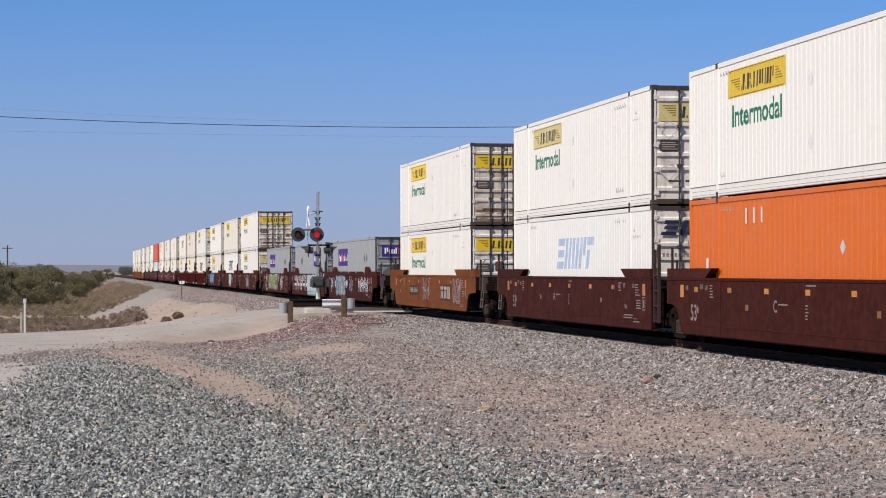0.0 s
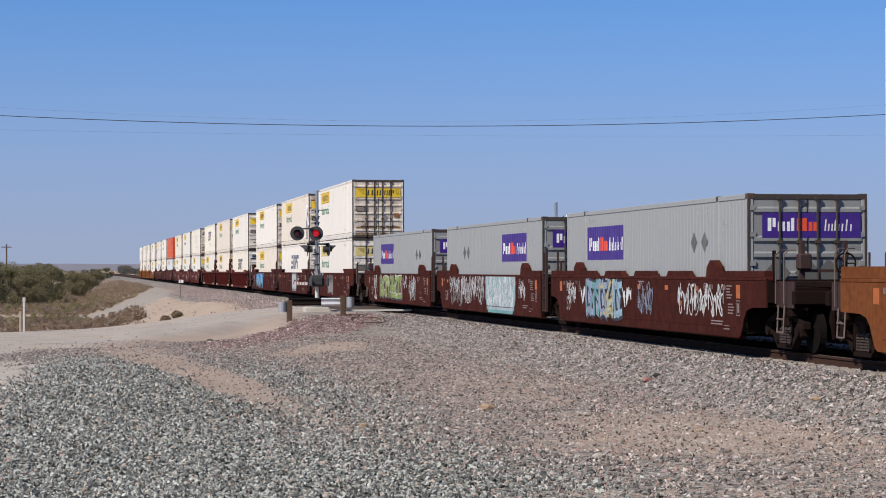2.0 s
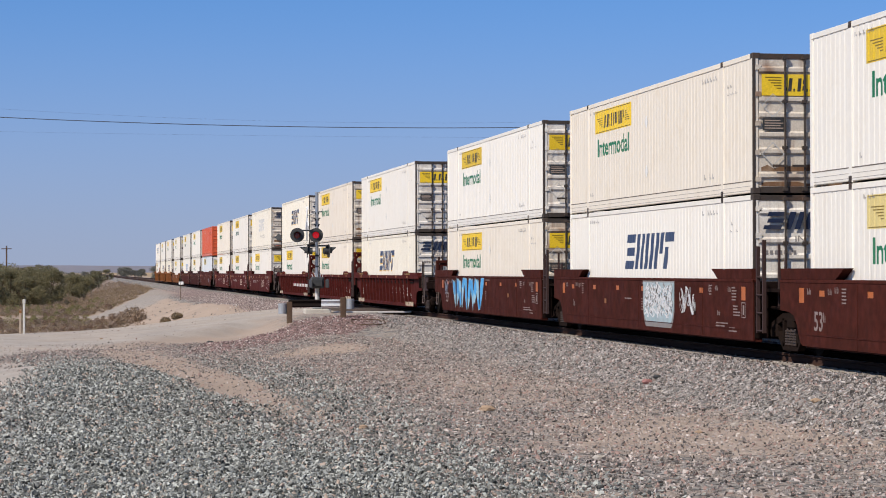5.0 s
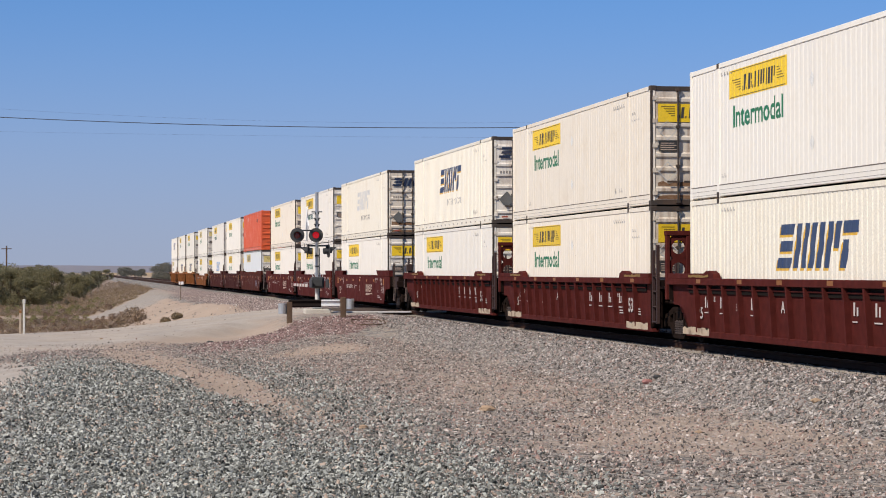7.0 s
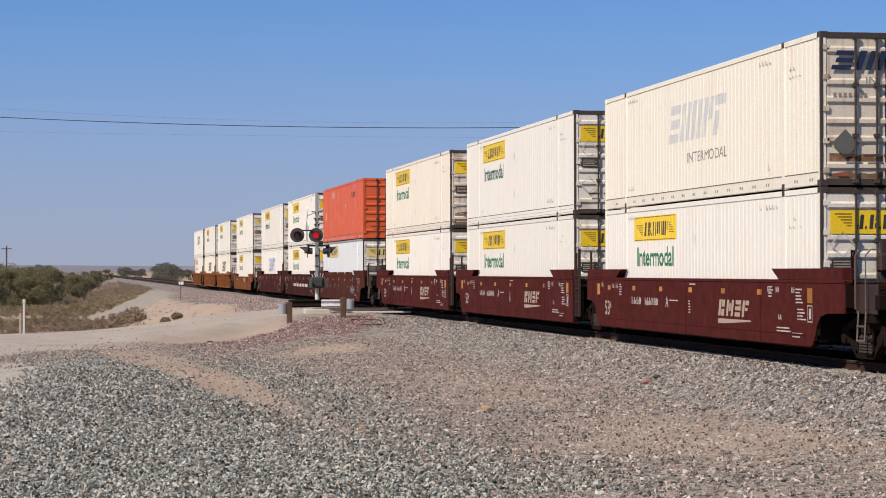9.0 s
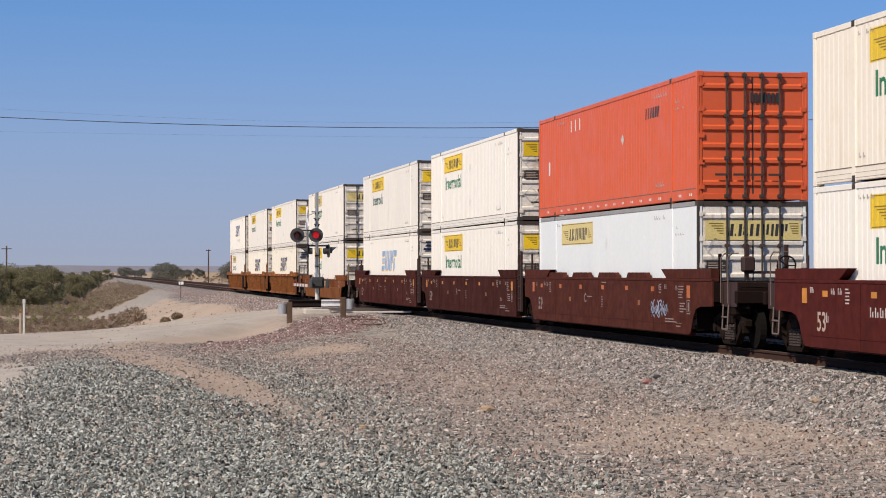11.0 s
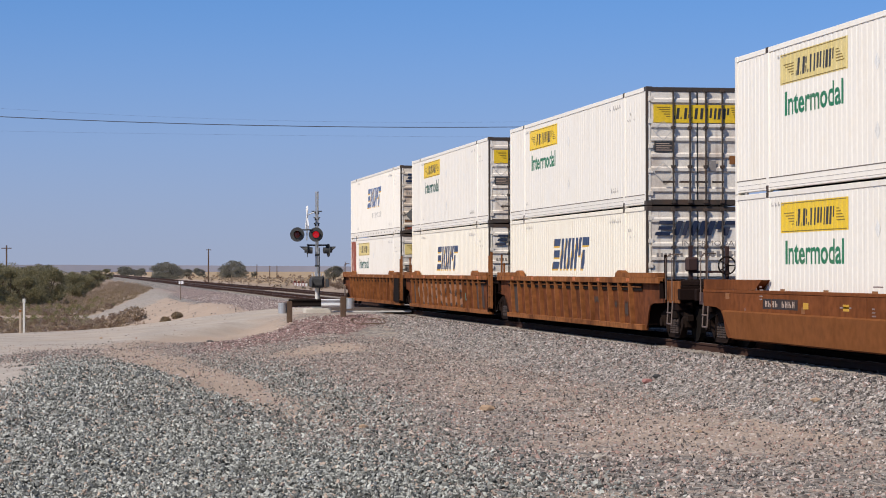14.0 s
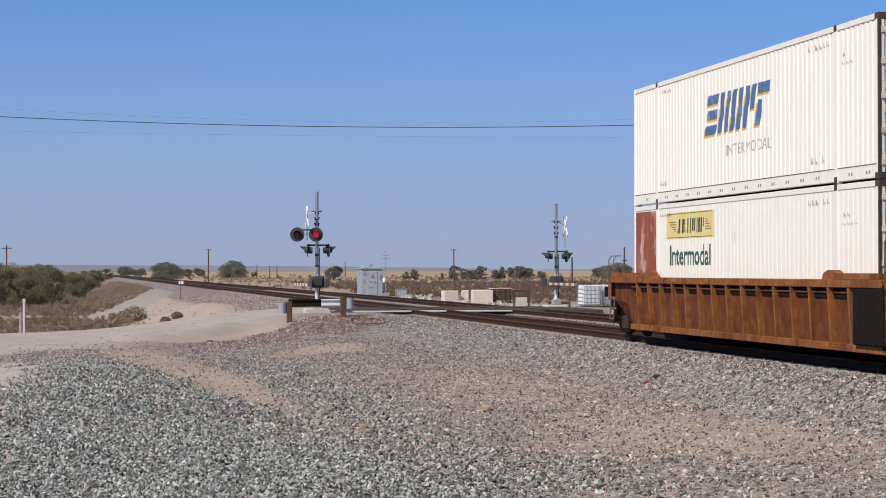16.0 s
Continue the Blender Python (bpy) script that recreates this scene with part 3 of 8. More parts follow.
def door_leaf(s, w, h, e):
    """One door of the end, with pressed horizontal ribs."""
    bm = bmesh.new()
    xa, xb = sorted((s * 0.02, s * (w - 0.13)))
    front = [(-h + 0.02, 0.15)]
    for z in (0.38, 0.88, 1.22, 1.62, 1.95, 2.55):
        front += [(-h + 0.02, z - 0.075), (-h - 0.02, z - 0.035), (-h - 0.02, z + 0.035), (-h + 0.02, z + 0.075)]
    front.append((-h + 0.02, e - 0.12))
    prism_x(bm, front + [(-h + 0.06, e - 0.12), (-h + 0.06, 0.15)], xa, xb)
    return bm


def plate_end(bm, pts, y):
    f = bm.faces.new([bm.verts.new((px, y, pz)) for px, pz in pts])
    r = bmesh.ops.extrude_face_region(bm, geom=[f])
    bmesh.ops.translate(bm, verts=[v for v in r["geom"] if isinstance(v, bmesh.types.BMVert)], vec=(0, -0.002, 0))
    bmesh.ops.recalc_face_normals(bm, faces=bm.faces[:])


def diamond_frame(bm, x, z, r, y, t=0.022):
    """A square frame on its corner, of four strips."""
    c = [(x - r, z), (x, z - r), (x + r, z), (x, z + r)]
    k = 1 - t / r * 1.4
    i = [(x + (px - x) * k, z + (pz - z) * k) for px, pz in c]
    for q in range(4):
        plate_end(bm, [c[q], c[(q + 1) % 4], i[(q + 1) % 4], i[q]], y)


def word_end(bm, x, z, w, h, lean, y, strokes):
    for s0, s1, l, t in strokes:
        plate_end(bm, [(x + s0 * w + l * h * lean, z + l * h), (x + s1 * w + l * h * lean, z + l * h), (x + s1 * w + t * h * lean, z + t * h), (x + s0 * w + t * h * lean, z + t * h)], y)


def door_small(thing, w, h, y):
    """Placards and plates on the doors."""
    for x, z in ((-w + 0.42, 1.82), (-w + 0.42, 0.82)):
        bm = bmesh.new()
        diamond_frame(bm, x, z, 0.25, y)
        part("placard", bm, "placard", thing)
    bm = bmesh.new()
    plate_end(bm, [(0.28, 0.85), (0.46, 0.85), (0.46, 1.1), (0.28, 1.1)], y)
    part("data_plate", bm, "spray_grey", thing, "small grey data plate")
    bm = bmesh.new()
    plate_end(bm, [(-w + 0.2, 1.30), (-w + 0.68, 1.30), (-w + 0.68, 1.56), (-w + 0.2, 1.56)], y)
    part("notice_plate", bm, "ink", thing, "black notice plate")
    bm = bmesh.new()
    for i in range(4):
        plate_end(bm, [(-w + 0.24, 1.34 + 0.052 * i), (-w + 0.64 - 0.06 * (i % 2), 1.34 + 0.052 * i), (-w + 0.64 - 0.06 * (i % 2), 1.36 + 0.052 * i), (-w + 0.24, 1.36 + 0.052 * i)], y - 0.003)
    tagged(part("stencil", bm, "stencil_tan", thing), kind="stuff")
    bm = bmesh.new()
    plate_end(bm, [(0.80, 1.02), (1.04, 1.02), (1.04, 1.22), (0.80, 1.22)], y)
    part("warning_plate", bm, "marker_dull", thing, "small rusty amber warning plate")


def door_yellow(thing, w, h, fade):
    y = -h - 0.022
    bm = bmesh.new()
    plate_end(bm, [(-w + 0.18, 2.02), (w - 0.18, 2.02), (w - 0.18, 2.46), (-w + 0.18, 2.46)], y)
    band = part("company_band", bm, "yellow_faded" if fade else "yellow", thing, "yellow band with dark bars across the doors")
    bm = bmesh.new()
    word_end(bm, -0.62, 2.11, 1.4, 0.27, 0.1, y - 0.003, SIX)
    pieces("mark_bar", bm, "ink", band)
    bm = bmesh.new()
    for i in range(5):                                     # stepped stripes at both ends of the band
        z = 2.38 - 0.055 * i
        for u0, u1 in ((-w + 0.26 + 0.06 * i, -w + 0.60), (w - 0.46 + 0.02 * i, w - 0.24)):
            plate_end(bm, [(u0, z), (u1, z), (u1, z + 0.022), (u0, z + 0.022)], y - 0.003)
    tagged(part("border_line", bm, "gold_ink", band), kind="stuff")
    door_small(thing, w, h, y)


def door_blue(thing, w, h):
    y = -h - 0.022
    bm = bmesh.new()
    word_end(bm, -w + 0.20, 2.18, 1.92, 0.36, 0.35, y, FIVE)
    pieces("mark_bar", bm, "navy", thing, "dark blue slanted bars")
    lettering("word", "INTERMODAL", 0.13, "spray_grey", thing, on_end(-0.42, y - 0.001, 1.93), width=1.45)
    bm = bmesh.new()
    for i in range(7):
        plate_end(bm, [(-w + 0.25 + i * 0.1, 1.66), (-w + 0.31 + i * 0.1, 1.66), (-w + 0.31 + i * 0.1, 1.75), (-w + 0.25 + i * 0.1, 1.75)], y)
        plate_end(bm, [(0.02 + i * 0.15, 1.66), (0.10 + i * 0.15, 1.66), (0.10 + i * 0.15, 1.80), (0.02 + i * 0.15, 1.80)], y)
    tagged(part("stencil", bm, "spray_grey", thing), kind="stuff")
    bm = bmesh.new()
    x, z = -w + 0.48, 0.80
    plate_end(bm, [(x - 0.27, z), (x, z - 0.27), (x + 0.27, z), (x, z + 0.27)], y)
    part("placard", bm, "placard_dark", thing, "weathered grey diamond placard")
    bm = bmesh.new()
    plate_end(bm, [(0.24, 0.82), (0.46, 0.82), (0.46, 1.06), (0.24, 1.06)], y)
    part("data_plate", bm, "spray_grey", thing, "small grey data plate")
    bm = bmesh.new()
    for k in (-w + 0.3, w - 0.5):
        plate_end(bm, [(k, 0.2), (k + 0.22, 0.2), (k + 0.22, 0.25), (k, 0.25)], y)
    pieces("reflector", bm, "tape_red", thing, "faded red reflector strip")


def door_purple(thing, w, h):
    y = -h - 0.022
    bm = bmesh.new()
    plate_end(bm, [(-w + 0.3, 1.98), (w - 0.15, 1.98), (w - 0.15, 2.5), (-w + 0.3, 2.5)], y)
    pn = part("company_band", bm, "purple", thing, "purple band with white and orange bars")
    bm = bmesh.new()
    word_end(bm, -w + 0.42, 2.12, 0.52, 0.27, 0, y - 0.003, ((0, 0.15, 0, 1), (0.2, 0.33, 0.3, 1), (0.42, 0.54, 0, 0.72), (0.59, 0.71, 0, 0.72), (0.80, 0.92, 0, 0.72), (0.97, 1.1, 0, 1)))
    pieces("mark_bar", bm, "logo_white", pn)
    bm = bmesh.new()
    word_end(bm, -w + 1.05, 2.12, 0.3, 0.27, 0, y - 0.003, ((0, 0.32, 0, 1), (0.4, 0.72, 0, 1), (0.86, 1.12, 0, 0.7), (1.2, 1.5, 0, 0.7)))
    pieces("mark_bar", bm, "logo_orange", pn)
    bm = bmesh.new()
    word_end(bm, 0.35, 2.12, 0.62, 0.24, 0.1, y - 0.003, tuple((k, k + 0.05, 0, 0.62 + 0.38 * (j % 3 == 0)) for j, k in enumerate((0, 0.12, 0.24, 0.34, 0.48, 0.6, 0.74, 0.9))))
    pieces("mark_bar", bm, "placard_white", pn)
    bm = bmesh.new()
    for x in (-w + 0.62, -w + 1.3, 0.45):
        plate_end(bm, [(x - 0.30, 1.25), (x, 0.95), (x + 0.30, 1.25), (x, 1.55)], y)
    pieces("placard", bm, "placard_dark", thing)


# ---- train: well cars ----
WELL = 8.15           # half the length of the straight well side
HW = 1.48             # half the width over the side sheets
SILL, CHORD = 0.25, 1.50


def truck(thing, y, name="truck"):
    """A three-piece bogie: open cast side frames with coil springs, a bolster and two wheelsets."""
    bm = bmesh.new()
    box(bm, -1.1, 1.1, y - 0.2, y + 0.2, 0.52, 0.74, bevel=0.03)
    tr = part(name, bm, "bogie", thing, "grimy brown steel bogie, darkened for shade")
    for s in (-1, 1):
        x0, x1 = s * 1.02 - 0.07, s * 1.02 + 0.07
        bm = bmesh.new()
        prism_x(bm, [(y - 1.12, 0.50), (y - 1.12, 0.62), (y - 0.45, 0.82), (y + 0.45, 0.82), (y + 1.12, 0.62), (y + 1.12, 0.50), (y + 0.42, 0.68), (y - 0.42, 0.68)], x0, x1)
        prism_x(bm, [(y - 0.86, 0.46), (y - 0.70, 0.46), (y - 0.36, 0.20), (y + 0.36, 0.20), (y + 0.70, 0.46), (y + 0.86, 0.46), (y + 0.42, 0.09), (y - 0.42, 0.09)], x0, x1)
        for k in (-0.40, 0.40):
            box(bm, x0, x1, y + k - 0.05, y + k + 0.05, 0.17, 0.72)
        for k in (-0.88, 0.88):
            box(bm, x0 - 0.03, x1 + 0.03, y + k - 0.15, y + k + 0.15, 0.33, 0.60, bevel=0.03)
            tube(bm, (x0 - 0.07, y + k, 0.44), (x1 + 0.07, y + k, 0.44), 0.11, n=10)
        side = part("side_frame", bm, "bogie", tr)
        for k in (-0.22, 0, 0.22):
            bm = bmesh.new()
            for q in range(6):
                z = 0.20 + 0.052 * q
                tube(bm, (s * 1.03, y + k, z), (s * 1.03, y + k, z + 0.032), 0.088, n=8)
            tube(bm, (s * 1.03, y + k, 0.20), (s * 1.03, y + k, 0.52), 0.055, n=6)
            tagged(part("coil_spring", bm, "spring", tr), kind="stuff")
    for k in (-0.88, 0.88):
        bm = bmesh.new()
        tube(bm, (-0.75, y + k, 0.44), (0.75, y + k, 0.44), 0.08)
        for s in (-1, 1):
            tube(bm, (s * 0.69, y + k, 0.44), (s * 0.82, y + k, 0.44), 0.44, 0.42, n=24)
            tube(bm, (s * 0.82, y + k, 0.44), (s * 0.86, y + k, 0.44), 0.36, 0.12, n=20)
        part("wheelset", bm, "wheel_black", tr)


def end_profile(s, square, reach=9.30):
    """The outline of a side sheet at one end, from the sill up: square, or arched over the wheels."""
    if square:
        return [(s * 8.60, SILL), (s * 8.60, CHORD - 0.02)]
    return [(s * 8.02, SILL), (s * 8.14, SILL + 0.05), (s * 8.26, SILL + 0.22), (s * 8.36, 0.66), (s * 8.54, 0.82), (s * 8.85, 0.88), (s * reach, 0.90), (s * reach, CHORD - 0.02)]


def rung_ladder(thing, s, y0, y1, top, mat, x=-1.40):
    """A side ladder at the end of a car: two stiles and its rungs."""
    bm = bmesh.new()
    for k, t in ((y0, top), (y1, top + 0.12)):
        box(bm, x - 0.035, x + 0.035, s * k - 0.035, s * k + 0.035, 0.42, t)
    ladder = part("ladder", bm, mat, thing)
    z = 0.46
    while z < 1.9:
        bm = bmesh.new()
        tube(bm, (x - 0.03, s * y0, z), (x - 0.03, s * y1, z), 0.017, n=6)
        part("rung", bm, mat, ladder)
        z += 0.36


def end_rails(thing, s, y0, y1):
    """Thin bent hand rails at the corner of a coupled end, with a stirrup step below."""
    for k in (y0, y1):
        bm = bmesh.new()
        tube(bm, (-1.34, s * k, 0.98), (-1.34, s * k, 1.94), 0.013, n=6)
        tube(bm, (-1.34, s * k, 1.94), (-1.26, s * (k + 0.05), 2.04), 0.013, n=6)
        tube(bm, (-1.26, s * (k + 0.05), 2.04), (-1.12, s * (k + 0.07), 2.04), 0.013, n=6)
        part("hand_rail", bm, "rail_pale", thing, "thin worn hand rail")
    bm = bmesh.new()
    for k in (y0 + 0.06, y1 - 0.08):
        tube(bm, (-1.30, s * k, 0.95), (-1.33, s * k, 0.42), 0.018, n=6)
    for z in (0.42, 0.68):
        tube(bm, (-1.33, s * (y0 + 0.06), z), (-1.33, s * (y1 - 0.08), z), 0.02, n=6)
    part("stirrup", bm, "rail_pale", thing, "worn stirrup step")


def end_platform(thing, paint, s, y1, square, low="trap"):
    """The raised end over the bogie: narrow deck, draft sill, cross beams, brake gear, guides and ladders. s: +1 far end, -1 near end."""
    y0 = WELL
    a, b = sorted((s * y0, s * y1))
    boxes("end_platform", "end_grime_shade", thing, [(-0.6, 0.6, a, b, 1.30, 1.42)], bevel=0.015)
    boxes("draft_sill", "end_grime_shade", thing, [(-0.36, 0.36, a, b, 0.76, 1.26)], bevel=0.02)
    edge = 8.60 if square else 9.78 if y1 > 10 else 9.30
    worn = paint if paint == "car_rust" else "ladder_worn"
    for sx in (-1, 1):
        # Added plates that block the light seen through below the platform.
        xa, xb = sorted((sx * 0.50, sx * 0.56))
        boxes("side_web", "end_grime_shade", thing, [(xa, xb, a, b, 0.30, 1.30)], label="dark plate added to block light below the platform")
        xa, xb = sorted((sx * (HW + 0.01), sx * 1.31))
        up = 0.11 if low == "low" else 0.13 if low == "horn" else 0.21
        lean = 0.45 if low == "trap" else 0.0
        a, b = y0 - 1.9, edge - 0.06
        bm = bmesh.new()
        prism_x(bm, [(s * a, CHORD), (s * b, CHORD), (s * b, CHORD + up), (s * (a - lean), CHORD + up)], xa, xb)
        part("container_guide", bm, paint, thing)
        if low != "trap":
            tall = 0.17 if low == "low" else 0.36
            yc = s * (y0 - 2.0)
            bm = bmesh.new()
            prism_x(bm, [(yc - 0.42, CHORD), (yc + 0.42, CHORD), (yc + 0.36, CHORD + tall * 0.6), (yc + 0.12, CHORD + tall), (yc - 0.12, CHORD + tall), (yc - 0.36, CHORD + tall * 0.6)], xa + 0.01, xb - 0.02)
            part("guide_horn", bm, paint, thing)
        # folded return of the side at its end
        ya, yb = sorted((s * (edge - 0.03), s * edge))
        xa, xb = sorted((sx * (HW - 0.035), sx * (HW - 0.32)))
        boxes("end_return", "end_grime_shade", thing, [(xa, xb, ya, yb, SILL + 0.05 if square else 1.0, CHORD - 0.09)])
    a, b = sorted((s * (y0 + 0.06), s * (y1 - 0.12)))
    # Full-width deck, which also keeps sun off the bogie and gap.
    boxes("end_deck", "end_grime_shade", thing, [(-1.24, 1.24, a, b, CHORD - 0.26, CHORD - 0.20)], label="grimy, shade-darkened deck plate over the bogie")
    if y1 > 10:
        a, b = sorted((s * edge, s * (y1 - 0.2)))
        boxes("end_panel", "ladder_worn" if paint != "car_rust" else paint, thing, [(-1.27, -1.22, a, b, 0.90, CHORD - 0.08)], bevel=0.01)
        end_rails(thing, s, edge + 0.16, edge + 0.66)
    if square:
        rung_ladder(thing, s, edge + 0.08, edge + 0.46, 2.16 if square else 1.75, worn)
    # brake rods, hoses and uprights in the open end
    bm = bmesh.new()
    tube(bm, (-1.05, s * (y0 + 0.15), 0.93), (-1.05, s * (y1 - 0.05), 0.90), 0.035, n=6)
    part("train_pipe", bm, "end_grime_shade", thing)
    bm = bmesh.new()
    tube(bm, (-0.7, s * (y0 + 0.3), 1.16), (-0.7, s * (y1 - 0.1), 1.12), 0.05, n=6)
    part("brake_rod", bm, "dark_steel", thing)
    for k, top in ((0.62, 2.2), (1.02, 1.9)) if square else ():
        if y0 + k < y1:
            bm = bmesh.new()
            tube(bm, (-1.02, s * (edge + k - 0.35), 0.95), (-1.02, s * (edge + k - 0.35), top), 0.032, n=6)
            part("grab_iron", bm, worn, thing)
    if y1 > 10:
        ya, yb = sorted((s * (y1 - 0.18), s * y1))
        boxes("end_beam", "end_grime_shade", thing, [(-1.32, 1.32, ya, yb, 0.98, 1.24)], bevel=0.015)
        ya, yb = sorted((s * (y1 - 0.9), s * (y1 - 0.4)))
        boxes("valve_box", "end_grime_shade", thing, [(-1.25, -0.85, ya, yb, 0.72, 1.06)], bevel=0.03)
        bm = bmesh.new()
        last = Vector((-0.45, s * (y1 - 0.1), 0.9))
        for i in range(1, 9):
            q = i / 8
            nxt = Vector((-0.45 + 0.15 * q, s * (y1 - 0.1 + 0.75 * q), 0.9 - 0.45 * math.sin(q * 2.6)))
            tube(bm, last, nxt, 0.028, n=6)
            last = nxt
        part("air_hose", bm, "black", thing)
    else:
        bm = bmesh.new()
        box(bm, -0.55, 0.55, min(s * 8.9, s * 9.6), max(s * 8.9, s * 9.6), 1.42, 1.50, bevel=0.01)
        part("walkway", bm, "end_grime_shade", thing)
        bm = bmesh.new()
        box(bm, -0.78, -0.42, min(s * 8.75, s * 9.2), max(s * 8.75, s * 9.2), 0.98, 1.24, bevel=0.03)
        part("air_tank", bm, "end_grime_shade", thing)


def well_car(style):
    """One unit of a double-stack car, its origin on the rail tops below the middle of the well."""
    global CHORD
    CHORD = style.get("chord", 1.50)
    thing = new("well_car")
    paint, ribbed = style["paint"], style.get("ribbed", False)
    far_end, near_end = style.get("far_end", False), style.get("near_end", False)
    for sx in (-1, 1):
        bm = bmesh.new()
        x = sx * HW
        outline = end_profile(-1, not near_end, 9.78)[::-1] + end_profile(1, False, 9.78 if far_end else 9.30)
        outline = [(p, z) for p, z in outline]
        if ribbed:
            lean_in = sx * 0.07
            f0 = [bm.verts.new((x - sx * 0.11 - lean_in * (CHORD - z) / (CHORD - SILL), p, z)) for p, z in outline]
            f1 = [bm.verts.new((v.co.x - sx * 0.03, v.co.y, v.co.z)) for v in f0]
            bm.faces.new(f0)
            bm.faces.new(f1[::-1])
            for q in range(len(f0)):
                bm.faces.new((f0[q], f1[q], f1[(q + 1) % len(f0)], f0[(q + 1) % len(f0)]))
            bmesh.ops.triangulate(bm, faces=bm.faces[:])
            bmesh.ops.recalc_face_normals(bm, faces=bm.faces[:])
        else:
            xa, xb = sorted((x, x - sx * 0.03))
            prism_x(bm, outline, xa, xb)
            bmesh.ops.triangulate(bm, faces=bm.faces[:])
            bmesh.ops.recalc_face_normals(bm, faces=bm.faces[:])
        sheet = part("side_sheet", bm, "rust_sheet" if paint == "car_rust" else paint, thing)
        if ribbed and sx < 0:
            # No opening is cut: a dark strip paints the shade below the chord.
            boxes("slot", "dark_steel", sheet, [(x + 0.098, x + 0.12, -WELL + 0.2, WELL - 0.2, CHORD - 0.33, CHORD - 0.14)], label="solid dark strip standing for the shaded gap below the chord")
            bm = bmesh.new()
            tube(bm, (x + 0.085, -WELL + 0.2, CHORD - 0.235), (x + 0.085, WELL - 0.2, CHORD - 0.235), 0.022, n=6)
            part("pipe", bm, paint, sheet)
        if not ribbed:
            xa, xb = sorted((x + sx * 0.008, x))
            boxes("weld_seam", paint, sheet, [(xa, xb, -7.8, 7.8, 0.455, 0.475)])
            for k in (-5.1, 0.15, 5.2):
                boxes("weld_seam", paint, sheet, [(xa, xb, k - 0.012, k + 0.012, SILL + 0.02, CHORD - 0.08)])
        xa, xb = sorted((x + sx * 0.012, x - sx * 0.16))
        boxes("top_chord", paint, thing, [(xa, xb, -9.78 if near_end else -8.60, 9.78 if far_end else 9.30, CHORD - 0.15 if ribbed else CHORD - 0.07, CHORD)], bevel=0.012)
        boxes("bottom_sill", paint, thing, [(min(x - sx * 0.07, x - sx * 0.25), max(x - sx * 0.07, x - sx * 0.25), -WELL + 0.1 if near_end else -8.6, WELL - 0.1, SILL - 0.04, SILL + 0.1)] if ribbed else [(sorted((x - sx * 0.03, x - sx * 0.2))[0], sorted((x - sx * 0.03, x - sx * 0.2))[1], -7.9 if near_end else -8.58, 7.9, SILL - 0.03, SILL + 0.05)], bevel=0.01)
        if ribbed and sx < 0:
            bm = bmesh.new()
            prism_y(bm, [(x - 0.005, CHORD - 0.14), (x + 0.065, SILL + 0.06), (x + 0.20, SILL + 0.06), (x + 0.13, CHORD - 0.14)], -0.045, 0.045)
            bmesh.ops.recalc_face_normals(bm, faces=bm.faces[:])
            rib = part("rib", bm, paint, sheet)
            rib.matrix_basis = Matrix.Translation((0, -7.05, 0))
            k = -7.05 + 1.02
            while k < 7.4:
                again(rib, sheet, Matrix.Translation((0, k, 0)))
                k += 1.02
    for k in (-6.35, -3, 0, 3, 6.35):
        boxes("floor_beam", "dark_steel", thing, [(-1.3, 1.3, k - 0.25, k + 0.25, SILL - 0.02, SILL + 0.03)])
    if style.get("pads"):
        for k in (5.2, 2.3, -0.6, -3.5):
            bm = bmesh.new()
            prism_x(bm, [(k - 0.95, CHORD), (k + 0.95, CHORD), (k + 0.8, CHORD + 0.13), (k - 0.8, CHORD + 0.13)], -HW + 0.02, -HW + 0.14)
            part("guide_pad", bm, paint, thing)
    for s in (-1, 1):
        ya, yb = sorted((s * (WELL - 0.05), s * (WELL + 0.05)))
        boxes("end_bulkhead", "end_grime_shade", thing, [(-1.3, 1.3, ya, yb, SILL + 0.1, CHORD - 0.05)], bevel=0.01)
    guide = "low" if ribbed else style.get("guide", "trap")
    end_platform(thing, paint, 1, 11.0 if far_end else 9.66, False, guide)
    end_platform(thing, paint, -1, 11.0 if near_end else 9.66, not near_end, guide)
    if style.get("stand") and not (far_end and ribbed):
        tall = style["stand"]
        holed_plate("end_stand", thing, paint, -1.40, -0.52, 9.40, 0.09, 1.44, 1.44 + 0.52 * tall, 2, tall, 0.165)
        for x in (-1.44, -0.96, -0.48):
            boxes("end_stand_post", paint, thing, [(x - 0.045, x + 0.045, 9.37, 9.52, 1.0, 1.50 + 0.52 * tall)], bevel=0.01)
        boxes("end_stand_rail", paint, thing, [(-1.50, -0.42, 9.36, 9.53, 1.44 + 0.52 * tall, 1.56 + 0.52 * tall)], bevel=0.015)
    if far_end:
        truck(thing, 9.75)
        coupler(thing, 1)
    if near_end:
        truck(thing, -9.75)
        coupler(thing, -1)
        hand_brake(thing, -1, style.get("rails", "end_grime_shade"))
    else:
        truck(thing, -9.72)
    # markers and stencils on the near side
    x = -HW - 0.002 if not ribbed else -HW + 0.005
    flat = -HW - 0.003 if not ribbed else -HW + 0.132
    rr = random.Random(style["seed"])
    dull = ribbed or paint == "car_tan"
    spots = []
    if not ribbed:
        spots += [(a, 1.19, 0.27, 0.11, x) for a in (-7.1, -4.7, -2.3, 0.1, 2.5, 4.9)] + [(a, 1.06, 0.27, 0.28, x) for a in (-8.2, 7.85)]
        for a in (-3.5, 3.7):
            bm = bmesh.new()
            swoosh(bm, [(a, 0.84), (a + 0.19, 0.84), (a + 0.19, 0.96), (a, 0.96)], x)
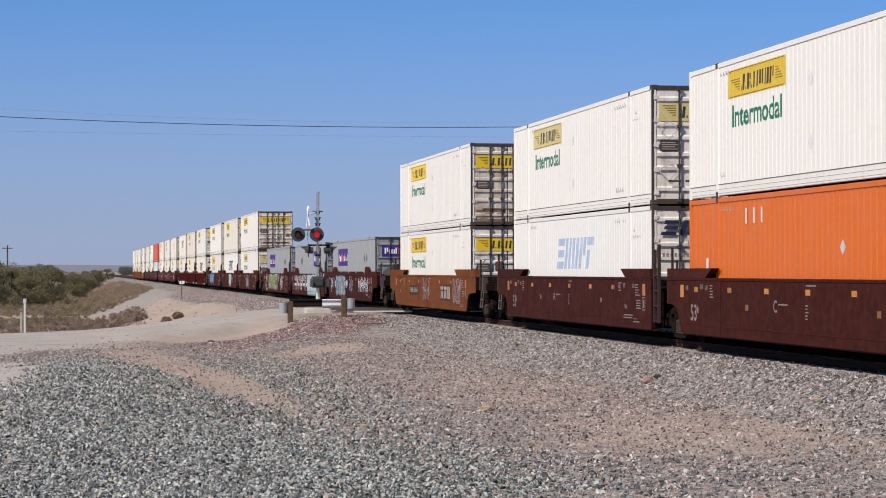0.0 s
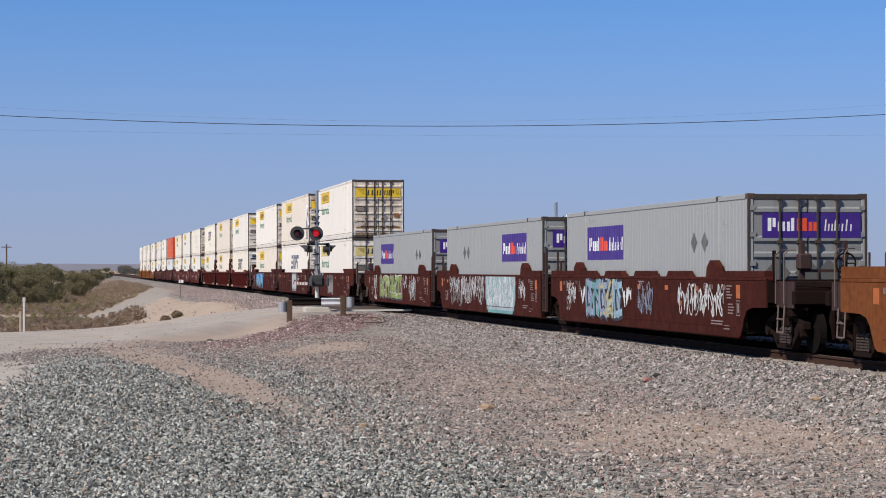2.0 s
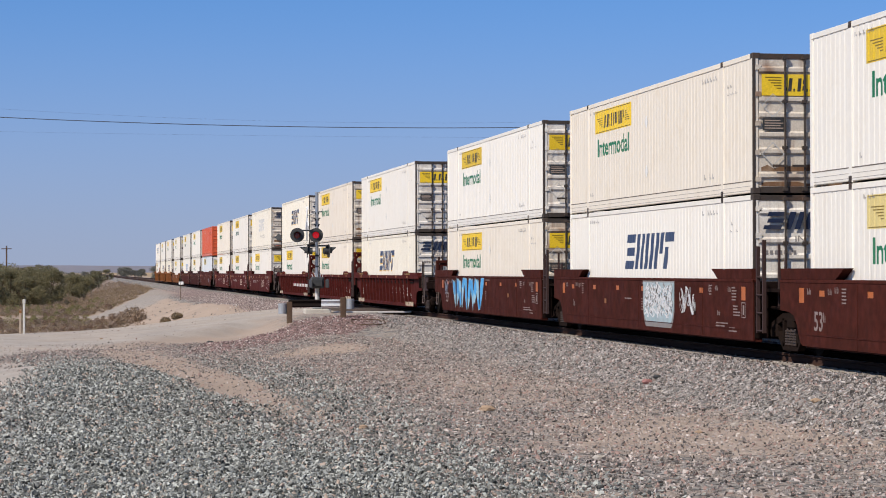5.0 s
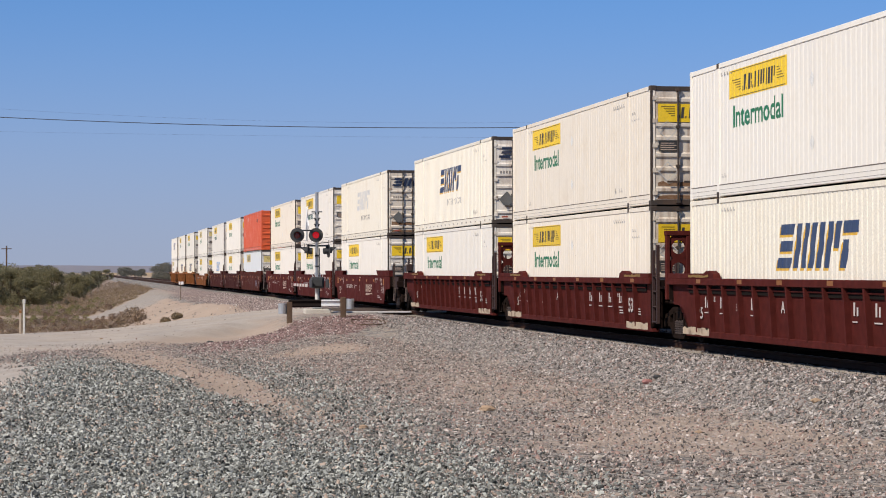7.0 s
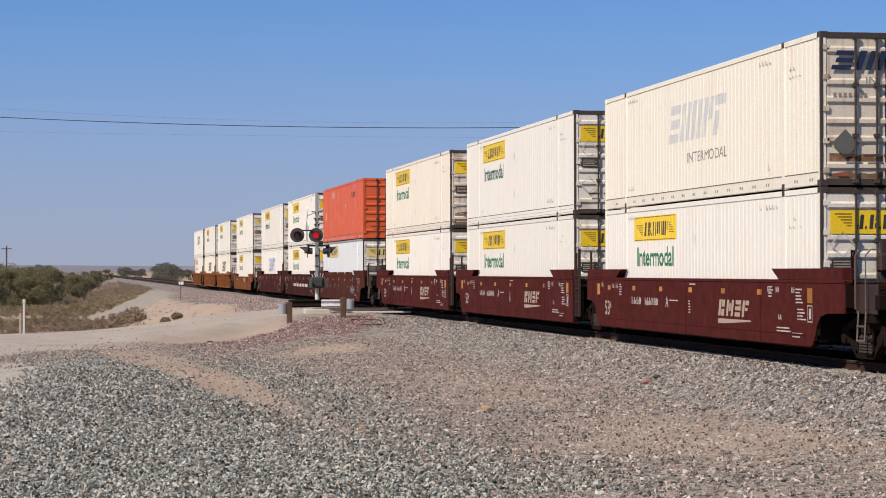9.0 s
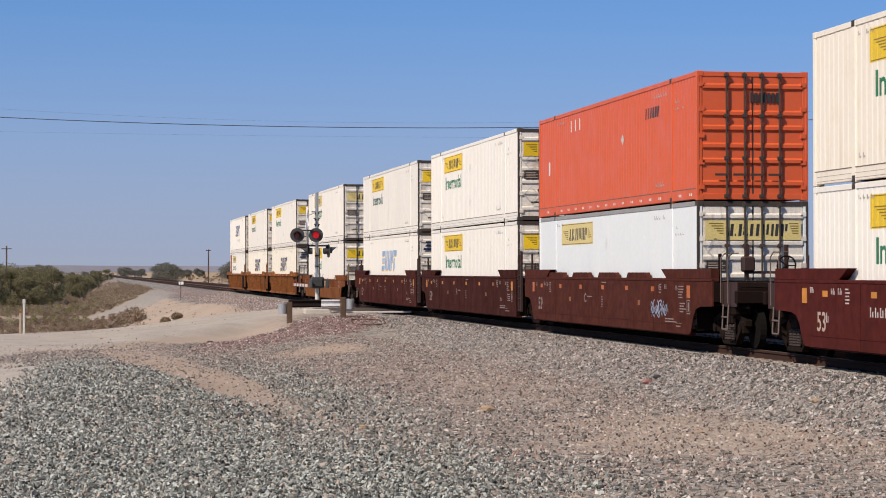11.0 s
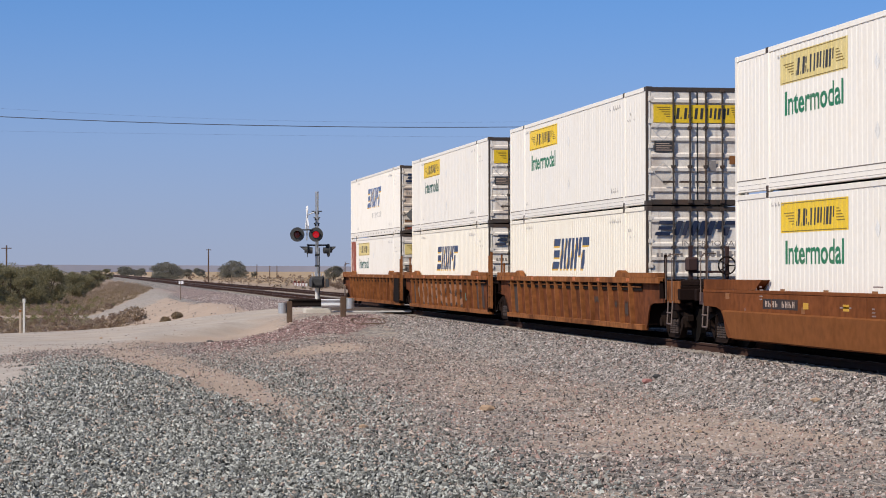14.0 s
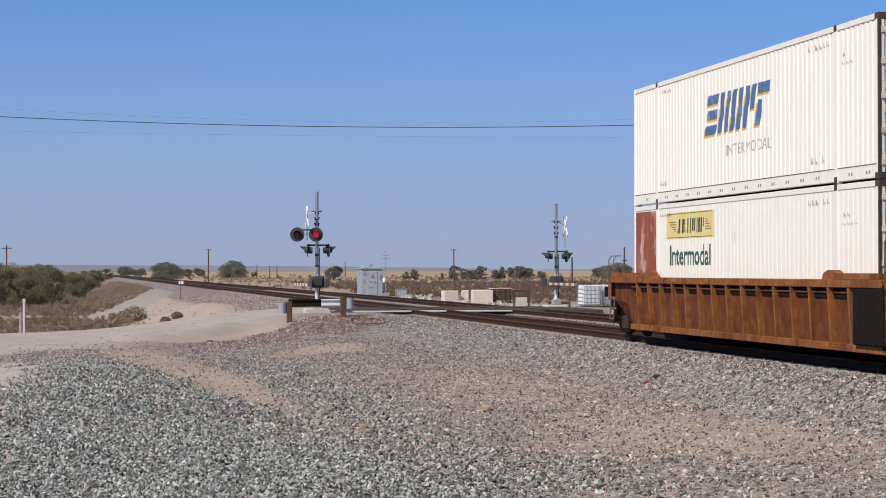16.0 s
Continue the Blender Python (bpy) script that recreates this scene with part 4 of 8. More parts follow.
            part("reflector", bm, "marker_dull", thing, "worn brown reflector tape")
    else:
        spots += [(a, CHORD - 0.11, 0.32, 0.09, -HW - 0.015) for a in (-7.0, -4.1, -1.6, 1.2, 3.9, 6.9)]
    for a, z, w2, h2, px in spots:
        bm = bmesh.new()
        swoosh(bm, [(a, z), (a + w2, z), (a + w2, z + h2), (a, z + h2)], px)
        part("reflector", bm, "marker_orange" if style.get("graffiti") else "marker_dull" if dull else "marker", thing, "amber reflector tape")
    bm = bmesh.new()

    def mark(a, z, w2, h2):
        swoosh(bm, [(a, z), (a + w2, z), (a + w2, z + h2), (a, z + h2)], flat)

    def digits(a, z, k, w2, h2):
        for i in range(k):
            u = a + i * w2 * 1.35
            mark(u, z, w2 * 0.32, h2)
            mark(u + w2 * 0.62, z, w2 * 0.3, h2 * rr.uniform(0.5, 1.0))
            if rr.random() < 0.6:
                mark(u + w2 * 0.34, z + h2 * rr.choice((0.0, 0.42, 0.84)), w2 * 0.26, h2 * 0.16)

    def lines(a, z, k, w2):
        for i in range(k):
            mark(a, z - 0.062 * i, w2 * rr.uniform(0.55, 1.0), 0.026)

    if not ribbed:
        for z0, z1, u0, u1 in ((0.70, 0.72, 0, 0.26), (1.0, 1.02, 0, 0.26), (0.72, 1.0, 0, 0.02), (0.72, 1.0, 0.24, 0.26), (0.76, 0.96, 0.08, 0.18)):
            mark(7.86 + u0, z0, u1 - u0, z1 - z0)
        for a in (-7.75, -6.65, -6.3, 5.55, 6.05, 6.95):           # short stencils below the chord
            digits(a, 1.24 + rr.uniform(-0.02, 0.02), 2, 0.08, 0.11)
        lines(-5.95, 1.32, 5, 0.26)
        lines(7.2, 1.30, 5, 0.42)
        lines(7.3, 0.92, 4, 0.5)
        lines(5.6, 1.34, 4, 0.3)
        if paint == "car_maroon":
            digits(-4.75, 0.86, 4, 0.17, 0.17)
            digits(-3.55, 0.86, 6, 0.15, 0.17)
        lines(-1.45, 0.98, 1, 0.9)
        lines(0.1, 0.98, 5, 0.18)
        lines(0.15, 1.36, 1, 0.7)
        digits(6.2, 0.72, 2, 0.08, 0.1)
        lines(6.1, 0.55, 2, 1.1)
        lines(7.0, 0.46, 2, 0.6)
        digits(-6.9, 0.72, 1, 0.12, 0.18)
    else:
        for a in (-6.8, -5.7, -3.6, 2.15, 3.2, 4.2, 5.25):
            digits(a, 0.86, 1, 0.26, 0.24)
            lines(a - 0.05, 0.74, 1, 0.45)
        lines(-7.6, 1.06, 2, 0.5)
        lines(-4.6, 0.95, 3, 0.4)
        lines(5.3, 0.66, 2, 0.4)
        lines(7.0, 0.72, 3, 0.5)
        digits(-6.15, 1.0, 1, 0.1, 0.14)
        digits(5.0, 1.0, 2, 0.08, 0.11)
    if paint == "car_maroon":
        tagged(part("stencil", bm, "stencil_white", thing), kind="stuff")
    elif paint != "car_rust":
        tagged(part("stencil", bm, "stencil", thing), kind="stuff")
    else:
        bm.free()
    if style.get("number"):
        lettering("number", "53", 0.36, "stencil_tan" if paint == "car_maroon" else "stencil", thing, on_side(flat, WELL - 0.75, 0.56), bold=0.008)
    if ribbed and paint == "car_maroon":
        lettering("number", "53", 0.34, "stencil_white", thing, on_side(flat, -6.15, 0.66), bold=0.01)
    if style.get("unit"):
        lettering("unit_letter", style["unit"], 0.24, "stencil_white" if paint == "car_maroon" else "stencil", thing, on_side(flat, 1.75, 0.84), bold=0.006)
    if ribbed and style.get("cream"):
        lettering("number", "125", 0.26, "stencil_white", thing, on_side(flat, 7.5, 0.62), bold=0.006)
        for k in (-7.6, 6.3):
            bm = bmesh.new()
            px = [1.5 * i / 10 for i in range(11)]
            flat_patch(bm, [(k + u, CHORD + 0.012 + rr.uniform(0, 0.02)) for u in px] + [(k + u, CHORD + 0.095 - rr.uniform(0, 0.035)) for u in px[::-1]], -HW - 0.013)
            bmesh.ops.recalc_face_normals(bm, faces=bm.faces[:])
            part("worn_stripe", bm, "mustard", thing, "worn mustard stripe on the guide")
        for k in (-7.3, 7.2):
            bm = bmesh.new()
            px = [-1.0 + 2.0 * i / 12 for i in range(13)]
            flat_patch(bm, [(k + u, SILL - 0.01 + rr.uniform(0, 0.02)) for u in px] + [(k + u, SILL + 0.17 - rr.uniform(0, 0.05) * (rr.random() < 0.4)) for u in px[::-1]], -HW + 0.066)
            bmesh.ops.recalc_face_normals(bm, faces=bm.faces[:])
            part("cream_plate", bm, "cream_chipped", thing, "chipped cream plate")
    if style.get("box"):
        boxes("brake_cabinet", "dark_steel", thing, [(-HW - 0.01, -HW + 0.25, -8.7, -7.3, SILL + 0.1, CHORD - 0.16)], bevel=0.02, label="dark grey brake cabinet")
    if style.get("plates"):
        for a, w2, z0, z1, word in ((-4.35, 2.1, 0.70, 1.08, None), (2.75, 2.3, 0.56, 1.14, THREE)):
            bm = bmesh.new()
            swoosh(bm, [(a, z0), (a + w2, z0), (a + w2, z1), (a, z1)], x)
            part("dark_plate", bm, "plate_brown", thing, "dark painted plate with pale bars")
            bm = bmesh.new()
            if word:
                slant_word(bm, a + 0.15, z0 + 0.08, w2 - 0.3, z1 - z0 - 0.14, 0, x - 0.002, word)
            else:
                for i in range(9):
                    if i != 4:
                        slant_word(bm, a + 0.14 + i * 0.2, z0 + 0.1, 0.16, z1 - z0 - 0.18, 0, x - 0.002, ((0.0, 0.34, 0, 1), (0.6, 0.9, 0, 1 - 0.45 * (i % 2)), (0.34, 0.6, 0.42, 0.6)))
            pieces("mark_bar", bm, "spray_chipped" if word else "stencil_tan", thing)
    if style.get("folded"):
        bm = bmesh.new()
        top = [(-HW - 0.055, -7.95, 0.80), (-HW - 0.055, 8.3, 0.80), (-HW - 0.012, 7.75, SILL), (-HW - 0.012, -7.95, SILL)]
        out = [bm.verts.new(p) for p in top]
        back = [bm.verts.new((-HW + 0.004, p[1], p[2] + (0.03 if p[2] > 0.5 else 0))) for p in top]
        bm.faces.new(out)
        bm.faces.new(back[::-1])
        for i in range(4):
            bm.faces.new((out[i], back[i], back[(i + 1) % 4], out[(i + 1) % 4]))
        bmesh.ops.recalc_face_normals(bm, faces=bm.faces[:])
        part("lower_skin", bm, "car_ochre", thing, "smooth lower skin folded inward to the sill")
        bm = bmesh.new()
        swoosh(bm, [(-5.75, 0.90), (-3.7, 0.90), (-3.7, 1.10), (-5.75, 1.10)], x)
        part("dark_plate", bm, "plate_brown", thing, "dark painted plate with pale bars")
        bm = bmesh.new()
        for i in range(9):
            if i != 4:
                slant_word(bm, -5.61 + i * 0.2, 0.94, 0.15, 0.12, 0, x - 0.002, ((0.0, 0.34, 0, 1), (0.6, 0.9, 0, 1 - 0.45 * (i % 2)), (0.34, 0.6, 0.42, 0.6)))
        pieces("mark_bar", bm, "stencil_tan", thing)
        bm = bmesh.new()
        slant_word(bm, 1.2, 0.86, 1.95, 0.27, 0, x - 0.002, THREE)
        pieces("mark_bar", bm, "spray_chipped", thing)
        for a in (-3.4, -1.3):
            bm = bmesh.new()
            swoosh(bm, [(a, 0.93), (a + 0.3, 0.93), (a + 0.3, 1.05), (a, 1.05)], x - 0.001)
            part("reflector", bm, "marker_yellow", thing, "yellow reflector tape")
    if style.get("mark"):
        bm = bmesh.new()
        slant_word(bm, 2.3, 0.72, 2.0, 0.34, 0.3, x - 0.001, FOUR)
        swoosh(bm, [(2.3, 0.56), (2.8, 0.565), (4.5, 0.63), (4.5, 0.66), (2.3, 0.66)], x - 0.001)
        pieces("mark_bar", bm, "stencil_tan", thing)
    for g in style.get("graffiti", ()):
        graffiti(thing, -HW - 0.004 if not ribbed else -HW + 0.075, *g)
    return tagged(thing, style["label"], "rail car", group="well cars of the train")


def holed_plate(name, parent, mat, x0, x1, y, t, z0, z1, cols, rows, r):
    """An upright plate across the track with a grid of round holes through it."""
    bm = bmesh.new()
    n = 16
    cw, ch = (x1 - x0) / cols, (z1 - z0) / rows
    for i in range(cols):
        for j in range(rows):
            cx, cz = x0 + (i + 0.5) * cw, z0 + (j + 0.5) * ch
            ring = []
            for k in range(n):
                a = 2 * math.pi * (k + 0.5) / n
                u, v = math.cos(a), math.sin(a)
                q = 1 / max(abs(u), abs(v))
                o = (cx + u * q * cw / 2, cz + v * q * ch / 2)
                h = (cx + u * r, cz + v * r)
                ring.append([bm.verts.new((p[0], yy, p[1])) for yy in (y, y + t) for p in (o, h)])
            for k in range(n):
                a, b = ring[k], ring[(k + 1) % n]
                for q in ((0, 1), (1, 3), (3, 2), (2, 0)):
                    bm.faces.new((a[q[0]], a[q[1]], b[q[1]], b[q[0]]))
    bmesh.ops.recalc_face_normals(bm, faces=bm.faces[:])
    return part(name, bm, mat, parent)


def hand_brake(thing, s, rails):
    """The brake stand on an end platform: an upright frame with a wheel."""
    y = s * 9.3
    bm = bmesh.new()
    for x in (-0.55, 0.35):
        box(bm, x - 0.04, x + 0.04, y - 0.04, y + 0.04, CHORD - 0.04, 2.24)
    box(bm, -0.60, 0.40, y - 0.025, y + 0.025, 1.60, 1.66)
    stand = part("brake_stand", bm, "ladder_worn", thing)
    boxes("gear_case", "ladder_worn", stand, [(-0.68, -0.40, y - 0.16, y + 0.06, 1.64, 1.98)], bevel=0.04, label="brown gear case of the hand brake")
    bm = bmesh.new()
    n = 20
    c = Vector((0.3, y - 0.16, 1.78))
    for i in range(n):
        a, b = 2 * math.pi * i / n, 2 * math.pi * (i + 1) / n
        tube(bm, c + Vector((math.cos(a) * 0.21, 0, math.sin(a) * 0.21)), c + Vector((math.cos(b) * 0.21, 0, math.sin(b) * 0.21)), 0.02, n=5)
    for i in range(5):
        a = 2 * math.pi * i / 5
        tube(bm, c, c + Vector((math.cos(a) * 0.21, 0, math.sin(a) * 0.21)), 0.014, n=4)
    part("brake_wheel", bm, "dark_steel", stand)
    bm = bmesh.new()
    for k in (0.24, 0.36):
        tube(bm, (-1.25, y + k * s, CHORD - 0.5), (-1.25, y + k * s, 2.02), 0.022, n=6)
    tube(bm, (-1.25, y + 0.24 * s, 2.02), (-1.25, y + 0.36 * s, 2.02), 0.022, n=6)
    part("hand_rail", bm, rails, thing)
    for x in (0.75, 1.1):
        bm = bmesh.new()
        tube(bm, (x, y + 0.3 * s, CHORD - 0.1), (x, y + 0.3 * s, 2.0), 0.025, n=6)
        part("hand_rail", bm, "ladder_worn", thing)


def coupler(thing, s):
    bm = bmesh.new()
    ya, yb = sorted((s * 10.9, s * 11.75))
    box(bm, -0.1, 0.1, ya, yb, 0.78, 0.98, bevel=0.02)
    ya, yb = sorted((s * 11.55, s * 11.9))
    box(bm, -0.16, 0.16, ya, yb, 0.72, 1.04, bevel=0.04)
    part("coupler", bm, "dark_steel", thing)


M["mustard"] = material("dirty_mustard_paint", (0.20, 0.115, 0.03), 0.7, stain_amount=0.5, dirt=(0.06, 0.03, 0.015))
M["marker_orange"] = material("dirty_orange_tape", (0.40, 0.105, 0.018), 0.5, bump=0, stain=3, stain_amount=0.5, dirt=(0.2, 0.06, 0.02))
M["marker_dull"] = material("dirty_amber_tape", (0.22, 0.085, 0.02), 0.6, stain_amount=0.5, dirt=(0.1, 0.04, 0.02))
M["stencil"] = material("worn_stencil_paint", (0.235, 0.18, 0.165), 0.6, bump=0, stain=4, stain_amount=0.8, dirt=(0.14, 0.08, 0.065))
M["stencil_white"] = material("white_stencil_paint", (0.50, 0.44, 0.42), 0.6, bump=0, stain=4, stain_amount=0.7, dirt=(0.2, 0.11, 0.1))
M["stencil_tan"] = material("faded_stencil_paint", (0.40, 0.30, 0.24), 0.6, bump=0)
M["cream_chipped"] = material("chipped_cream_paint", (0.42, 0.33, 0.235), 0.7, stain=3.0, stain_amount=1.0, bump=0.05, dirt=(0.10, 0.045, 0.03))
M["spray_white"] = material("white_spray_paint", (0.62, 0.62, 0.62), 0.5, bump=0)
M["plate_brown"] = material("black_brown_painted_plate", (0.022, 0.013, 0.010), 0.7, stain=2, stain_amount=0.5, bump=0, dirt=(0.07, 0.03, 0.015))
M["spray_grey"] = material("grey_spray_paint", (0.22, 0.20, 0.19), 0.6, bump=0)
M["spray_green"] = material("green_spray_paint", (0.19, 0.26, 0.06), 0.6, grain=3, amount=0.35, stain=2.5, stain_amount=0.8, bump=0, dirt=(0.36, 0.40, 0.18))
M["spray_pale"] = material("pale_blue_spray_paint", (0.24, 0.38, 0.45), 0.6, grain=3, amount=0.35, stain=2.5, stain_amount=0.95, bump=0, dirt=(0.60, 0.62, 0.60))
M["rust_sheet"] = material("dusty_rust_brown_sheet", (0.13, 0.043, 0.018), 0.85, grain=4, amount=0.3, stain=1.1, stain_amount=0.8, streak=0.6, bump=0.1, dirt=(0.05, 0.021, 0.013))
M["spray_dusk"] = material("weathered_tan_spray_paint", (0.27, 0.135, 0.075), 0.8, stain=1.6, stain_amount=0.8, streak=0.6, bump=0, dirt=(0.15, 0.075, 0.045))
M["spray_worn"] = material("weathered_dark_spray_paint", (0.042, 0.026, 0.021), 0.8, stain=2.0, stain_amount=0.8, streak=0.6, bump=0, dirt=(0.11, 0.045, 0.022))
M["spray_faint"] = material("weathered_grey_green_spray_paint", (0.15, 0.15, 0.125), 0.8, stain=2.0, stain_amount=0.8, streak=0.5, bump=0, dirt=(0.11, 0.06, 0.035))
M["spray_sky"] = material("bright_blue_spray_paint", (0.055, 0.30, 0.62), 0.6, grain=3, amount=0.2, stain=1.5, stain_amount=0.5, bump=0, dirt=(0.12, 0.38, 0.62))
M["spray_ice"] = material("pale_sky_spray_paint", (0.30, 0.50, 0.62), 0.6, grain=3, amount=0.2, stain=1.5, stain_amount=0.6, bump=0, dirt=(0.16, 0.40, 0.6))
M["spray_chipped"] = material("chipped_white_paint", (0.48, 0.34, 0.25), 0.7, stain=3.0, stain_amount=0.9, bump=0, dirt=(0.2, 0.09, 0.045))
M["marker_yellow"] = material("yellow_reflector_tape", (0.50, 0.27, 0.02), 0.5, stain=3, stain_amount=0.4, bump=0, dirt=(0.2, 0.08, 0.02))
M["car_ochre"] = material("dusty_ochre_car_paint", (0.175, 0.064, 0.021), 0.82, grain=6, amount=0.15, stain=0.6, stain_amount=0.5, streak=0.3, bump=0.06, dirt=(0.10, 0.035, 0.014))
M["spray_blush"] = material("thin_pinkish_spray_paint", (0.36, 0.25, 0.25), 0.6, grain=3, amount=0.25, stain=2.0, stain_amount=0.8, bump=0, dirt=(0.17, 0.075, 0.045))
M["spray_lilac"] = material("grey_lilac_spray_paint", (0.25, 0.28, 0.37), 0.6, grain=3, amount=0.25, stain=2.0, stain_amount=0.7, bump=0, dirt=(0.16, 0.30, 0.36))
M["spray_sand"] = material("pale_yellow_spray_paint", (0.42, 0.37, 0.20), 0.6, grain=3, amount=0.25, stain=2.0, stain_amount=0.6, bump=0, dirt=(0.30, 0.2, 0.12))
M["spray_sea"] = material("sea_green_spray_paint", (0.12, 0.30, 0.30), 0.6, grain=3, amount=0.25, stain=2.0, stain_amount=0.6, bump=0, dirt=(0.3, 0.36, 0.38))
M["spray_mist"] = material("pale_teal_spray_paint", (0.33, 0.40, 0.42), 0.6, grain=3, amount=0.2, stain=1.2, stain_amount=0.8, bump=0, dirt=(0.22, 0.36, 0.40))
M["spray_lime"] = material("pale_green_spray_paint", (0.36, 0.40, 0.17), 0.6, grain=3, amount=0.3, stain=2.5, stain_amount=0.7, bump=0, dirt=(0.5, 0.5, 0.36))
M["spray_black"] = material("black_spray_paint", (0.02, 0.02, 0.025), 0.5, bump=0)
M["spray_rose"] = material("dull_magenta_spray_paint", (0.14, 0.022, 0.045), 0.6, stain=1.5, stain_amount=0.9, bump=0, dirt=(0.062, 0.017, 0.013))


def ribbon(bm, pts, width, x):
    """A flat painted stroke along (along, up) points."""
    prev = None
    for i, (a, z) in enumerate(pts):
        a0, z0 = pts[max(0, i - 1)]
        a1, z1 = pts[min(len(pts) - 1, i + 1)]
        d = math.hypot(a1 - a0, z1 - z0) or 1
        na, nz = -(z1 - z0) / d * width / 2, (a1 - a0) / d * width / 2
        v = (bm.verts.new((x, -(a + na), z + nz)), bm.verts.new((x, -(a - na), z - nz)))
        if prev:
            bm.faces.new((prev[0], prev[1], v[1], v[0]))
        prev = v


def flat_patch(bm, pts, x):
    f = bm.faces.new([bm.verts.new((x, -a, z)) for a, z in pts])
    bmesh.ops.triangulate(bm, faces=[f])


def grown(pts, d):
    """An outline pushed outwards by d from its middle."""
    ca, cz = sum(p[0] for p in pts) / len(pts), sum(p[1] for p in pts) / len(pts)
    out = []
    for a, z in pts:
        r = math.hypot(a - ca, z - cz) or 1
        out.append((a + (a - ca) / r * d, z + (z - cz) / r * d))
    return out


def graffiti(thing, x, kind, a, w, z0, z1, colours, seed):
    """Sprayed abstract marks, no words: spiky blades, a field with fine lines over it, a plain patch or crowded looping strokes."""
    rr = random.Random(seed)
    fill, stroke, outline = colours[:3]

    def lay_down(bm, mat):
        bmesh.ops.recalc_face_normals(bm, faces=bm.faces[:])
        for f in bm.faces:
            if f.normal.x > 0:
                f.normal_flip()
        if x > -HW:                                         # follow the leaning sheet of a ribbed side
            for v in bm.verts:
                v.co.x += 0.025 + 0.07 * (CHORD - v.co.z) / (CHORD - SILL)
        tagged(part("sprayed_shape", bm, mat, thing), kind="stuff")

    if kind == "patch":
        n = 14
        top = [(a + w * i / n, z1 - rr.random() * 0.14) for i in range(n + 1)]
        low = [(a + w * i / n, z0 + rr.random() * 0.12) for i in range(n, -1, -1)]
        bm = bmesh.new()
        flat_patch(bm, top + low, x - 0.002)
        lay_down(bm, fill)
        return
    if kind == "field":                                     # a rounded field, lined all over with fine wavy strokes
        def rim(u, d):
            k = min(1.0, (1 - abs(2 * u - 1)) * 5)
            return z1 + d, z1 - (z1 + d - z0 + d) * (0.62 + 0.38 * math.sqrt(k)) + d * 0
        for d, mat, off in ((0.05, stroke, 0.001), (0.0, fill, 0.002)):
            bm = bmesh.new()
            us = [i / 20 for i in range(21)]
            flat_patch(bm, [(a - d + (w + 2 * d) * u, min(CHORD - 0.01, rim(u, d)[0])) for u in us] + [(a - d + (w + 2 * d) * u, rim(u, d)[1]) for u in us[::-1]], x - off)
            lay_down(bm, mat)
        for mat, count, off, wd in ((stroke, 60, 0.003, 0.05), (outline, 120, 0.0036, 0.045)):
            bm = bmesh.new()
            for i in range(count):
                u = rr.uniform(0.06, 0.94)
                zz, tall, ph = rr.uniform(z0 + 0.2, z1 - 0.12), rr.uniform(0.12, 0.36), rr.uniform(0, 6.3)
                q = rr.uniform(0.03, 0.14)
                ribbon(bm, [(a + w * u + q * math.sin(ph + j * 0.55), min(z1 - 0.02, max(z0 + 0.14, zz + tall * (j / 9 - 0.5)))) for j in range(10)], wd * rr.uniform(0.6, 1.4), x - off - 0.0001 * (i % 5))
            lay_down(bm, mat)
        return
    if kind == "blocks":                                    # thick angular strokes, hooked into one another
        fills, n, wd = colours[3], colours[4], colours[5]
        layers = [[bmesh.new() for _ in fills] for _ in range(4)]
        o = 0.0
        for i in range(n):
            c, cw, h = a + i * w / n, w / n, z1 - z0
            side = i % 2
            lines = [[(0.12, 0.97), (rr.uniform(0.0, 0.25), 0.5), (0.2, 0.04)], [(0.1, rr.uniform(0.8, 0.95)), (0.95, rr.uniform(0.85, 1.0))],
                     [(0.15, rr.uniform(0.42, 0.6)), (rr.uniform(0.5, 0.7), rr.uniform(0.3, 0.7)), (0.95, rr.uniform(0.35, 0.6))], [(0.15, 0.06), (rr.uniform(0.45, 0.6), rr.uniform(0.0, 0.25)), (1.0, rr.uniform(0.02, 0.15))]]
            lines[rr.randrange(1, 4)] = [(rr.uniform(0.3, 0.5), 0.95), (rr.uniform(0.75, 0.9), 0.55), (rr.uniform(0.6, 1.0), 0.05)]
            k = i % len(fills)
            for line in lines:
                if side:
                    line = [(1 - p, q) for p, q in line]
                pts = [(c + cw * (p * 1.05 - 0.02), z0 + wd * 0.5 + q * (h - wd)) for p, q in line]
                for (pa, pz), (qa, qz) in zip(pts, pts[1:]):
                    d = math.hypot(qa - pa, qz - pz) or 1
                    ea, ez = (qa - pa) / d * wd * 0.4, (qz - pz) / d * wd * 0.4
                    ends = [(pa - ea, pz - ez), (qa + ea, qz + ez)]
                    o += 0.00006
                    ribbon(layers[0][k], [(p + 0.02, q - 0.015) for p, q in ends], wd + 0.15, x - 0.0030 - o)
                    ribbon(layers[1][k], [(p - 0.012, q + 0.018) for p, q in ends], wd + 0.04, x - 0.0075 - o)
                    ribbon(layers[2][k], ends, wd, x - 0.0120 - o)
                    ribbon(layers[3][k], [(pa, pz - 0.02), (pa * 0.4 + qa * 0.6, pz * 0.4 + qz * 0.6 - 0.02)], wd * 0.35, x - 0.0165 - o)
        for j, mats in enumerate(([outline] * len(fills), [stroke] * len(fills), fills, fills[1:] + fills[:1])):
            for bm, mat in zip(layers[j], mats):
                if mat and len(bm.faces):
                    for v in bm.verts:
                        v.co.z = min(CHORD - 0.012, max(SILL + 0.03, v.co.z))
                    lay_down(bm, mat)
                else:
                    bm.free()
        return
    if kind == "blades":                                    # tall pointed shapes, leaning this way and that
        fills = colours[3]
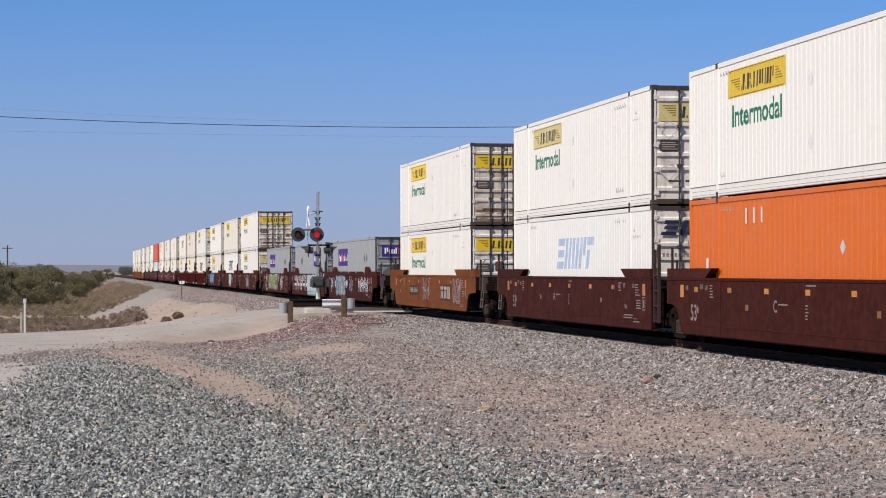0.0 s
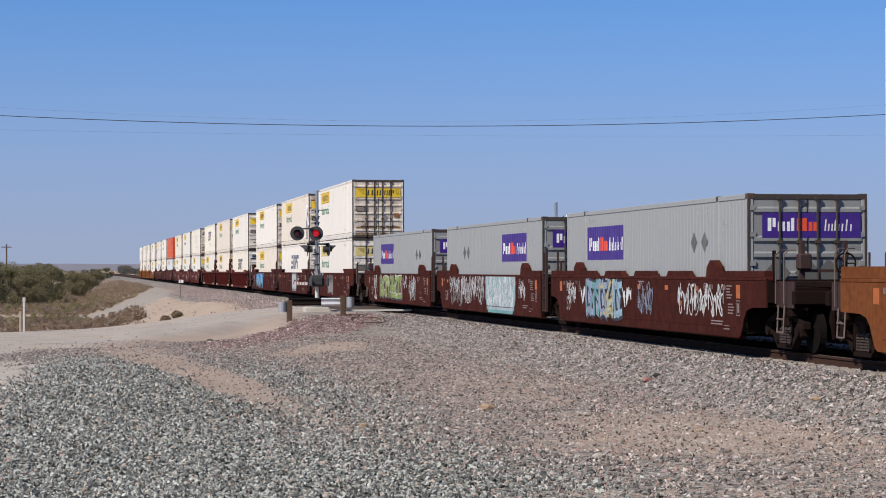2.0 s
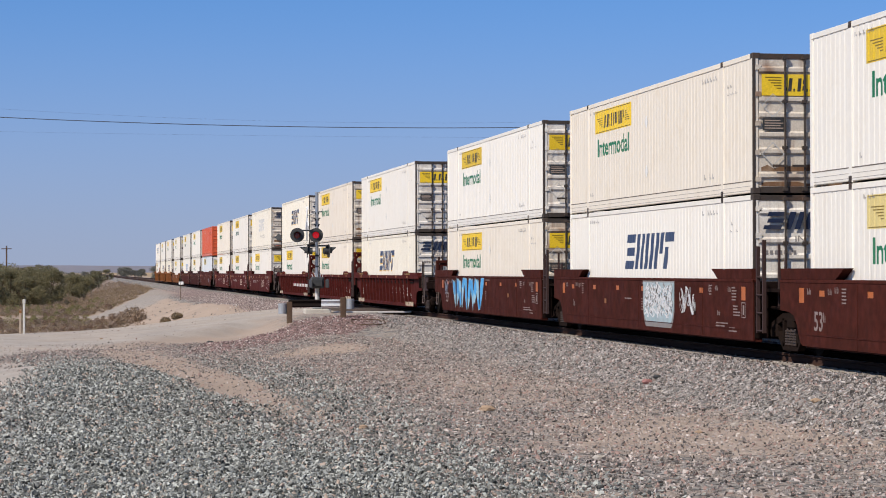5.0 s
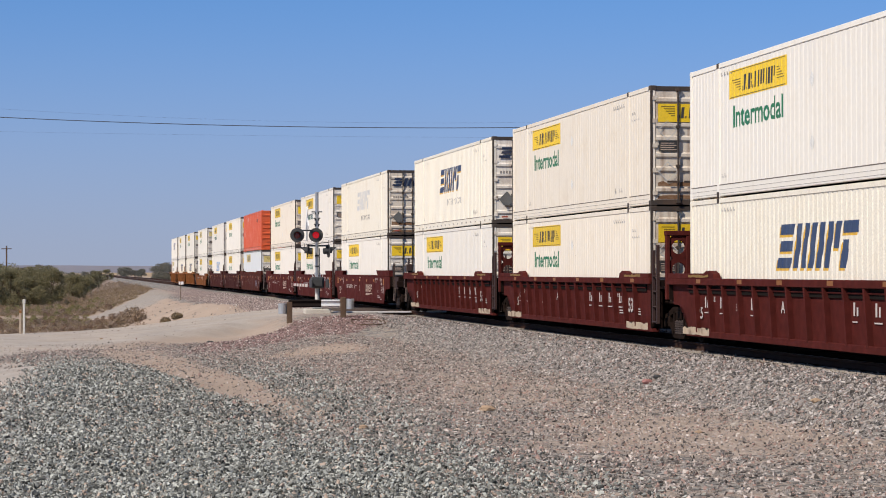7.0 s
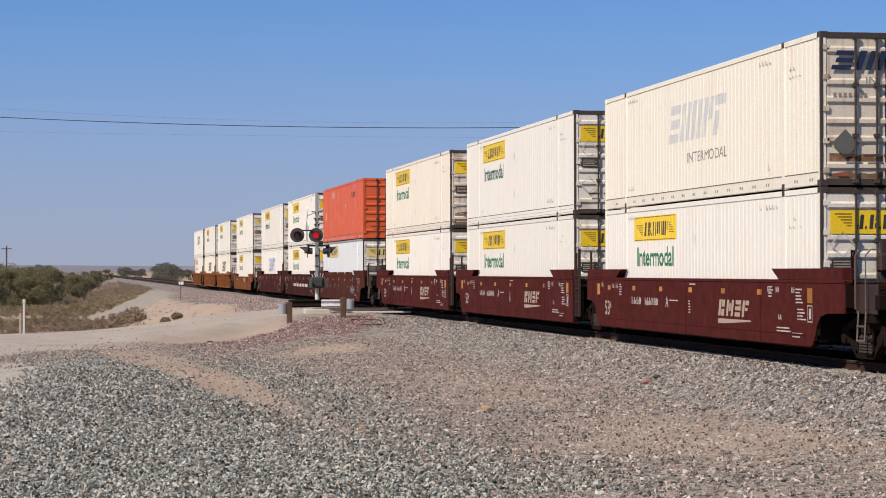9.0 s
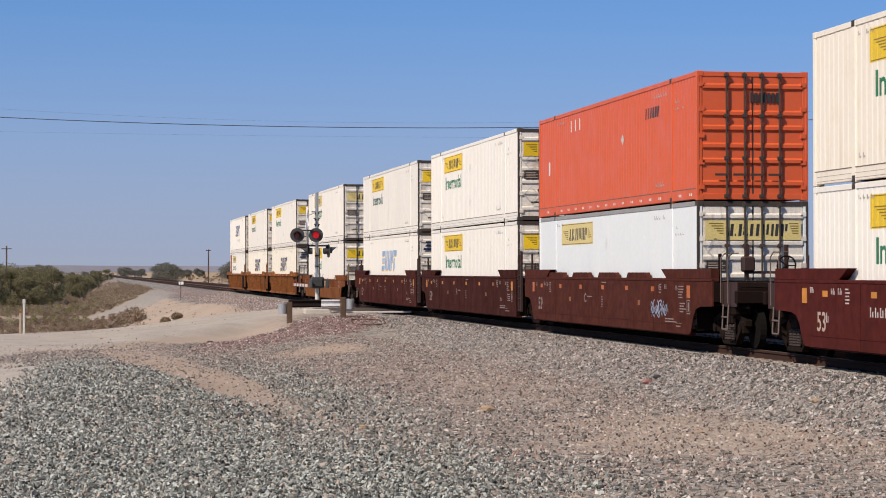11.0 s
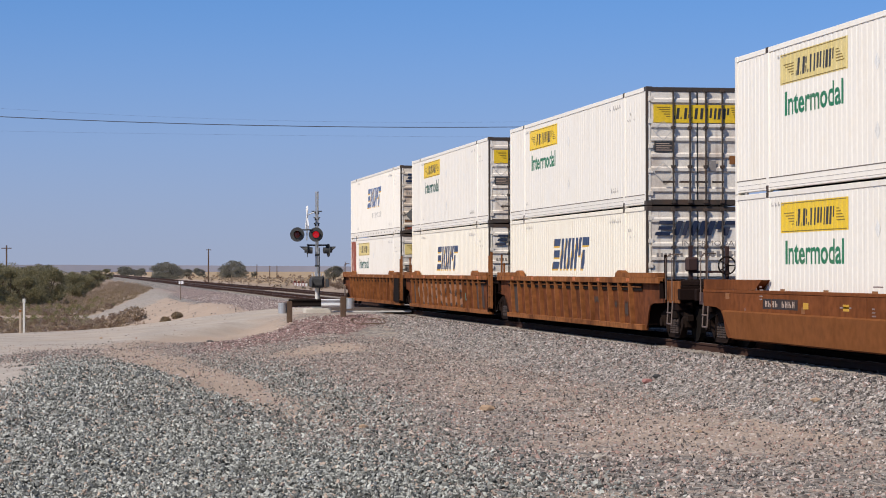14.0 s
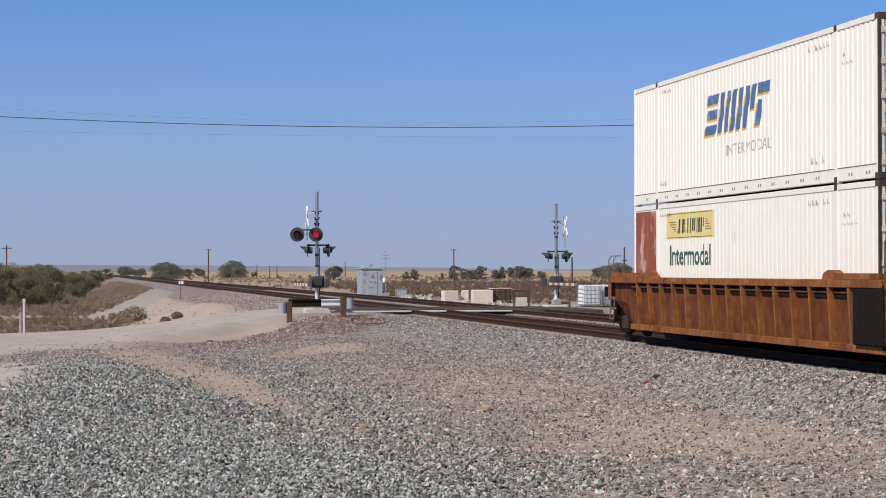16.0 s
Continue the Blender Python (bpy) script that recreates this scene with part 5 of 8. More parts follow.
        gap = colours[4]
        n = max(3, int(w / gap))
        edge, faces, cuts = bmesh.new(), [bmesh.new() for _ in fills], bmesh.new()
        for i in range(n):
            c = a + (i + 0.5) * w / n
            wd = w / n * rr.uniform(0.85, 1.15)
            lean = (1 if i % 2 else -1) * rr.uniform(0.15, 0.45) * gap
            top, low = z1 - rr.random() ** 2 * 0.12, z0 + rr.random() ** 2 * 0.22
            mid = low + (top - low) * rr.uniform(0.35, 0.65)
            kink = rr.uniform(-0.15, 0.15) * wd
            foot_w = rr.choice((0.02, 0.10, 0.3)) * wd
            pts = [(c - lean - foot_w, low), (c - lean + foot_w, low + rr.uniform(0.0, 0.05)), (c + wd * 0.34 + kink, mid - 0.05), (c + lean + wd * 0.5, top - rr.uniform(0.0, 0.1)),
                   (c + lean + wd * 0.1, top - rr.uniform(0.02, 0.16)), (c + lean - wd * 0.4, top), (c - wd * 0.36 + kink, mid + 0.05)]
            o = 0.0002 * (i % 9)
            if outline:
                flat_patch(edge, grown(pts, 0.045), x - 0.001 - o)
            k = rr.randrange(len(fills))
            flat_patch(faces[k], pts, x - 0.003 - o)
            if len(fills) > 1:                              # the foot of the blade in another shade
                foot = [pts[0], pts[1], pts[2], (c + kink, mid + rr.uniform(-0.1, 0.15)), pts[6]]
                flat_patch(faces[(k + 1) % len(fills)], foot, x - 0.0034 - o)
            if stroke:
                for q in range(2):
                    u = rr.uniform(-0.5, 0.5) * wd
                    ribbon(cuts, [(c + u - lean + (2 * lean) * j / 5 + rr.uniform(-0.02, 0.02), low + 0.06 + (top - low - 0.12) * j / 5 * rr.uniform(0.85, 1.0)) for j in range(6)], rr.uniform(0.02, 0.045), x - 0.0040 - o)
        if outline:
            lay_down(edge, outline)
        else:
            edge.free()
        for bm, mat in zip(faces, fills):
            lay_down(bm, mat)
        if stroke:
            lay_down(cuts, stroke)
        else:
            cuts.free()
        return
    for mat, wd, off in ((outline, 0.07, 0.004), (stroke, 0.036, 0.0065)):
        if not mat:
            continue
        r2 = random.Random(seed + 5)
        bm = bmesh.new()
        n = max(5, int(w / 0.085))
        for i in range(n):
            ca, hw = a + (i + r2.uniform(0.2, 0.8)) * w / n, r2.uniform(0.05, 0.17)
            cz = r2.uniform(z0 + 0.25 * (z1 - z0), z1 - 0.25 * (z1 - z0))
            hz = min(r2.uniform(0.2, 0.5) * (z1 - z0), cz - z0, z1 - cz)
            p1, p2, span = r2.uniform(0, 6.3), r2.uniform(0, 6.3), r2.uniform(2.5, 6.0)
            q1, q2 = r2.uniform(0.7, 1.5), r2.uniform(0.7, 1.6)
            pts = [(min(a + w, max(a, ca + hw * math.sin(q1 * t + p1))), cz + hz * math.sin(q2 * t + p2)) for t in (span * j / 16 for j in range(17))]
            ribbon(bm, pts, wd * r2.uniform(0.55, 1.25), x - off - 0.0002 * (i % 7))
        tagged(part("sprayed_scrawl", bm, mat, thing), kind="stuff")


# ---- ground ----
TRACK_A, TRACK_B = 15.07, 19.40      # centre lines of the two tracks
ROAD_Y, ROAD_HALF = 93.0, 5.0        # the road that crosses them


def smooth(a, b, v):
    t = np.clip((v - a) / (b - a), 0, 1)
    return t * t * (3 - 2 * t)


def bump_at(x, y, cx, cy, rx, ry, h):
    return h * np.exp(-(((x - cx) / rx) ** 2 + ((y - cy) / ry) ** 2))


def wobble(x, y, s):
    return (np.sin(x * 1.3 / s + 1.7 * np.sin(y * 0.7 / s)) + np.sin(y * 1.1 / s + 2.1 * np.sin(x * 0.9 / s + 1.0))) * 0.5


def road_edges(x):
    """Near and far edge of the dirt road, which bends towards the camera on its way from the crossing."""
    t = np.minimum(x, 9.5) - 9.5
    return 90.0 + 2.0 * t, 98.2 + 0.9 * t


def path_band(x):
    """Near and far edge of the gravel track that climbs the fill slope beyond the road."""
    hi = 180 + 0.85 * np.clip(x, 0, 10) ** 2
    return hi - 3 - 5.9 * np.clip(x, 0, 8), hi


def ground_z(x, y):
    """Height of the ground: flats, the ballast bed, the road ramp, the foreground heap and the fill slope beyond the road."""
    z = -0.85 + 0.05 * wobble(x, y, 4.0) + 0.03 * wobble(x + 9, y, 1.3)
    # low, overgrown ground beyond the road on the camera's side of the track, below the fill slope
    near, far = road_edges(x)
    beyond = smooth(0, 14, y - far)
    z = z * (1 - beyond) + beyond * (-2.1 + 1.5 * smooth(0.5, 9.6, x + 0.15 * wobble(x, y, 7.0)) + 0.06 * wobble(x, y, 2.6))
    z = z + bump_at(x, y, 8.6, 128, 1.9, 17, 0.35) * beyond
    # far side of the tracks: level with them
    far_side = smooth(22.5, 29, x)
    z = z * (1 - far_side) + far_side * (-0.42 + 0.06 * wobble(x, y, 9.0) + 0.05 * wobble(x, y, 3.0))
    # foreground heap of stone
    z = z + bump_at(x, y, 0.3, 44, 2.3, 13, 0.42) + bump_at(x, y, 0.8, 27, 3.2, 6, 0.10)
    # low rise in front of the crossing signal
    z = z + bump_at(x, y, 8.4, 75, 2.6, 9, 0.30) * (1 - smooth(86, 90, y))
    z = np.where((x > 4) & (x < 13), np.maximum(z, -0.85 + 0.75 * smooth(70, 84, y) * smooth(5.5, 9.0, x) * (1 - smooth(100, 112, y)) - 2.5 * smooth(92, 108, y)), z)
    # road ramp
    on_road = smooth(-4.0, 0, y - near) * (1 - smooth(0, 2.5, y - far))
    road = -0.84 + 0.80 * smooth(-1, 11.0, x)
    road = np.where(x > 22, -0.04 - 0.36 * smooth(22, 34, x), road)
    z = z * (1 - on_road) + road * on_road
    # ballast bed
    bed = smooth(11.3, 13.4, x) * (1 - smooth(21.1, 22.8, x))
    z = z * (1 - bed) + np.maximum(z, -0.20 - 0.10 * on_road) * bed
    return z


def axis(stops):
    out = []
    for a, b, step in stops:
        n = max(1, int(round((b - a) / step)))
        out += [a + (b - a) * i / n for i in range(n)]
    out.append(stops[-1][1])
    return np.array(out)


gx = axis([(-2200, -300, 190), (-300, -60, 20), (-60, -14, 2.5), (-14, 34, 0.25), (34, 80, 2), (80, 400, 20), (400, 2600, 200)])
gy = axis([(-200, 0, 20), (0, 16, 2), (16, 60, 0.25), (60, 150, 0.4), (150, 320, 1.2), (320, 800, 16), (800, 4500, 150)])
GX, GY = np.meshgrid(gx, gy)
GZ = ground_z(GX, GY)


def grid_mesh(name, X, Y, Z):
    r, c = X.shape
    me = bpy.data.meshes.new(name)
    me.vertices.add(r * c)
    me.vertices.foreach_set("co", np.stack([X, Y, Z], -1).astype(np.float32).ravel())
    i = (np.arange(r - 1)[:, None] * c + np.arange(c - 1)[None]).ravel()
    q = np.stack([i, i + 1, i + c + 1, i + c], -1)
    me.loops.add(q.size)
    me.loops.foreach_set("vertex_index", q.ravel().astype(np.int32))
    me.polygons.add(len(q))
    me.polygons.foreach_set("loop_start", np.arange(0, q.size, 4, dtype=np.int32))
    me.polygons.foreach_set("use_smooth", np.ones(len(q), bool))
    me.update(calc_edges=True)
    return me


def put_layer(me, name, values):
    a = me.attributes.new(name, "FLOAT", "POINT")
    a.data.foreach_set("value", np.asarray(values, np.float32).ravel())


def cover(x, y):
    """Shares of the ground's covers: loose grey stone, reddish stone, pale road, sand, dry brush."""
    n1 = wobble(x, y, 1.1) * 0.5 + wobble(x + 3, y + 5, 0.45) * 0.3

    def blob(cx, cy, rx, ry, lean=0.0):
        return np.exp(-(((x - cx - lean * (y - cy)) / rx) ** 2 + ((y - cy) / ry) ** 2))

    stone = 0.62 + 0.10 * n1 + 0.9 * blob(0.6, 36, 2.6, 22) + 0.5 * blob(2.2, 24, 2.6, 5)          # heap
    stone = stone - 2.4 * blob(2.6, 53, 0.9, 13, -0.065) - 1.1 * blob(7.6, 64.8, 0.9, 2.6, 0.45)         # bare strip, small sandy rise
    stone = stone - 0.40 * blob(9.0, 31, 1.9, 3.6, 0.05) - 0.28 * blob(10.8, 31, 1.3, 3.2) - 0.25 * blob(8.8, 45, 2.2, 8)
    stone = stone - 0.45 * blob(5.2, 22.6, 1.4, 0.7) - 0.5 * blob(5.0, 78, 2.6, 5.5, 0.42)
    near, far = road_edges(x)
    road = smooth(-5.0, 1.0, y - near + 3 * n1) * (1 - smooth(-0.5, 1.2, y - far + n1)) * (1 - smooth(11.6, 12.6, x))
    road = np.maximum(road, smooth(0.35, 0.85, blob(-1.8, 49.5, 1.75, 15) + 0.22 * n1))
    bed = smooth(11.0, 12.0, x + 0.5 * n1) * (1 - smooth(22.3, 23.2, x)) * (1 - smooth(0, 1, on_crossing(x, y)))
    stone = np.clip(stone, 0, 1) * (1 - road)
    red = smooth(0.25, 0.55, blob(8.0, 75.5, 1.95, 9.0, 0.42) + 0.16 * n1) * (1 - road * 0.9)
    red = np.maximum(red, 0.75 * smooth(98, 104, y) * (1 - smooth(220, 300, y)) * smooth(8.6, 10.4, x + 0.8 * n1) * (1 - smooth(12.8, 13.4, x)))
    beyond = smooth(-0.3, 2.0, y - far + 0.6 * wobble(x, y, 2.0)) * (1 - smooth(10.2, 11.6, x))
    far_side = smooth(22.6, 24.5, x + 0.5 * n1)
    stone = stone * (1 - beyond) * (1 - far_side)
    stone = np.maximum(stone, bed)
    lo, hi = path_band(x)
    path = smooth(-4, 4, y - lo + 4 * n1) * (1 - smooth(-4, 4, y - hi + 4 * n1)) * smooth(-1.5, 0.5, x) * beyond
    upper = smooth(-3, 5, y - hi + 3 * n1) * (1 - smooth(9.3, 10.6, x + 0.5 * n1))
    lower = (1 - smooth(-16, -6, y - lo + 3 * n1)) * (1 - smooth(2.2, 4.4, x + 0.8 * n1)) * smooth(-1.6, -0.1, wobble(x, y * 0.55, 2.3) + 0.4 * n1)
    brush = np.clip(beyond * (upper + lower), 0, 1)
    shoulder = beyond * smooth(7.6, 9.0, x + 0.4 * n1) * smooth(135, 160, y) * (1 - upper)
    stone = np.maximum(stone, np.maximum(0.75 * path, 0.9 * shoulder))
    road = np.maximum(road, 0.55 * path)
    brush = np.maximum(brush, far_side * smooth(-1.5, 0.2, wobble(x, y, 11.0) + 0.4 * wobble(x, y, 4.0)) * (1 - 0.9 * smooth(300, 360, y)))
    strip = np.clip(0.9 * blob(5.0, 78, 2.6, 5.5, 0.42) + 1.3 * blob(2.6, 53, 0.9, 13, -0.065) + 1.1 * blob(7.6, 64.8, 0.9, 2.6, 0.45), 0, 1) * (1 - road)
    return stone, red * (1 - far_side), road, np.clip(beyond + far_side + strip, 0, 1), brush


def oiled(x, y):
    """The dark, rust-dusted bed of the tracks."""
    return smooth(13.7, 14.2, x) * (1 - smooth(20.3, 20.9, x)) * (1 - on_crossing(x, y))


def on_crossing(x, y):
    return ((y > 88.6) & (y < 98.2)).astype(float)


def ground_material():
    m = bpy.data.materials.new("gravel_dirt_and_sand")
    m.use_nodes = True
    n, l = m.node_tree.nodes, m.node_tree.links
    b = n["Principled BSDF"]
    b.inputs["Roughness"].default_value = 0.95
    co = n.new("ShaderNodeTexCoord").outputs["Object"]

    def layer(name):
        a = n.new("ShaderNodeAttribute")
        a.attribute_name = name
        return a.outputs["Fac"]

    def noise_at(scale, detail=4):
        t = n.new("ShaderNodeTexNoise")
        t.inputs["Scale"].default_value, t.inputs["Detail"].default_value = scale, detail
        l.new(co, t.inputs["Vector"])
        return t.outputs["Fac"]

    def mix(fac, a, b2, kind="MIX"):
        x = n.new("ShaderNodeMix")
        x.data_type, x.blend_type = "RGBA", kind
        for sock, v in ((x.inputs["Factor"], fac), (x.inputs["A"], a), (x.inputs["B"], b2)):
            if isinstance(v, (int, float)):
                sock.default_value = v
            elif isinstance(v, tuple):
                sock.default_value = (*v, 1)
            else:
                l.new(v, sock)
        return x.outputs["Result"]

    def ramp(v, lo, hi, a=0.0, b2=1.0):
        r = n.new("ShaderNodeMapRange")
        for k, q in zip(("From Min", "From Max", "To Min", "To Max"), (lo, hi, a, b2)):
            r.inputs[k].default_value = q
        l.new(v, r.inputs["Value"])
        return r.outputs["Result"]

    vor = n.new("ShaderNodeTexVoronoi")
    vor.inputs["Scale"].default_value = 13.0
    l.new(co, vor.inputs["Vector"])
    hs = n.new("ShaderNodeSeparateColor")
    l.new(vor.outputs["Color"], hs.inputs[0])
    pick = hs.outputs[0]
    pick2 = hs.outputs[1]
    stone = mix(ramp(pick, 0.1, 0.9), (0.05, 0.048, 0.045), (0.34, 0.315, 0.29))
    stone = mix(ramp(pick2, 0.7, 0.95, 0, 0.6), stone, (0.30, 0.23, 0.19))
    reds = mix(ramp(pick, 0.1, 0.9), (0.10, 0.066, 0.062), (0.34, 0.245, 0.225))
    dirt = mix(ramp(noise_at(1.4, 6), 0.35, 0.65), (0.30, 0.234, 0.192), (0.39, 0.312, 0.258))
    dirt = mix(ramp(noise_at(25, 3), 0.4, 0.7, 0, 0.4), dirt, (0.27, 0.22, 0.18))
    sand = mix(ramp(noise_at(0.35, 6), 0.35, 0.7), (0.395, 0.303, 0.238), (0.335, 0.26, 0.203))
    roadc = mix(ramp(noise_at(0.8, 7), 0.35, 0.7), (0.325, 0.285, 0.25), (0.43, 0.38, 0.335))
    roadc = mix(ramp(noise_at(7, 6), 0.5, 0.72, 0, 0.45), roadc, (0.22, 0.19, 0.17))
    roadc = mix(ramp(noise_at(0.22, 5), 0.45, 0.7, 0, 0.5), roadc, (0.42, 0.335, 0.26))
    brush = mix(ramp(noise_at(0.9, 8), 0.35, 0.65), (0.30, 0.222, 0.162), (0.20, 0.148, 0.11))
    mask = n.new("ShaderNodeMath")
    mask.operation = "ADD"
    l.new(layer("stone"), mask.inputs[0])
    l.new(ramp(noise_at(3.0, 5), 0.2, 0.8, -0.35, 0.35), mask.inputs[1])
    gold = mix(ramp(noise_at(0.02, 6), 0.35, 0.65), (0.40, 0.285, 0.165), (0.33, 0.235, 0.14))
    sand = mix(layer("field"), sand, gold)
    base = mix(layer("sand"), dirt, sand)
    base = mix(layer("brush"), base, brush)
    c = mix(ramp(mask.outputs[0], 0.35, 0.65), base, stone)
    c = mix(layer("red"), c, reds)
    c = mix(ramp(layer("oiled"), 0, 1, 0, 0.85), c, mix(ramp(pick, 0.1, 0.9), (0.022, 0.014, 0.011), (0.11, 0.072, 0.058)))
    c = mix(layer("road"), c, roadc)
    l.new(c, b.inputs["Base Color"])
    bp = n.new("ShaderNodeBump")
    bp.inputs["Strength"].default_value, bp.inputs["Distance"].default_value = 0.8, 0.045
    hgt = n.new("ShaderNodeMath")
    hgt.operation = "MULTIPLY"
    l.new(ramp(vor.outputs["Distance"], 0.0, 0.7, 1.0, 0.0), hgt.inputs[0])
    inv = ramp(layer("road"), 0, 1, 1.0, 0.12)
    l.new(inv, hgt.inputs[1])
    soft = n.new("ShaderNodeMath")
    soft.operation = "MULTIPLY"
    l.new(hgt.outputs[0], soft.inputs[0])
    l.new(ramp(layer("sand"), 0, 1, 1.0, 0.3), soft.inputs[1])
    l.new(soft.outputs[0], bp.inputs["Height"])
    l.new(bp.outputs[0], b.inputs["Normal"])
    return m


def ground():
    me = grid_mesh("ground", GX, GY, GZ)
    s, r, ro, sand, brush = cover(GX, GY)
    for k, v in (("stone", s), ("red", r), ("road", ro), ("sand", sand), ("brush", brush), ("oiled", oiled(GX, GY)), ("field", smooth(26, 34, GX) * smooth(240, 330, GY))):
        put_layer(me, k, v)
    me.materials.append(ground_material())
    return tagged(new("ground", me), "stony desert ground with grey ballast, sand and a dirt road", "ground", kind="structure")


ground()


# ---- tracks ----
def rail_profile():
    half = [(0.075, -0.18), (0.075, -0.165), (0.02, -0.15), (0.012, -0.06), (0.036, -0.045), (0.036, -0.006), (0.028, 0.0)]
    return half + [(-x, z) for x, z in half[::-1]]


def track(xc):
    thing = new("railway_track")
    for s in (-1, 1):
        bm = bmesh.new()
        prism_y(bm, rail_profile(), -60, 1800)
        bmesh.ops.translate(bm, verts=bm.verts, vec=(xc + s * 0.7525, 0, 0))
        bmesh.ops.recalc_face_normals(bm, faces=bm.faces[:])
        part("rail", bm, "rail", thing, "brown steel rail")
        bm = bmesh.new()
        box(bm, xc + s * 0.7525 - 0.022, xc + s * 0.7525 + 0.022, -60, 1800, -0.002, 0.003)
        part("running_band", bm, "rail_top", thing, "polished running band")
    bm = bmesh.new()
    box(bm, -1.3, 1.3, -0.12, 0.12, -0.34, -0.165, bevel=0.02)
    tie = part("tie", bm, "tie", thing)
    tie.matrix_basis = Matrix.Translation((xc, 30.3, 0))
    y = 30.3 + 0.61
    k = 1
    while k < 280:
        if abs(y - ROAD_Y) > ROAD_HALF:
            again(tie, thing, Matrix.Translation((xc, y, 0)))
        y, k = y + 0.61, k + 1
    return tagged(thing, "railway track of brown rails on ties in ballast", "track", kind="structure")


track(TRACK_A)
track(TRACK_B)

# ---- the train ----
YEL = dict(kind="yellow", wall="white_a", door="door_white", label="white container with yellow company panel, weathered, on a well car")
STYLES = {
    "yel": dict(YEL, seed=1),
    "yel2": dict(YEL, seed=2, word="ink_green", pitch=0.30),
    "yel_worn": dict(YEL, seed=17, door="door_rust", label="white container with yellow company panel and rust-stained doors"),
    "yel_cream": dict(YEL, seed=3, wall="white_b", door="door_rust", label="cream-coloured container with yellow company panel, rust-stained doors"),
    "yel_faded": dict(YEL, seed=4, faded=True, label="white container with sun-faded yellow panel on a well car"),
    "yel_red": dict(YEL, seed=14, faded=True, word="ink_green", red_end=True, label="white container with faded yellow panel and a rusty red end bay"),
    "yel_cool": dict(YEL, seed=5, wall="white_d", pitch=1.23, depth=0.003, rail="rail_grey", faded=True, noword=True, label="clean cool-white container with small faded yellow panel"),
    "slant": dict(kind="blue", wall="white_a", door="door_white", seed=6, ink="blue", sub="pale_ink", label="white container with dark blue slanted word mark"),
    "slant_cream": dict(kind="blue", depth=0.015, wall="white_b2", door="door_white", seed=15, ink="blue", gold=True, sub="pale_ink", label="cream ribbed container with blue and gold word mark"),
    "slant_gold": dict(kind="blue", depth=0.014, wall="white_b2", door="door_white", seed=7, ink="blue", gold=True, label="off-white container with blue and gold slanted word mark"),
    "slant_sub": dict(kind="blue", depth=0.015, wall="white_a", door="door_rust", seed=8, ink="blue_light", gold=True, sub="pale_ink", label="white ribbed container with bright blue and gold word mark"),
    "slant_pale": dict(kind="blue", wall="white_c", door="door_white", seed=9, ink="faded_mark", label="white container with sun-bleached blue word mark"),
    "slant_bright": dict(kind="blue", wall="white_a", door="door_white", seed=18, ink="blue_sunned", gold=True, label="white container with sun-faded bright blue and gold word mark"),
    "slant_ghost": dict(kind="blue", wall="white_b2", door="door_rust", seed=10, ink="ghost", sub="spray_grey", label="off-white container with a ghost of removed lettering"),
    "single": dict(kind="purple", wall="grey_box", door="grey_door", seed=11, label="pale grey container with purple panel, single in its well"),
    "single_rev": dict(kind="purple", wall="grey_box", door="grey_door", seed=16, reverse=True, label="pale grey container with purple panel near its doors"),
    "red": dict(kind="plain", wall="red_orange", door="red_orange", frame="red_orange", rods="rod", ink="ink", slots="placard_white", seed=12, label="red-orange container stacked on a white one"),
    "orange": dict(kind="plain", depth=0.014, wall="orange", door="orange", frame="orange", ink="ink", seed=13, pitch=0.3, label="bright orange ribbed container under a white one"),
}
M["ink_green"] = material("dark_green_lettering", (0.015, 0.09, 0.06), 0.5, bump=0)
M["white_b2"] = material("off_white_paint", (0.77, 0.718, 0.61), 0.55, stain_amount=0.15, streak=0.3, vary=0.04, bump=0.03, dirt=(0.5, 0.38, 0.24))
G_WHITE = (None, "spray_white", None)
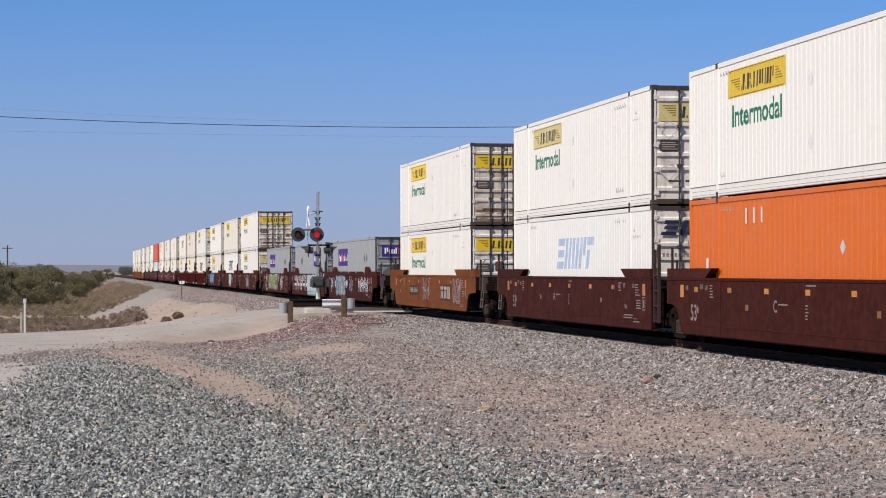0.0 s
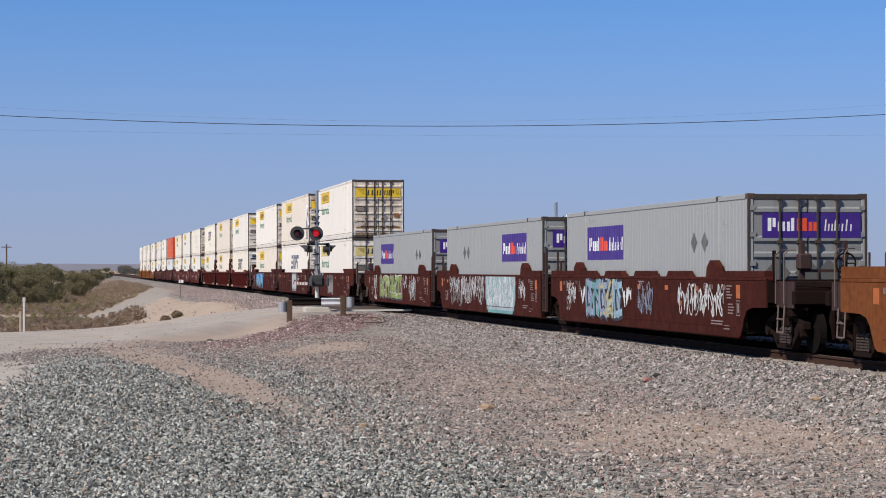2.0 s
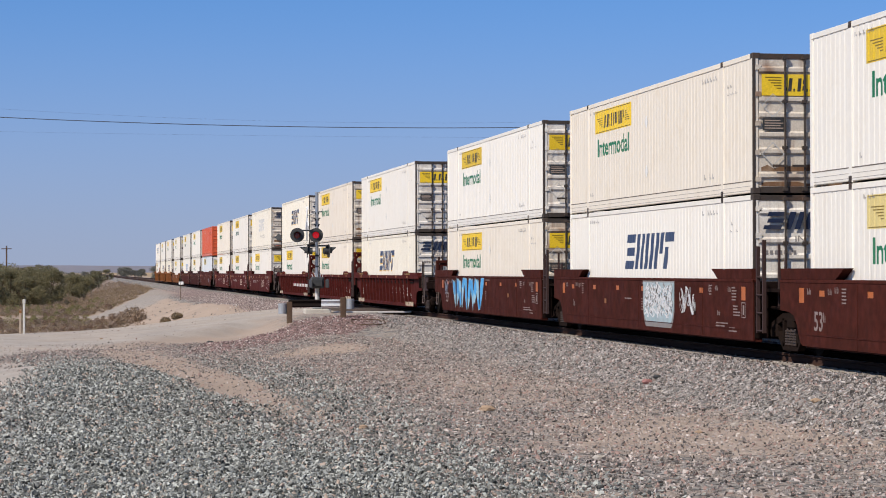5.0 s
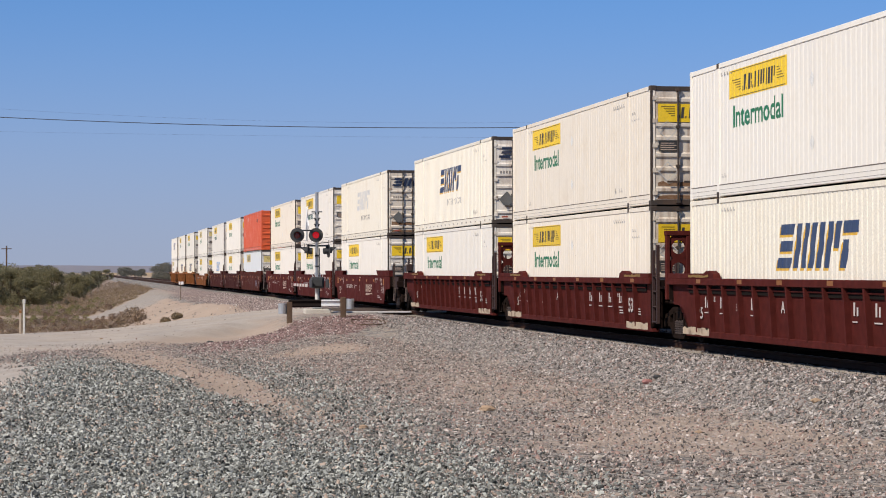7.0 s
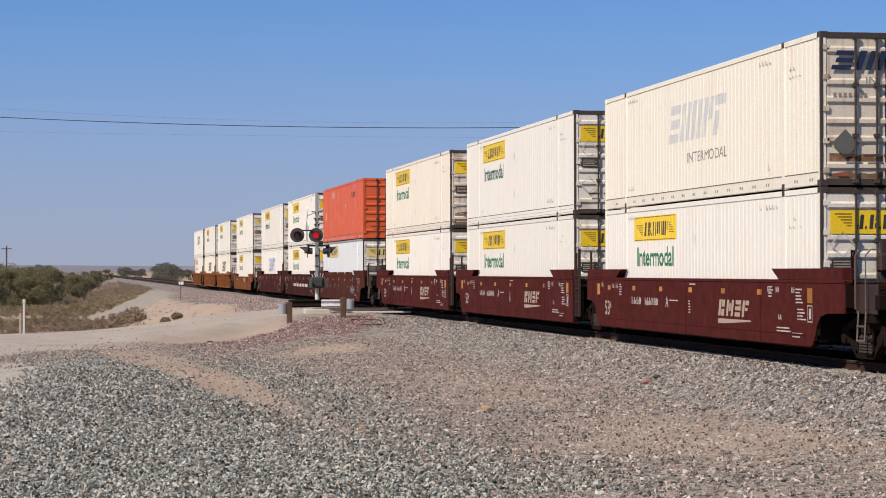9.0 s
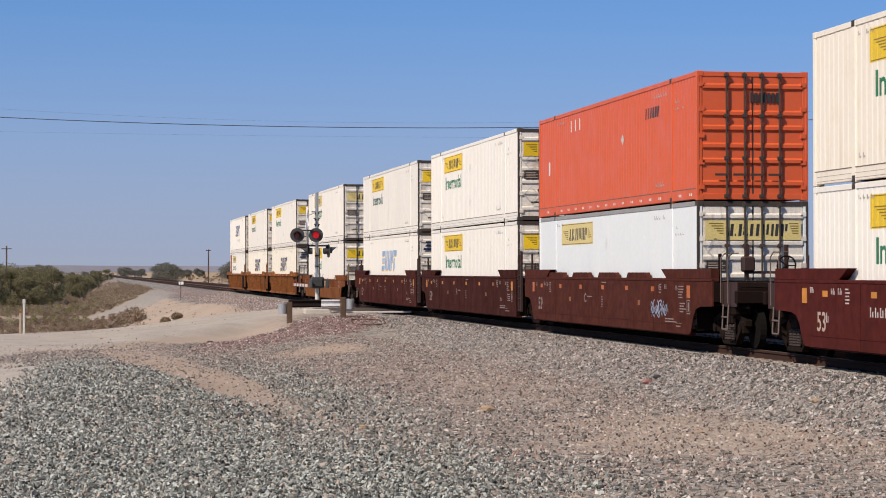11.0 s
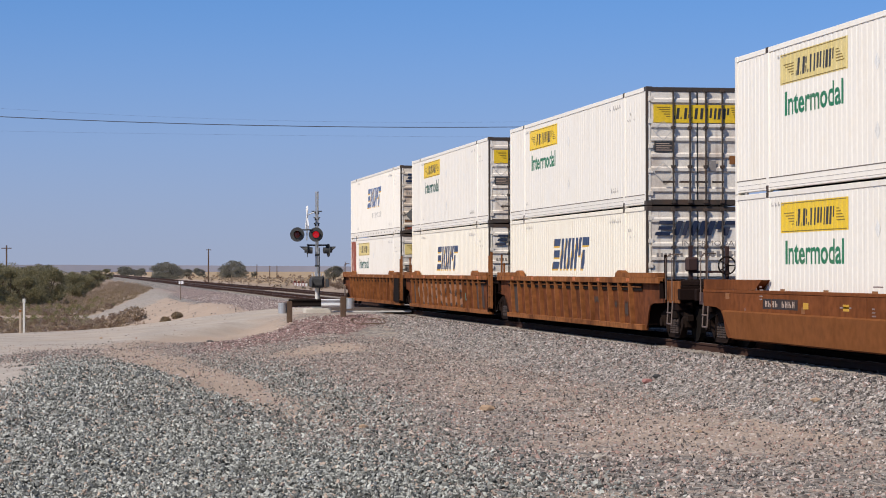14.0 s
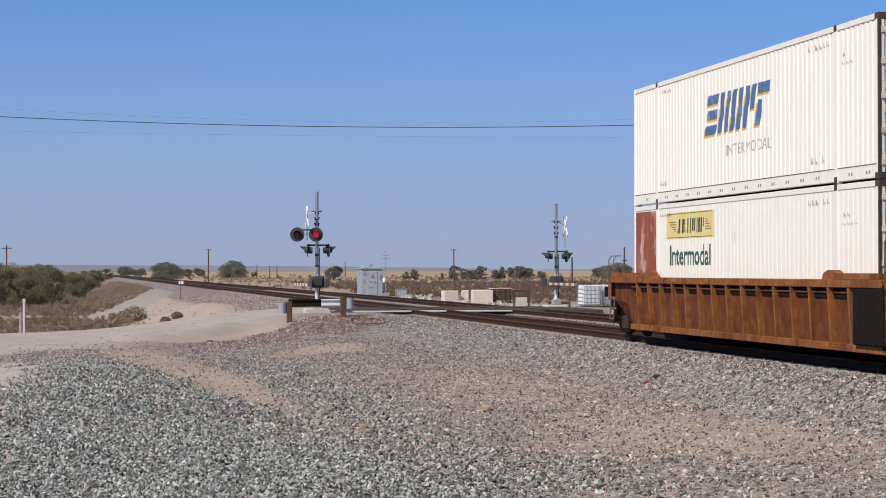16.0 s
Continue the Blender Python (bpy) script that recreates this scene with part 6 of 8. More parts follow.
CARS = {
    "brown": dict(paint="car_brown", seed=21, number=True, unit="C", label="oxide-brown smooth-sided double-stack well car"),
    "brown_pads": dict(paint="car_sienna", seed=36, number=True, unit="C", pads=True, graffiti=[("loops", 4.9, 1.4, 0.58, 0.98, (None, "spray_lilac", None), 52)], label="faded oxide-brown well car with guide pads along its top chord"),
    "brown_a": dict(paint="car_umber", seed=22, unit="A", number=True, label="dark oxide-brown smooth-sided double-stack well car"),
    "maroon": dict(paint="car_maroon", seed=23, number=True, unit="A", mark=True, label="maroon smooth-sided well car with pale railway mark"),
    "maroon_ribbed": dict(paint="car_maroon", seed=24, ribbed=True, cream=True, stand=2, unit="A", label="maroon well car with vertical side ribs"),
    "rust_boxed": dict(paint="car_rust", seed=34, ribbed=True, box=True, label="rusty orange-brown ribbed well car with a dark brake cabinet"),
    "tan_plates": dict(paint="car_tan", seed=35, plates=True, graffiti=[("loops", -1.1, 1.6, 0.5, 1.38, (None, "spray_blush", None), 21), ("loops", 5.4, 1.7, 0.5, 1.38, (None, "spray_blush", None), 22)], label="faded orange-brown well car with dark painted plates"),
    "rust_ribbed": dict(paint="car_rust", seed=25, ribbed=True, graffiti=[("patch", -7.6, 0.9, 0.34, 1.34, ("spray_worn", None, None), 53), ("patch", 3.1, 0.6, 0.8, 1.05, ("spray_worn", None, None), 54), ("patch", 6.2, 0.3, 0.5, 0.95, ("spray_worn", None, None), 55), ("patch", 5.2, 0.25, 0.7, 0.95, ("spray_worn", None, None), 56)], label="rusty orange-brown well car with vertical side ribs"),
    "rust_tagged": dict(paint="car_rust", seed=26, ribbed=True, graffiti=[("patch", 6.2, 1.3, 0.34, 1.34, ("spray_worn", None, None), 50), ("patch", -7.5, 1.1, 0.34, 1.30, ("spray_worn", None, None), 51), ("blocks", -5.9, 9.8, 0.38, 1.30, (None, None, "spray_worn", ("spray_dusk",), 9, 0.2), 3), ("blades", -6.9, 1.0, 0.6, 1.1, (None, None, None, ("spray_faint",), 0.3), 41), ("blades", -2.6, 0.8, 0.7, 1.2, (None, None, None, ("spray_sea",), 0.3), 42), ("blades", 3.3, 0.9, 0.6, 1.1, (None, None, None, ("spray_sea",), 0.3), 43)], label="rusty ribbed well car with weathered sprayed shapes"),
    "tan": dict(paint="car_tan", seed=27, chord=1.26, rails="mustard", folded=True, label="faded orange-brown smooth-sided well car"),
    "tag_green": dict(paint="car_brown", guide="horn", seed=28, number=True, graffiti=[("patch", -5.0, 6.9, 0.36, 1.40, ("spray_rose", None, None), 44), ("blocks", -4.6, 6.2, 0.40, 1.44, (None, "spray_white", "spray_black", ("spray_green", "spray_green", "spray_lime"), 7, 0.19), 4), ("loops", 2.0, 1.0, 0.9, 1.42, G_WHITE, 15), ("loops", 3.5, 1.7, 0.42, 1.42, G_WHITE, 5), ("loops", -6.6, 1.0, 0.6, 1.42, G_WHITE, 12), ("loops", -6.4, 0.8, 0.36, 0.56, G_WHITE, 17)], label="brown well car with green and white sprayed graffiti"),
    "tag_white": dict(paint="car_brown", guide="horn", number=True, seed=29, graffiti=[("loops", -6.4, 1.9, 0.85, 1.40, G_WHITE, 6), ("loops", -6.2, 2.2, 0.36, 0.9, (None, "spray_grey", None), 16), ("loops", -4.2, 4.2, 0.50, 1.46, G_WHITE, 26), ("field", 0.3, 4.7, 0.36, 1.46, ("spray_mist", "spray_sea", "spray_white"), 7), ("loops", 5.6, 0.9, 0.8, 1.3, G_WHITE, 27)], label="brown well car with white and pale blue graffiti"),
    "tag_pale": dict(paint="car_brown", guide="horn", pads=True, number=True, seed=30, graffiti=[("patch", -5.0, 3.5, 0.42, 1.44, ("spray_lilac", None, None), 46), ("blocks", -5.1, 3.7, 0.38, 1.46, (None, None, "spray_black", ("spray_lilac", "spray_sea", "spray_lilac", "spray_sand", "spray_pale"), 5, 0.17), 8), ("blades", -5.7, 0.7, 0.7, 1.25, (None, None, None, ("spray_white",), 0.3), 47), ("blades", -1.3, 0.9, 0.7, 1.3, (None, None, None, ("spray_white",), 0.4), 48), ("loops", -7.3, 1.0, 0.75, 1.40, G_WHITE, 28), ("loops", 0.2, 1.3, 0.6, 1.36, (None, "spray_lilac", None), 9), ("loops", 3.6, 3.4, 0.65, 1.34, G_WHITE, 10)], label="brown well car with blue and white graffiti"),
    "tag_blue": dict(paint="car_brown", seed=31, number=True, stand=1, graffiti=[("blades", -5.9, 5.6, 0.36, 1.46, (None, None, "spray_pale", ("spray_sky", "spray_ice", "spray_sky"), 0.52), 11), ("loops", -7.5, 0.6, 0.85, 1.42, (None, "spray_lilac", None), 49)], label="brown well car with bright blue graffiti"),
    "tag_patch": dict(paint="car_brown", seed=32, graffiti=[("patch", -0.6, 2.3, 0.34, 1.42, ("spray_grey", None, None), 13), ("loops", -0.6, 2.2, 0.92, 1.42, (None, "spray_worn", None), 57), ("loops", -1.1, 0.5, 0.9, 1.4, (None, "spray_grey", None), 58)], number=True, label="brown well car with a grey painted-over patch"),
    "tag_mid": dict(paint="car_brown", seed=33, graffiti=[("field", 0.3, 2.6, 0.45, 1.40, ("spray_mist", "spray_grey", "spray_white"), 14), ("loops", 3.4, 1.2, 0.7, 1.3, G_WHITE, 18)], label="brown well car with white graffiti"),
}
# distance of each unit's far end behind the last unit's far end, car, upper and lower container, ends that carry a coupler
TRAIN = [
    (0.0, "rust_boxed", "slant_sub", "yel_red", "f"), (19.21, "rust_tagged", "yel2", "slant_gold", ""), (38.89, "rust_ribbed", "yel", "slant_gold", "n"),
    (62.05, "tan", "yel_faded", "yel", "fn"),
    (85.63, "brown", "yel2", "slant_bright", "f"), (104.95, "brown_a", "yel", "yel", ""), (124.17, "brown_pads", "red", "yel_cool", "n"),
    (147.83, "maroon", "yel_cream", "yel", "f"), (167.32, "maroon", "yel2", "yel", ""), (186.92, "maroon", "slant_ghost", "yel", "n"),
    (210.5, "maroon_ribbed", "slant_cream", "yel", "f"), (229.93, "maroon_ribbed", "yel_cream", "yel_cream", ""), (249.39, "maroon_ribbed", "yel", "slant_gold", "n"),
    (272.96, "tag_blue", "yel", "yel_cream", "f"), (292.52, "tag_mid", "yel_cream", "slant", ""), (312.08, "tag_patch", "yel_worn", "yel_faded", "n"),
    (335.66, "tag_green", None, "single", "f"), (355.08, "tag_white", None, "single_rev", ""), (374.39, "tag_pale", None, "single", "n"),
    (398.07, "tan_plates", "yel_worn", "yel", "fn"),
    (421.53, "brown_a", "yel_faded", "slant_pale", "f"), (440.83, "brown", "yel", "orange", ""),
]
FLOOR = 0.335         # underside of the lower container above the rails
STACK = 2.908         # from one container's underside to the next
# seconds, and the distance of the last unit's far end from the camera along the track
RUN = [(0.0, 487.07), (1.5, 446.2), (3.5, 391.45), (7.0, 295.5), (9.0, 240.75), (12.5, 145.12), (14.5, 91.45), (16.0, 50.94)]
made_boxes, made_cars, moving = {}, {}, []


def one_container(key):
    if key in made_boxes:
        return copy_thing(made_boxes[key], Matrix())
    made_boxes[key] = container(STYLES[key])
    return made_boxes[key]


def one_car(key, ends):
    k = (key, ends)
    if k in made_cars:
        return copy_thing(made_cars[k], Matrix())
    made_cars[k] = well_car(dict(CARS[key], far_end="f" in ends, near_end="n" in ends))
    return made_cars[k]


def motions():
    for thing, d, z in moving:
        walk(thing, [(t, pose(TRACK_A, s - d - CL / 2, z)) for t, s in RUN])


for d, car, upper, lower, ends in TRAIN:
    moving.append((one_car(car, ends), d, 0.0))
    moving.append((one_container(lower), d, FLOOR))
    if upper:
        moving.append((one_container(upper), d, FLOOR + STACK))


# ---- the crossing ----
def slab_crossing():
    rows = []
    for x0, x1 in ((11.2, 14.24), (14.42, 15.72), (15.90, 18.57), (18.75, 20.05), (20.23, 22.6)):
        rows.append((x0, x1))
    thing = new("crossing_surface")
    for x0, x1 in rows:
        n = 4
        for i in range(n):
            y0 = 88.7 + i * 2.38
            boxes("panel", "crossing_dark", thing, [(x0, x1, y0 + 0.01, y0 + 2.36, -0.28, -0.03)], bevel=0.015)
    boxes("edge_beam", "edge_pale", thing, [(10.9, 14.2, 88.45, 88.68, -0.085, -0.02)], bevel=0.01)
    boxes("edge_beam", "edge_pale", thing, [(14.45, 15.7, 88.45, 88.68, -0.085, -0.02)], bevel=0.01)
    boxes("edge_beam", "edge_pale", thing, [(15.93, 18.55, 88.45, 88.68, -0.085, -0.02)], bevel=0.01)
    # Dark board stands in for the shaded hollow below the edge beam.
    boxes("toe_board", "timber", thing, [(11.0, 13.4, 88.30, 88.44, -0.55, -0.13)], bevel=0.01)
    return tagged(thing, "dark crossing panels between the rails with a pale edge beam", "road", kind="structure")


M["edge_pale"] = material("pale_edge_beam", (0.56, 0.545, 0.52), 0.7, stain_amount=0.2, bump=0.1)
M["crossing_dark"] = material("worn_dark_crossing_panel", (0.075, 0.057, 0.048), 0.85, stain_amount=0.5, dirt=(0.15, 0.12, 0.10))
slab_crossing()


def disc(bm, c, axis, r, depth, n=24):
    a = Vector(c)
    tube(bm, a, a + Vector(axis).normalized() * depth, r, n=n)


def lamp_head(thing, c, facing, r=0.30, lit=True):
    """A flasher: dark round backing, hood and lens, facing along a level direction."""
    f = Vector(facing).normalized()
    side = Vector((-f.y, f.x, 0))
    bm = bmesh.new()
    disc(bm, Vector(c) - f * 0.02, f, r, 0.02)
    head = part("lamp_backing", bm, "signal_black", thing, "round matt black backing")
    bm = bmesh.new()
    disc(bm, Vector(c) - f * 0.22, f, 0.13, 0.22, 16)
    part("lamp_housing", bm, "signal_black", head)
    bm = bmesh.new()
    n = 14
    prev = None
    for i in range(n + 1):                                 # hood over the upper three quarters
        t = radians(-35 + 250 * i / n)
        d = side * math.cos(t) * 0.165 + Vector((0, 0, math.sin(t) * 0.165))
        reach = 0.32 * (0.35 + 0.65 * max(0, math.sin(t)))
        v = (bm.verts.new(Vector(c) + d), bm.verts.new(Vector(c) + d + f * reach))
        w2 = (bm.verts.new(Vector(c) + d * 0.94), bm.verts.new(Vector(c) + d * 0.94 + f * reach))
        if prev:
            bm.faces.new((prev[0], prev[1], v[1], v[0]))
            bm.faces.new((prev[2], w2[0], w2[1], prev[3]))
            bm.faces.new((prev[1], prev[3], w2[1], v[1]))
        prev = (*v, *w2)
    part("hood", bm, "signal_black", head)
    bm = bmesh.new()
    bmesh.ops.create_uvsphere(bm, u_segments=16, v_segments=8, radius=0.14)
    q = f.to_track_quat("Z", "Y").to_matrix().to_4x4()
    bmesh.ops.transform(bm, matrix=Matrix.Translation(Vector(c) + f * 0.005) @ q @ Matrix.Diagonal((1, 1, 0.25, 1)), verts=bm.verts)
    part("lens", bm, "red_lens" if lit else "red_dark", head, "red lens", smooth=True)


M["signal_black"] = material("matt_black_signal_paint", (0.035, 0.036, 0.038), 0.7, stain_amount=0.3, dirt=(0.10, 0.10, 0.095))
M["red_dark"] = material("unlit_red_lens", (0.13, 0.014, 0.016), 0.2, bump=0)
M["gate_white"] = material("white_gate_paint", (0.55, 0.54, 0.51), 0.5)
M["gate_red"] = material("faded_red_gate_paint", (0.24, 0.12, 0.10), 0.6)


def crossing_signal(x, y, z, s, height, lit_front):
    """A mast with flashers, crossing boards, gate machine and a lowered gate. s: +1 gate reaches towards +y and boards face -x."""
    thing = new("crossing_signal")
    bm = bmesh.new()
    box(bm, x - 0.55, x + 0.55, y - 0.45, y + 0.45, z - 0.3, z + 0.16, bevel=0.04)
    part("footing", bm, "concrete", thing, "pale concrete footing")
    bm = bmesh.new()
    box(bm, x - 0.2, x + 0.2, y - 0.2, y + 0.2, z + 0.16, z + 0.42, bevel=0.04)
    tube(bm, (x, y, z + 0.4), (x, y, z + 0.55), 0.16, 0.08, n=12)
    part("mast_base", bm, "galv", thing)
    bm = bmesh.new()
    tube(bm, (x, y, z + 0.4), (x, y, z + height), 0.07, n=12)
    part("mast", bm, "alu", thing, "aluminium mast", smooth=False)
    bm = bmesh.new()
    tube(bm, (x, y, z + 0.5), (x, y, z + 1.04), 0.082, n=12)
    part("mast_sleeve", bm, "gate_white", thing, "white painted foot of the mast")
    bm = bmesh.new()
    tube(bm, (x + 0.10, y - 0.03, z + 0.5), (x + 0.10, y - 0.03, z + height - 2.3), 0.022, n=6)
    part("conduit", bm, "signal_black", thing, "dark cable conduit")
    for zz in (1.9, 2.35, height - 1.55):
        bm = bmesh.new()
        tube(bm, (x, y, z + zz), (x, y, z + zz + 0.07), 0.088, n=12)
        part("clamp", bm, "signal_black", thing)
    bm = bmesh.new()
    tube(bm, (x, y, z + height), (x, y, z + height + 0.04), 0.085, n=12)
    part("mast_cap", bm, "galv", thing)
    bm = bmesh.new()
    for zz, w in ((height - 0.78, 0.22), (height - 1.05, 0.14), (height - 1.3, 0.12)):
        tube(bm, (x - w, y, z + zz), (x + w, y, z + zz), 0.025, n=6)
        tube(bm, (x - 0.09, y, z + zz - 0.05), (x + 0.09, y, z + zz - 0.05), 0.06, n=8)
    part("bracket", bm, "signal_black", thing)
    # crossing boards, seen nearly edge on
    bx = x - s * 0.42
    for a in (-1, 1):
        bm = bmesh.new()
        box(bm, -0.012, 0.012, -0.6, 0.6, -0.1, 0.1)
        bmesh.ops.transform(bm, matrix=Matrix.Translation((bx + a * 0.013, y - 0.05, z + height - 1.05)) @ pose(0, 0, 0, a * 45, 0, 0), verts=bm.verts)
        part("crossing_board", bm, "logo_white", thing, "white crossing board")
    bm = bmesh.new()
    tube(bm, (x, y, z + height - 0.78), (bx, y, z + height - 0.95), 0.025, n=6)
    tube(bm, (bx, y, z + height - 2.0), (bx, y, z + height - 0.9), 0.025, n=6)
    part("board_arm", bm, "galv", thing)
    # flashers along the side road (towards the camera) and along the crossing road
    up, low = z + height - 1.76, z + height - 2.42
    arm = bmesh.new()
    if lit_front:
        tube(arm, (x - 0.95, y - 0.12, up + 0.2), (x + 0.05, y - 0.12, up + 0.2), 0.03, n=8)
        for dx in (-0.86, -0.08):
            tube(arm, (x + dx, y - 0.12, up + 0.22), (x + dx, y - 0.12, up), 0.03, n=8)
            lamp_head(thing, (x + dx, y - 0.34, up), (-0.12, -1, 0), lit=dx > -0.5)
    tube(arm, (x - 0.42, y, low + 0.22), (x + 0.5, y, low + 0.22), 0.035, n=8)
    for dx in (-0.34, 0.40):
        tube(arm, (x + dx, y, low + 0.24), (x + dx, y, low + 0.05), 0.03, n=8)
        f = (-1, 0.15, 0) if dx < 0 else (1, 0.15, 0)
        lamp_head(thing, (x + dx + (0.08 if dx > 0 else -0.08), y - 0.12, low), f, r=0.28, lit=False)
    part("lamp_arm", arm, "signal_black", thing)
    # gate machine
    bm = bmesh.new()
    box(bm, x - 0.26, x + 0.26, y - 0.42, y + 0.18, z + 1.02, z + 1.5, bevel=0.05)
    box(bm, x - 0.18, x + 0.18, y - 0.47, y - 0.42, z + 1.1, z + 1.42, bevel=0.02)
    part("gate_machine", bm, "signal_black", thing, "dark gate machine box")
    bm = bmesh.new()
    for sx in (-0.34, 0.34):
        box(bm, x + sx - 0.03, x + sx + 0.03, y - s * 0.9 - 0.3, y - s * 0.9 + 0.9 * 0.6, z + 1.05, z + 1.4, bevel=0.03)
    part("counterweight", bm, "signal_black", thing)
    g0 = y + s * 0.3
    for i in range(10):
        key = "gate_red" if i % 2 else "gate_white"
        ya, yb = sorted((g0 + s * i * 0.55, g0 + s * (i + 1) * 0.55))
        boxes("gate_arm", key, thing, [(x - 0.40, x - 0.36, ya, yb, z + 1.08, z + 1.20)], label="red and white striped gate arm")
    for i in (3, 6, 9):
        bm = bmesh.new()
        yy = g0 + s * i * 0.55
        tube(bm, (x - 0.38, yy, z + 1.20), (x - 0.38, yy, z + 1.29), 0.032, n=8)
        part("gate_lamp", bm, "red_dark", thing)
    bm = bmesh.new()
    for k in range(5):
        tube(bm, (x - 0.2 + 0.1 * k, y - 0.3, z + 1.5), (x - 0.25 + 0.12 * k, y - 0.25, z + 1.62 + 0.03 * (k % 2)), 0.018, n=5)
    part("cable_end", bm, "alu", thing)
    return tagged(thing, "aluminium crossing signal with red flashers and lowered striped gate", "crossing signal", group="crossing signals")


crossing_signal(10.15, 88.2, -0.06, 1, 5.0, True)
crossing_signal(22.35, 96.6, -0.10, -1, 4.85, False)


M["galv_bright"] = material("bright_galvanised_steel", (0.66, 0.67, 0.68), 0.45, 0.3, stain_amount=0.15)


def guard_rail():
    thing = new("guard_rail")
    for x, y in ((8.22, 80.6), (10.46, 82.0)):
        z = float(ground_z(np.array(x), np.array(y)))
        bm = bmesh.new()
        box(bm, x - 0.1, x + 0.1, y - 0.1, y + 0.1, z - 0.3, z + 0.80, bevel=0.02)
        part("post", bm, "timber", thing, "dark weathered timber post")
        s = -1 if x < 9 else 1
        bm = bmesh.new()
        tube(bm, (x + s * 0.27, y - 0.02, z + 0.34), (x + s * 0.27, y - 0.02, z + 0.74), 0.16, n=16)
        part("rounded_end", bm, "galv", thing, "galvanised rounded rail end")
    z1 = z + 0.56
    for xa, xb, mat, label in ((8.34, 9.62, "dark_steel", "dark steel beam"), (9.62, 10.36, "galv_bright", "galvanised steel beam")):
        bm = bmesh.new()
        yb = 82.16
        prism_x(bm, [(yb, z1 - 0.15), (yb - 0.05, z1 - 0.10), (yb, z1 - 0.02), (yb, z1 + 0.02), (yb - 0.05, z1 + 0.10), (yb, z1 + 0.15), (yb + 0.015, z1 + 0.15), (yb + 0.015, z1 - 0.15)], xa, xb)
        bmesh.ops.recalc_face_normals(bm, faces=bm.faces[:])
        part("beam", bm, mat, thing, label)
    return tagged(thing, "galvanised guard rails on timber posts round the signal", "guard rail")


guard_rail()
GZF = lambda x, y: float(ground_z(np.array(float(x)), np.array(float(y))))


def signal_hut():
    thing = new("signal_hut")
    x0, x1, y0, y1 = 23.98, 25.80, 176.0, 178.6
    z = GZF(24.6, 176)
    # Dark solid footing stands in for the shaded gap under the hut.
    boxes("footing", "timber", thing, [(x0 + 0.1, x1 - 0.1, y0 + 0.1, y1 - 0.1, z - 0.3, z + 0.14)], bevel=0.02)
    body = boxes("body", "hut_silver", thing, [(x0, x1, y0, y1, z + 0.14, z + 2.42)], bevel=0.02)
    boxes("roof", "hut_silver", thing, [(x0 - 0.08, x1 + 0.08, y0 - 0.1, y1 + 0.1, z + 2.40, z + 2.50), (x0 + 0.25, x1 - 0.25, y0 + 0.3, y1 - 0.3, z + 2.50, z + 2.6)], bevel=0.02)
    bm = bmesh.new()
    tube(bm, ((x0 + x1) / 2, y0 + 0.8, z + 2.6), ((x0 + x1) / 2, y0 + 0.8, z + 2.72), 0.1, n=10)
    tube(bm, ((x0 + x1) / 2, y0 + 0.8, z + 2.72), ((x0 + x1) / 2, y0 + 0.8, z + 2.78), 0.2, n=12)
    part("vent", bm, "galv", thing)
    boxes("door", "hut_silver", thing, [(x0 + 0.5, x1 - 0.45, y0 - 0.03, y0, z + 0.25, z + 2.2)], bevel=0.01)
    rr = random.Random(4)
    for cx, cz, w2, h2 in ((x0 + 1.0, z + 1.72, 0.42, 0.2), (x0 + 1.02, z + 1.9, 0.22, 0.16), (x0 + 0.78, z + 1.3, 0.2, 0.14), (x0 + 1.15, z + 1.28, 0.26, 0.18), (x0 + 0.9, z + 0.85, 0.5, 0.1), (x1 - 0.16, z + 1.7, 0.16, 0.7)):
        bm = bmesh.new()
        pts = [(cx + w2 * rr.uniform(0.38, 0.56) * math.cos(t), cz + h2 * rr.uniform(0.38, 0.6) * math.sin(t)) for t in (2 * math.pi * i / 9 for i in range(9))]
        f = bm.faces.new([bm.verts.new((px, y0 - 0.034, pz)) for px, pz in pts])
        f.normal_update()
        if f.normal.y > 0:
            f.normal_flip()
        part("smudge", bm, "hut_smudge", thing, "dark smudge of paint")
    bm = bmesh.new()
    tube(bm, (x1 + 0.25, y0, z), (x1 + 0.25, y0, z + 3.95), 0.03, n=6)
    for zz, w in ((3.3, 0.35), (3.55, 0.25)):
        tube(bm, (x1 + 0.25 - w, y0, z + zz), (x1 + 0.25 + w, y0, z + zz), 0.018, n=5)
    part("radio_mast", bm, "galv", thing, "thin radio mast")
    return tagged(thing, "silver sheet-metal signal hut with vent over a dark painted gap", "hut")


M["hut_smudge"] = material("grey_green_paint_smudge", (0.17, 0.20, 0.20), 0.7, stain=3, stain_amount=0.8, bump=0, dirt=(0.34, 0.36, 0.37))
M["hut_silver"] = material("silver_hut_paint", (0.47, 0.49, 0.52), 0.5, 0.4, stain=2.2, stain_amount=0.75, streak=0.6, dirt=(0.20, 0.19, 0.19))
signal_hut()


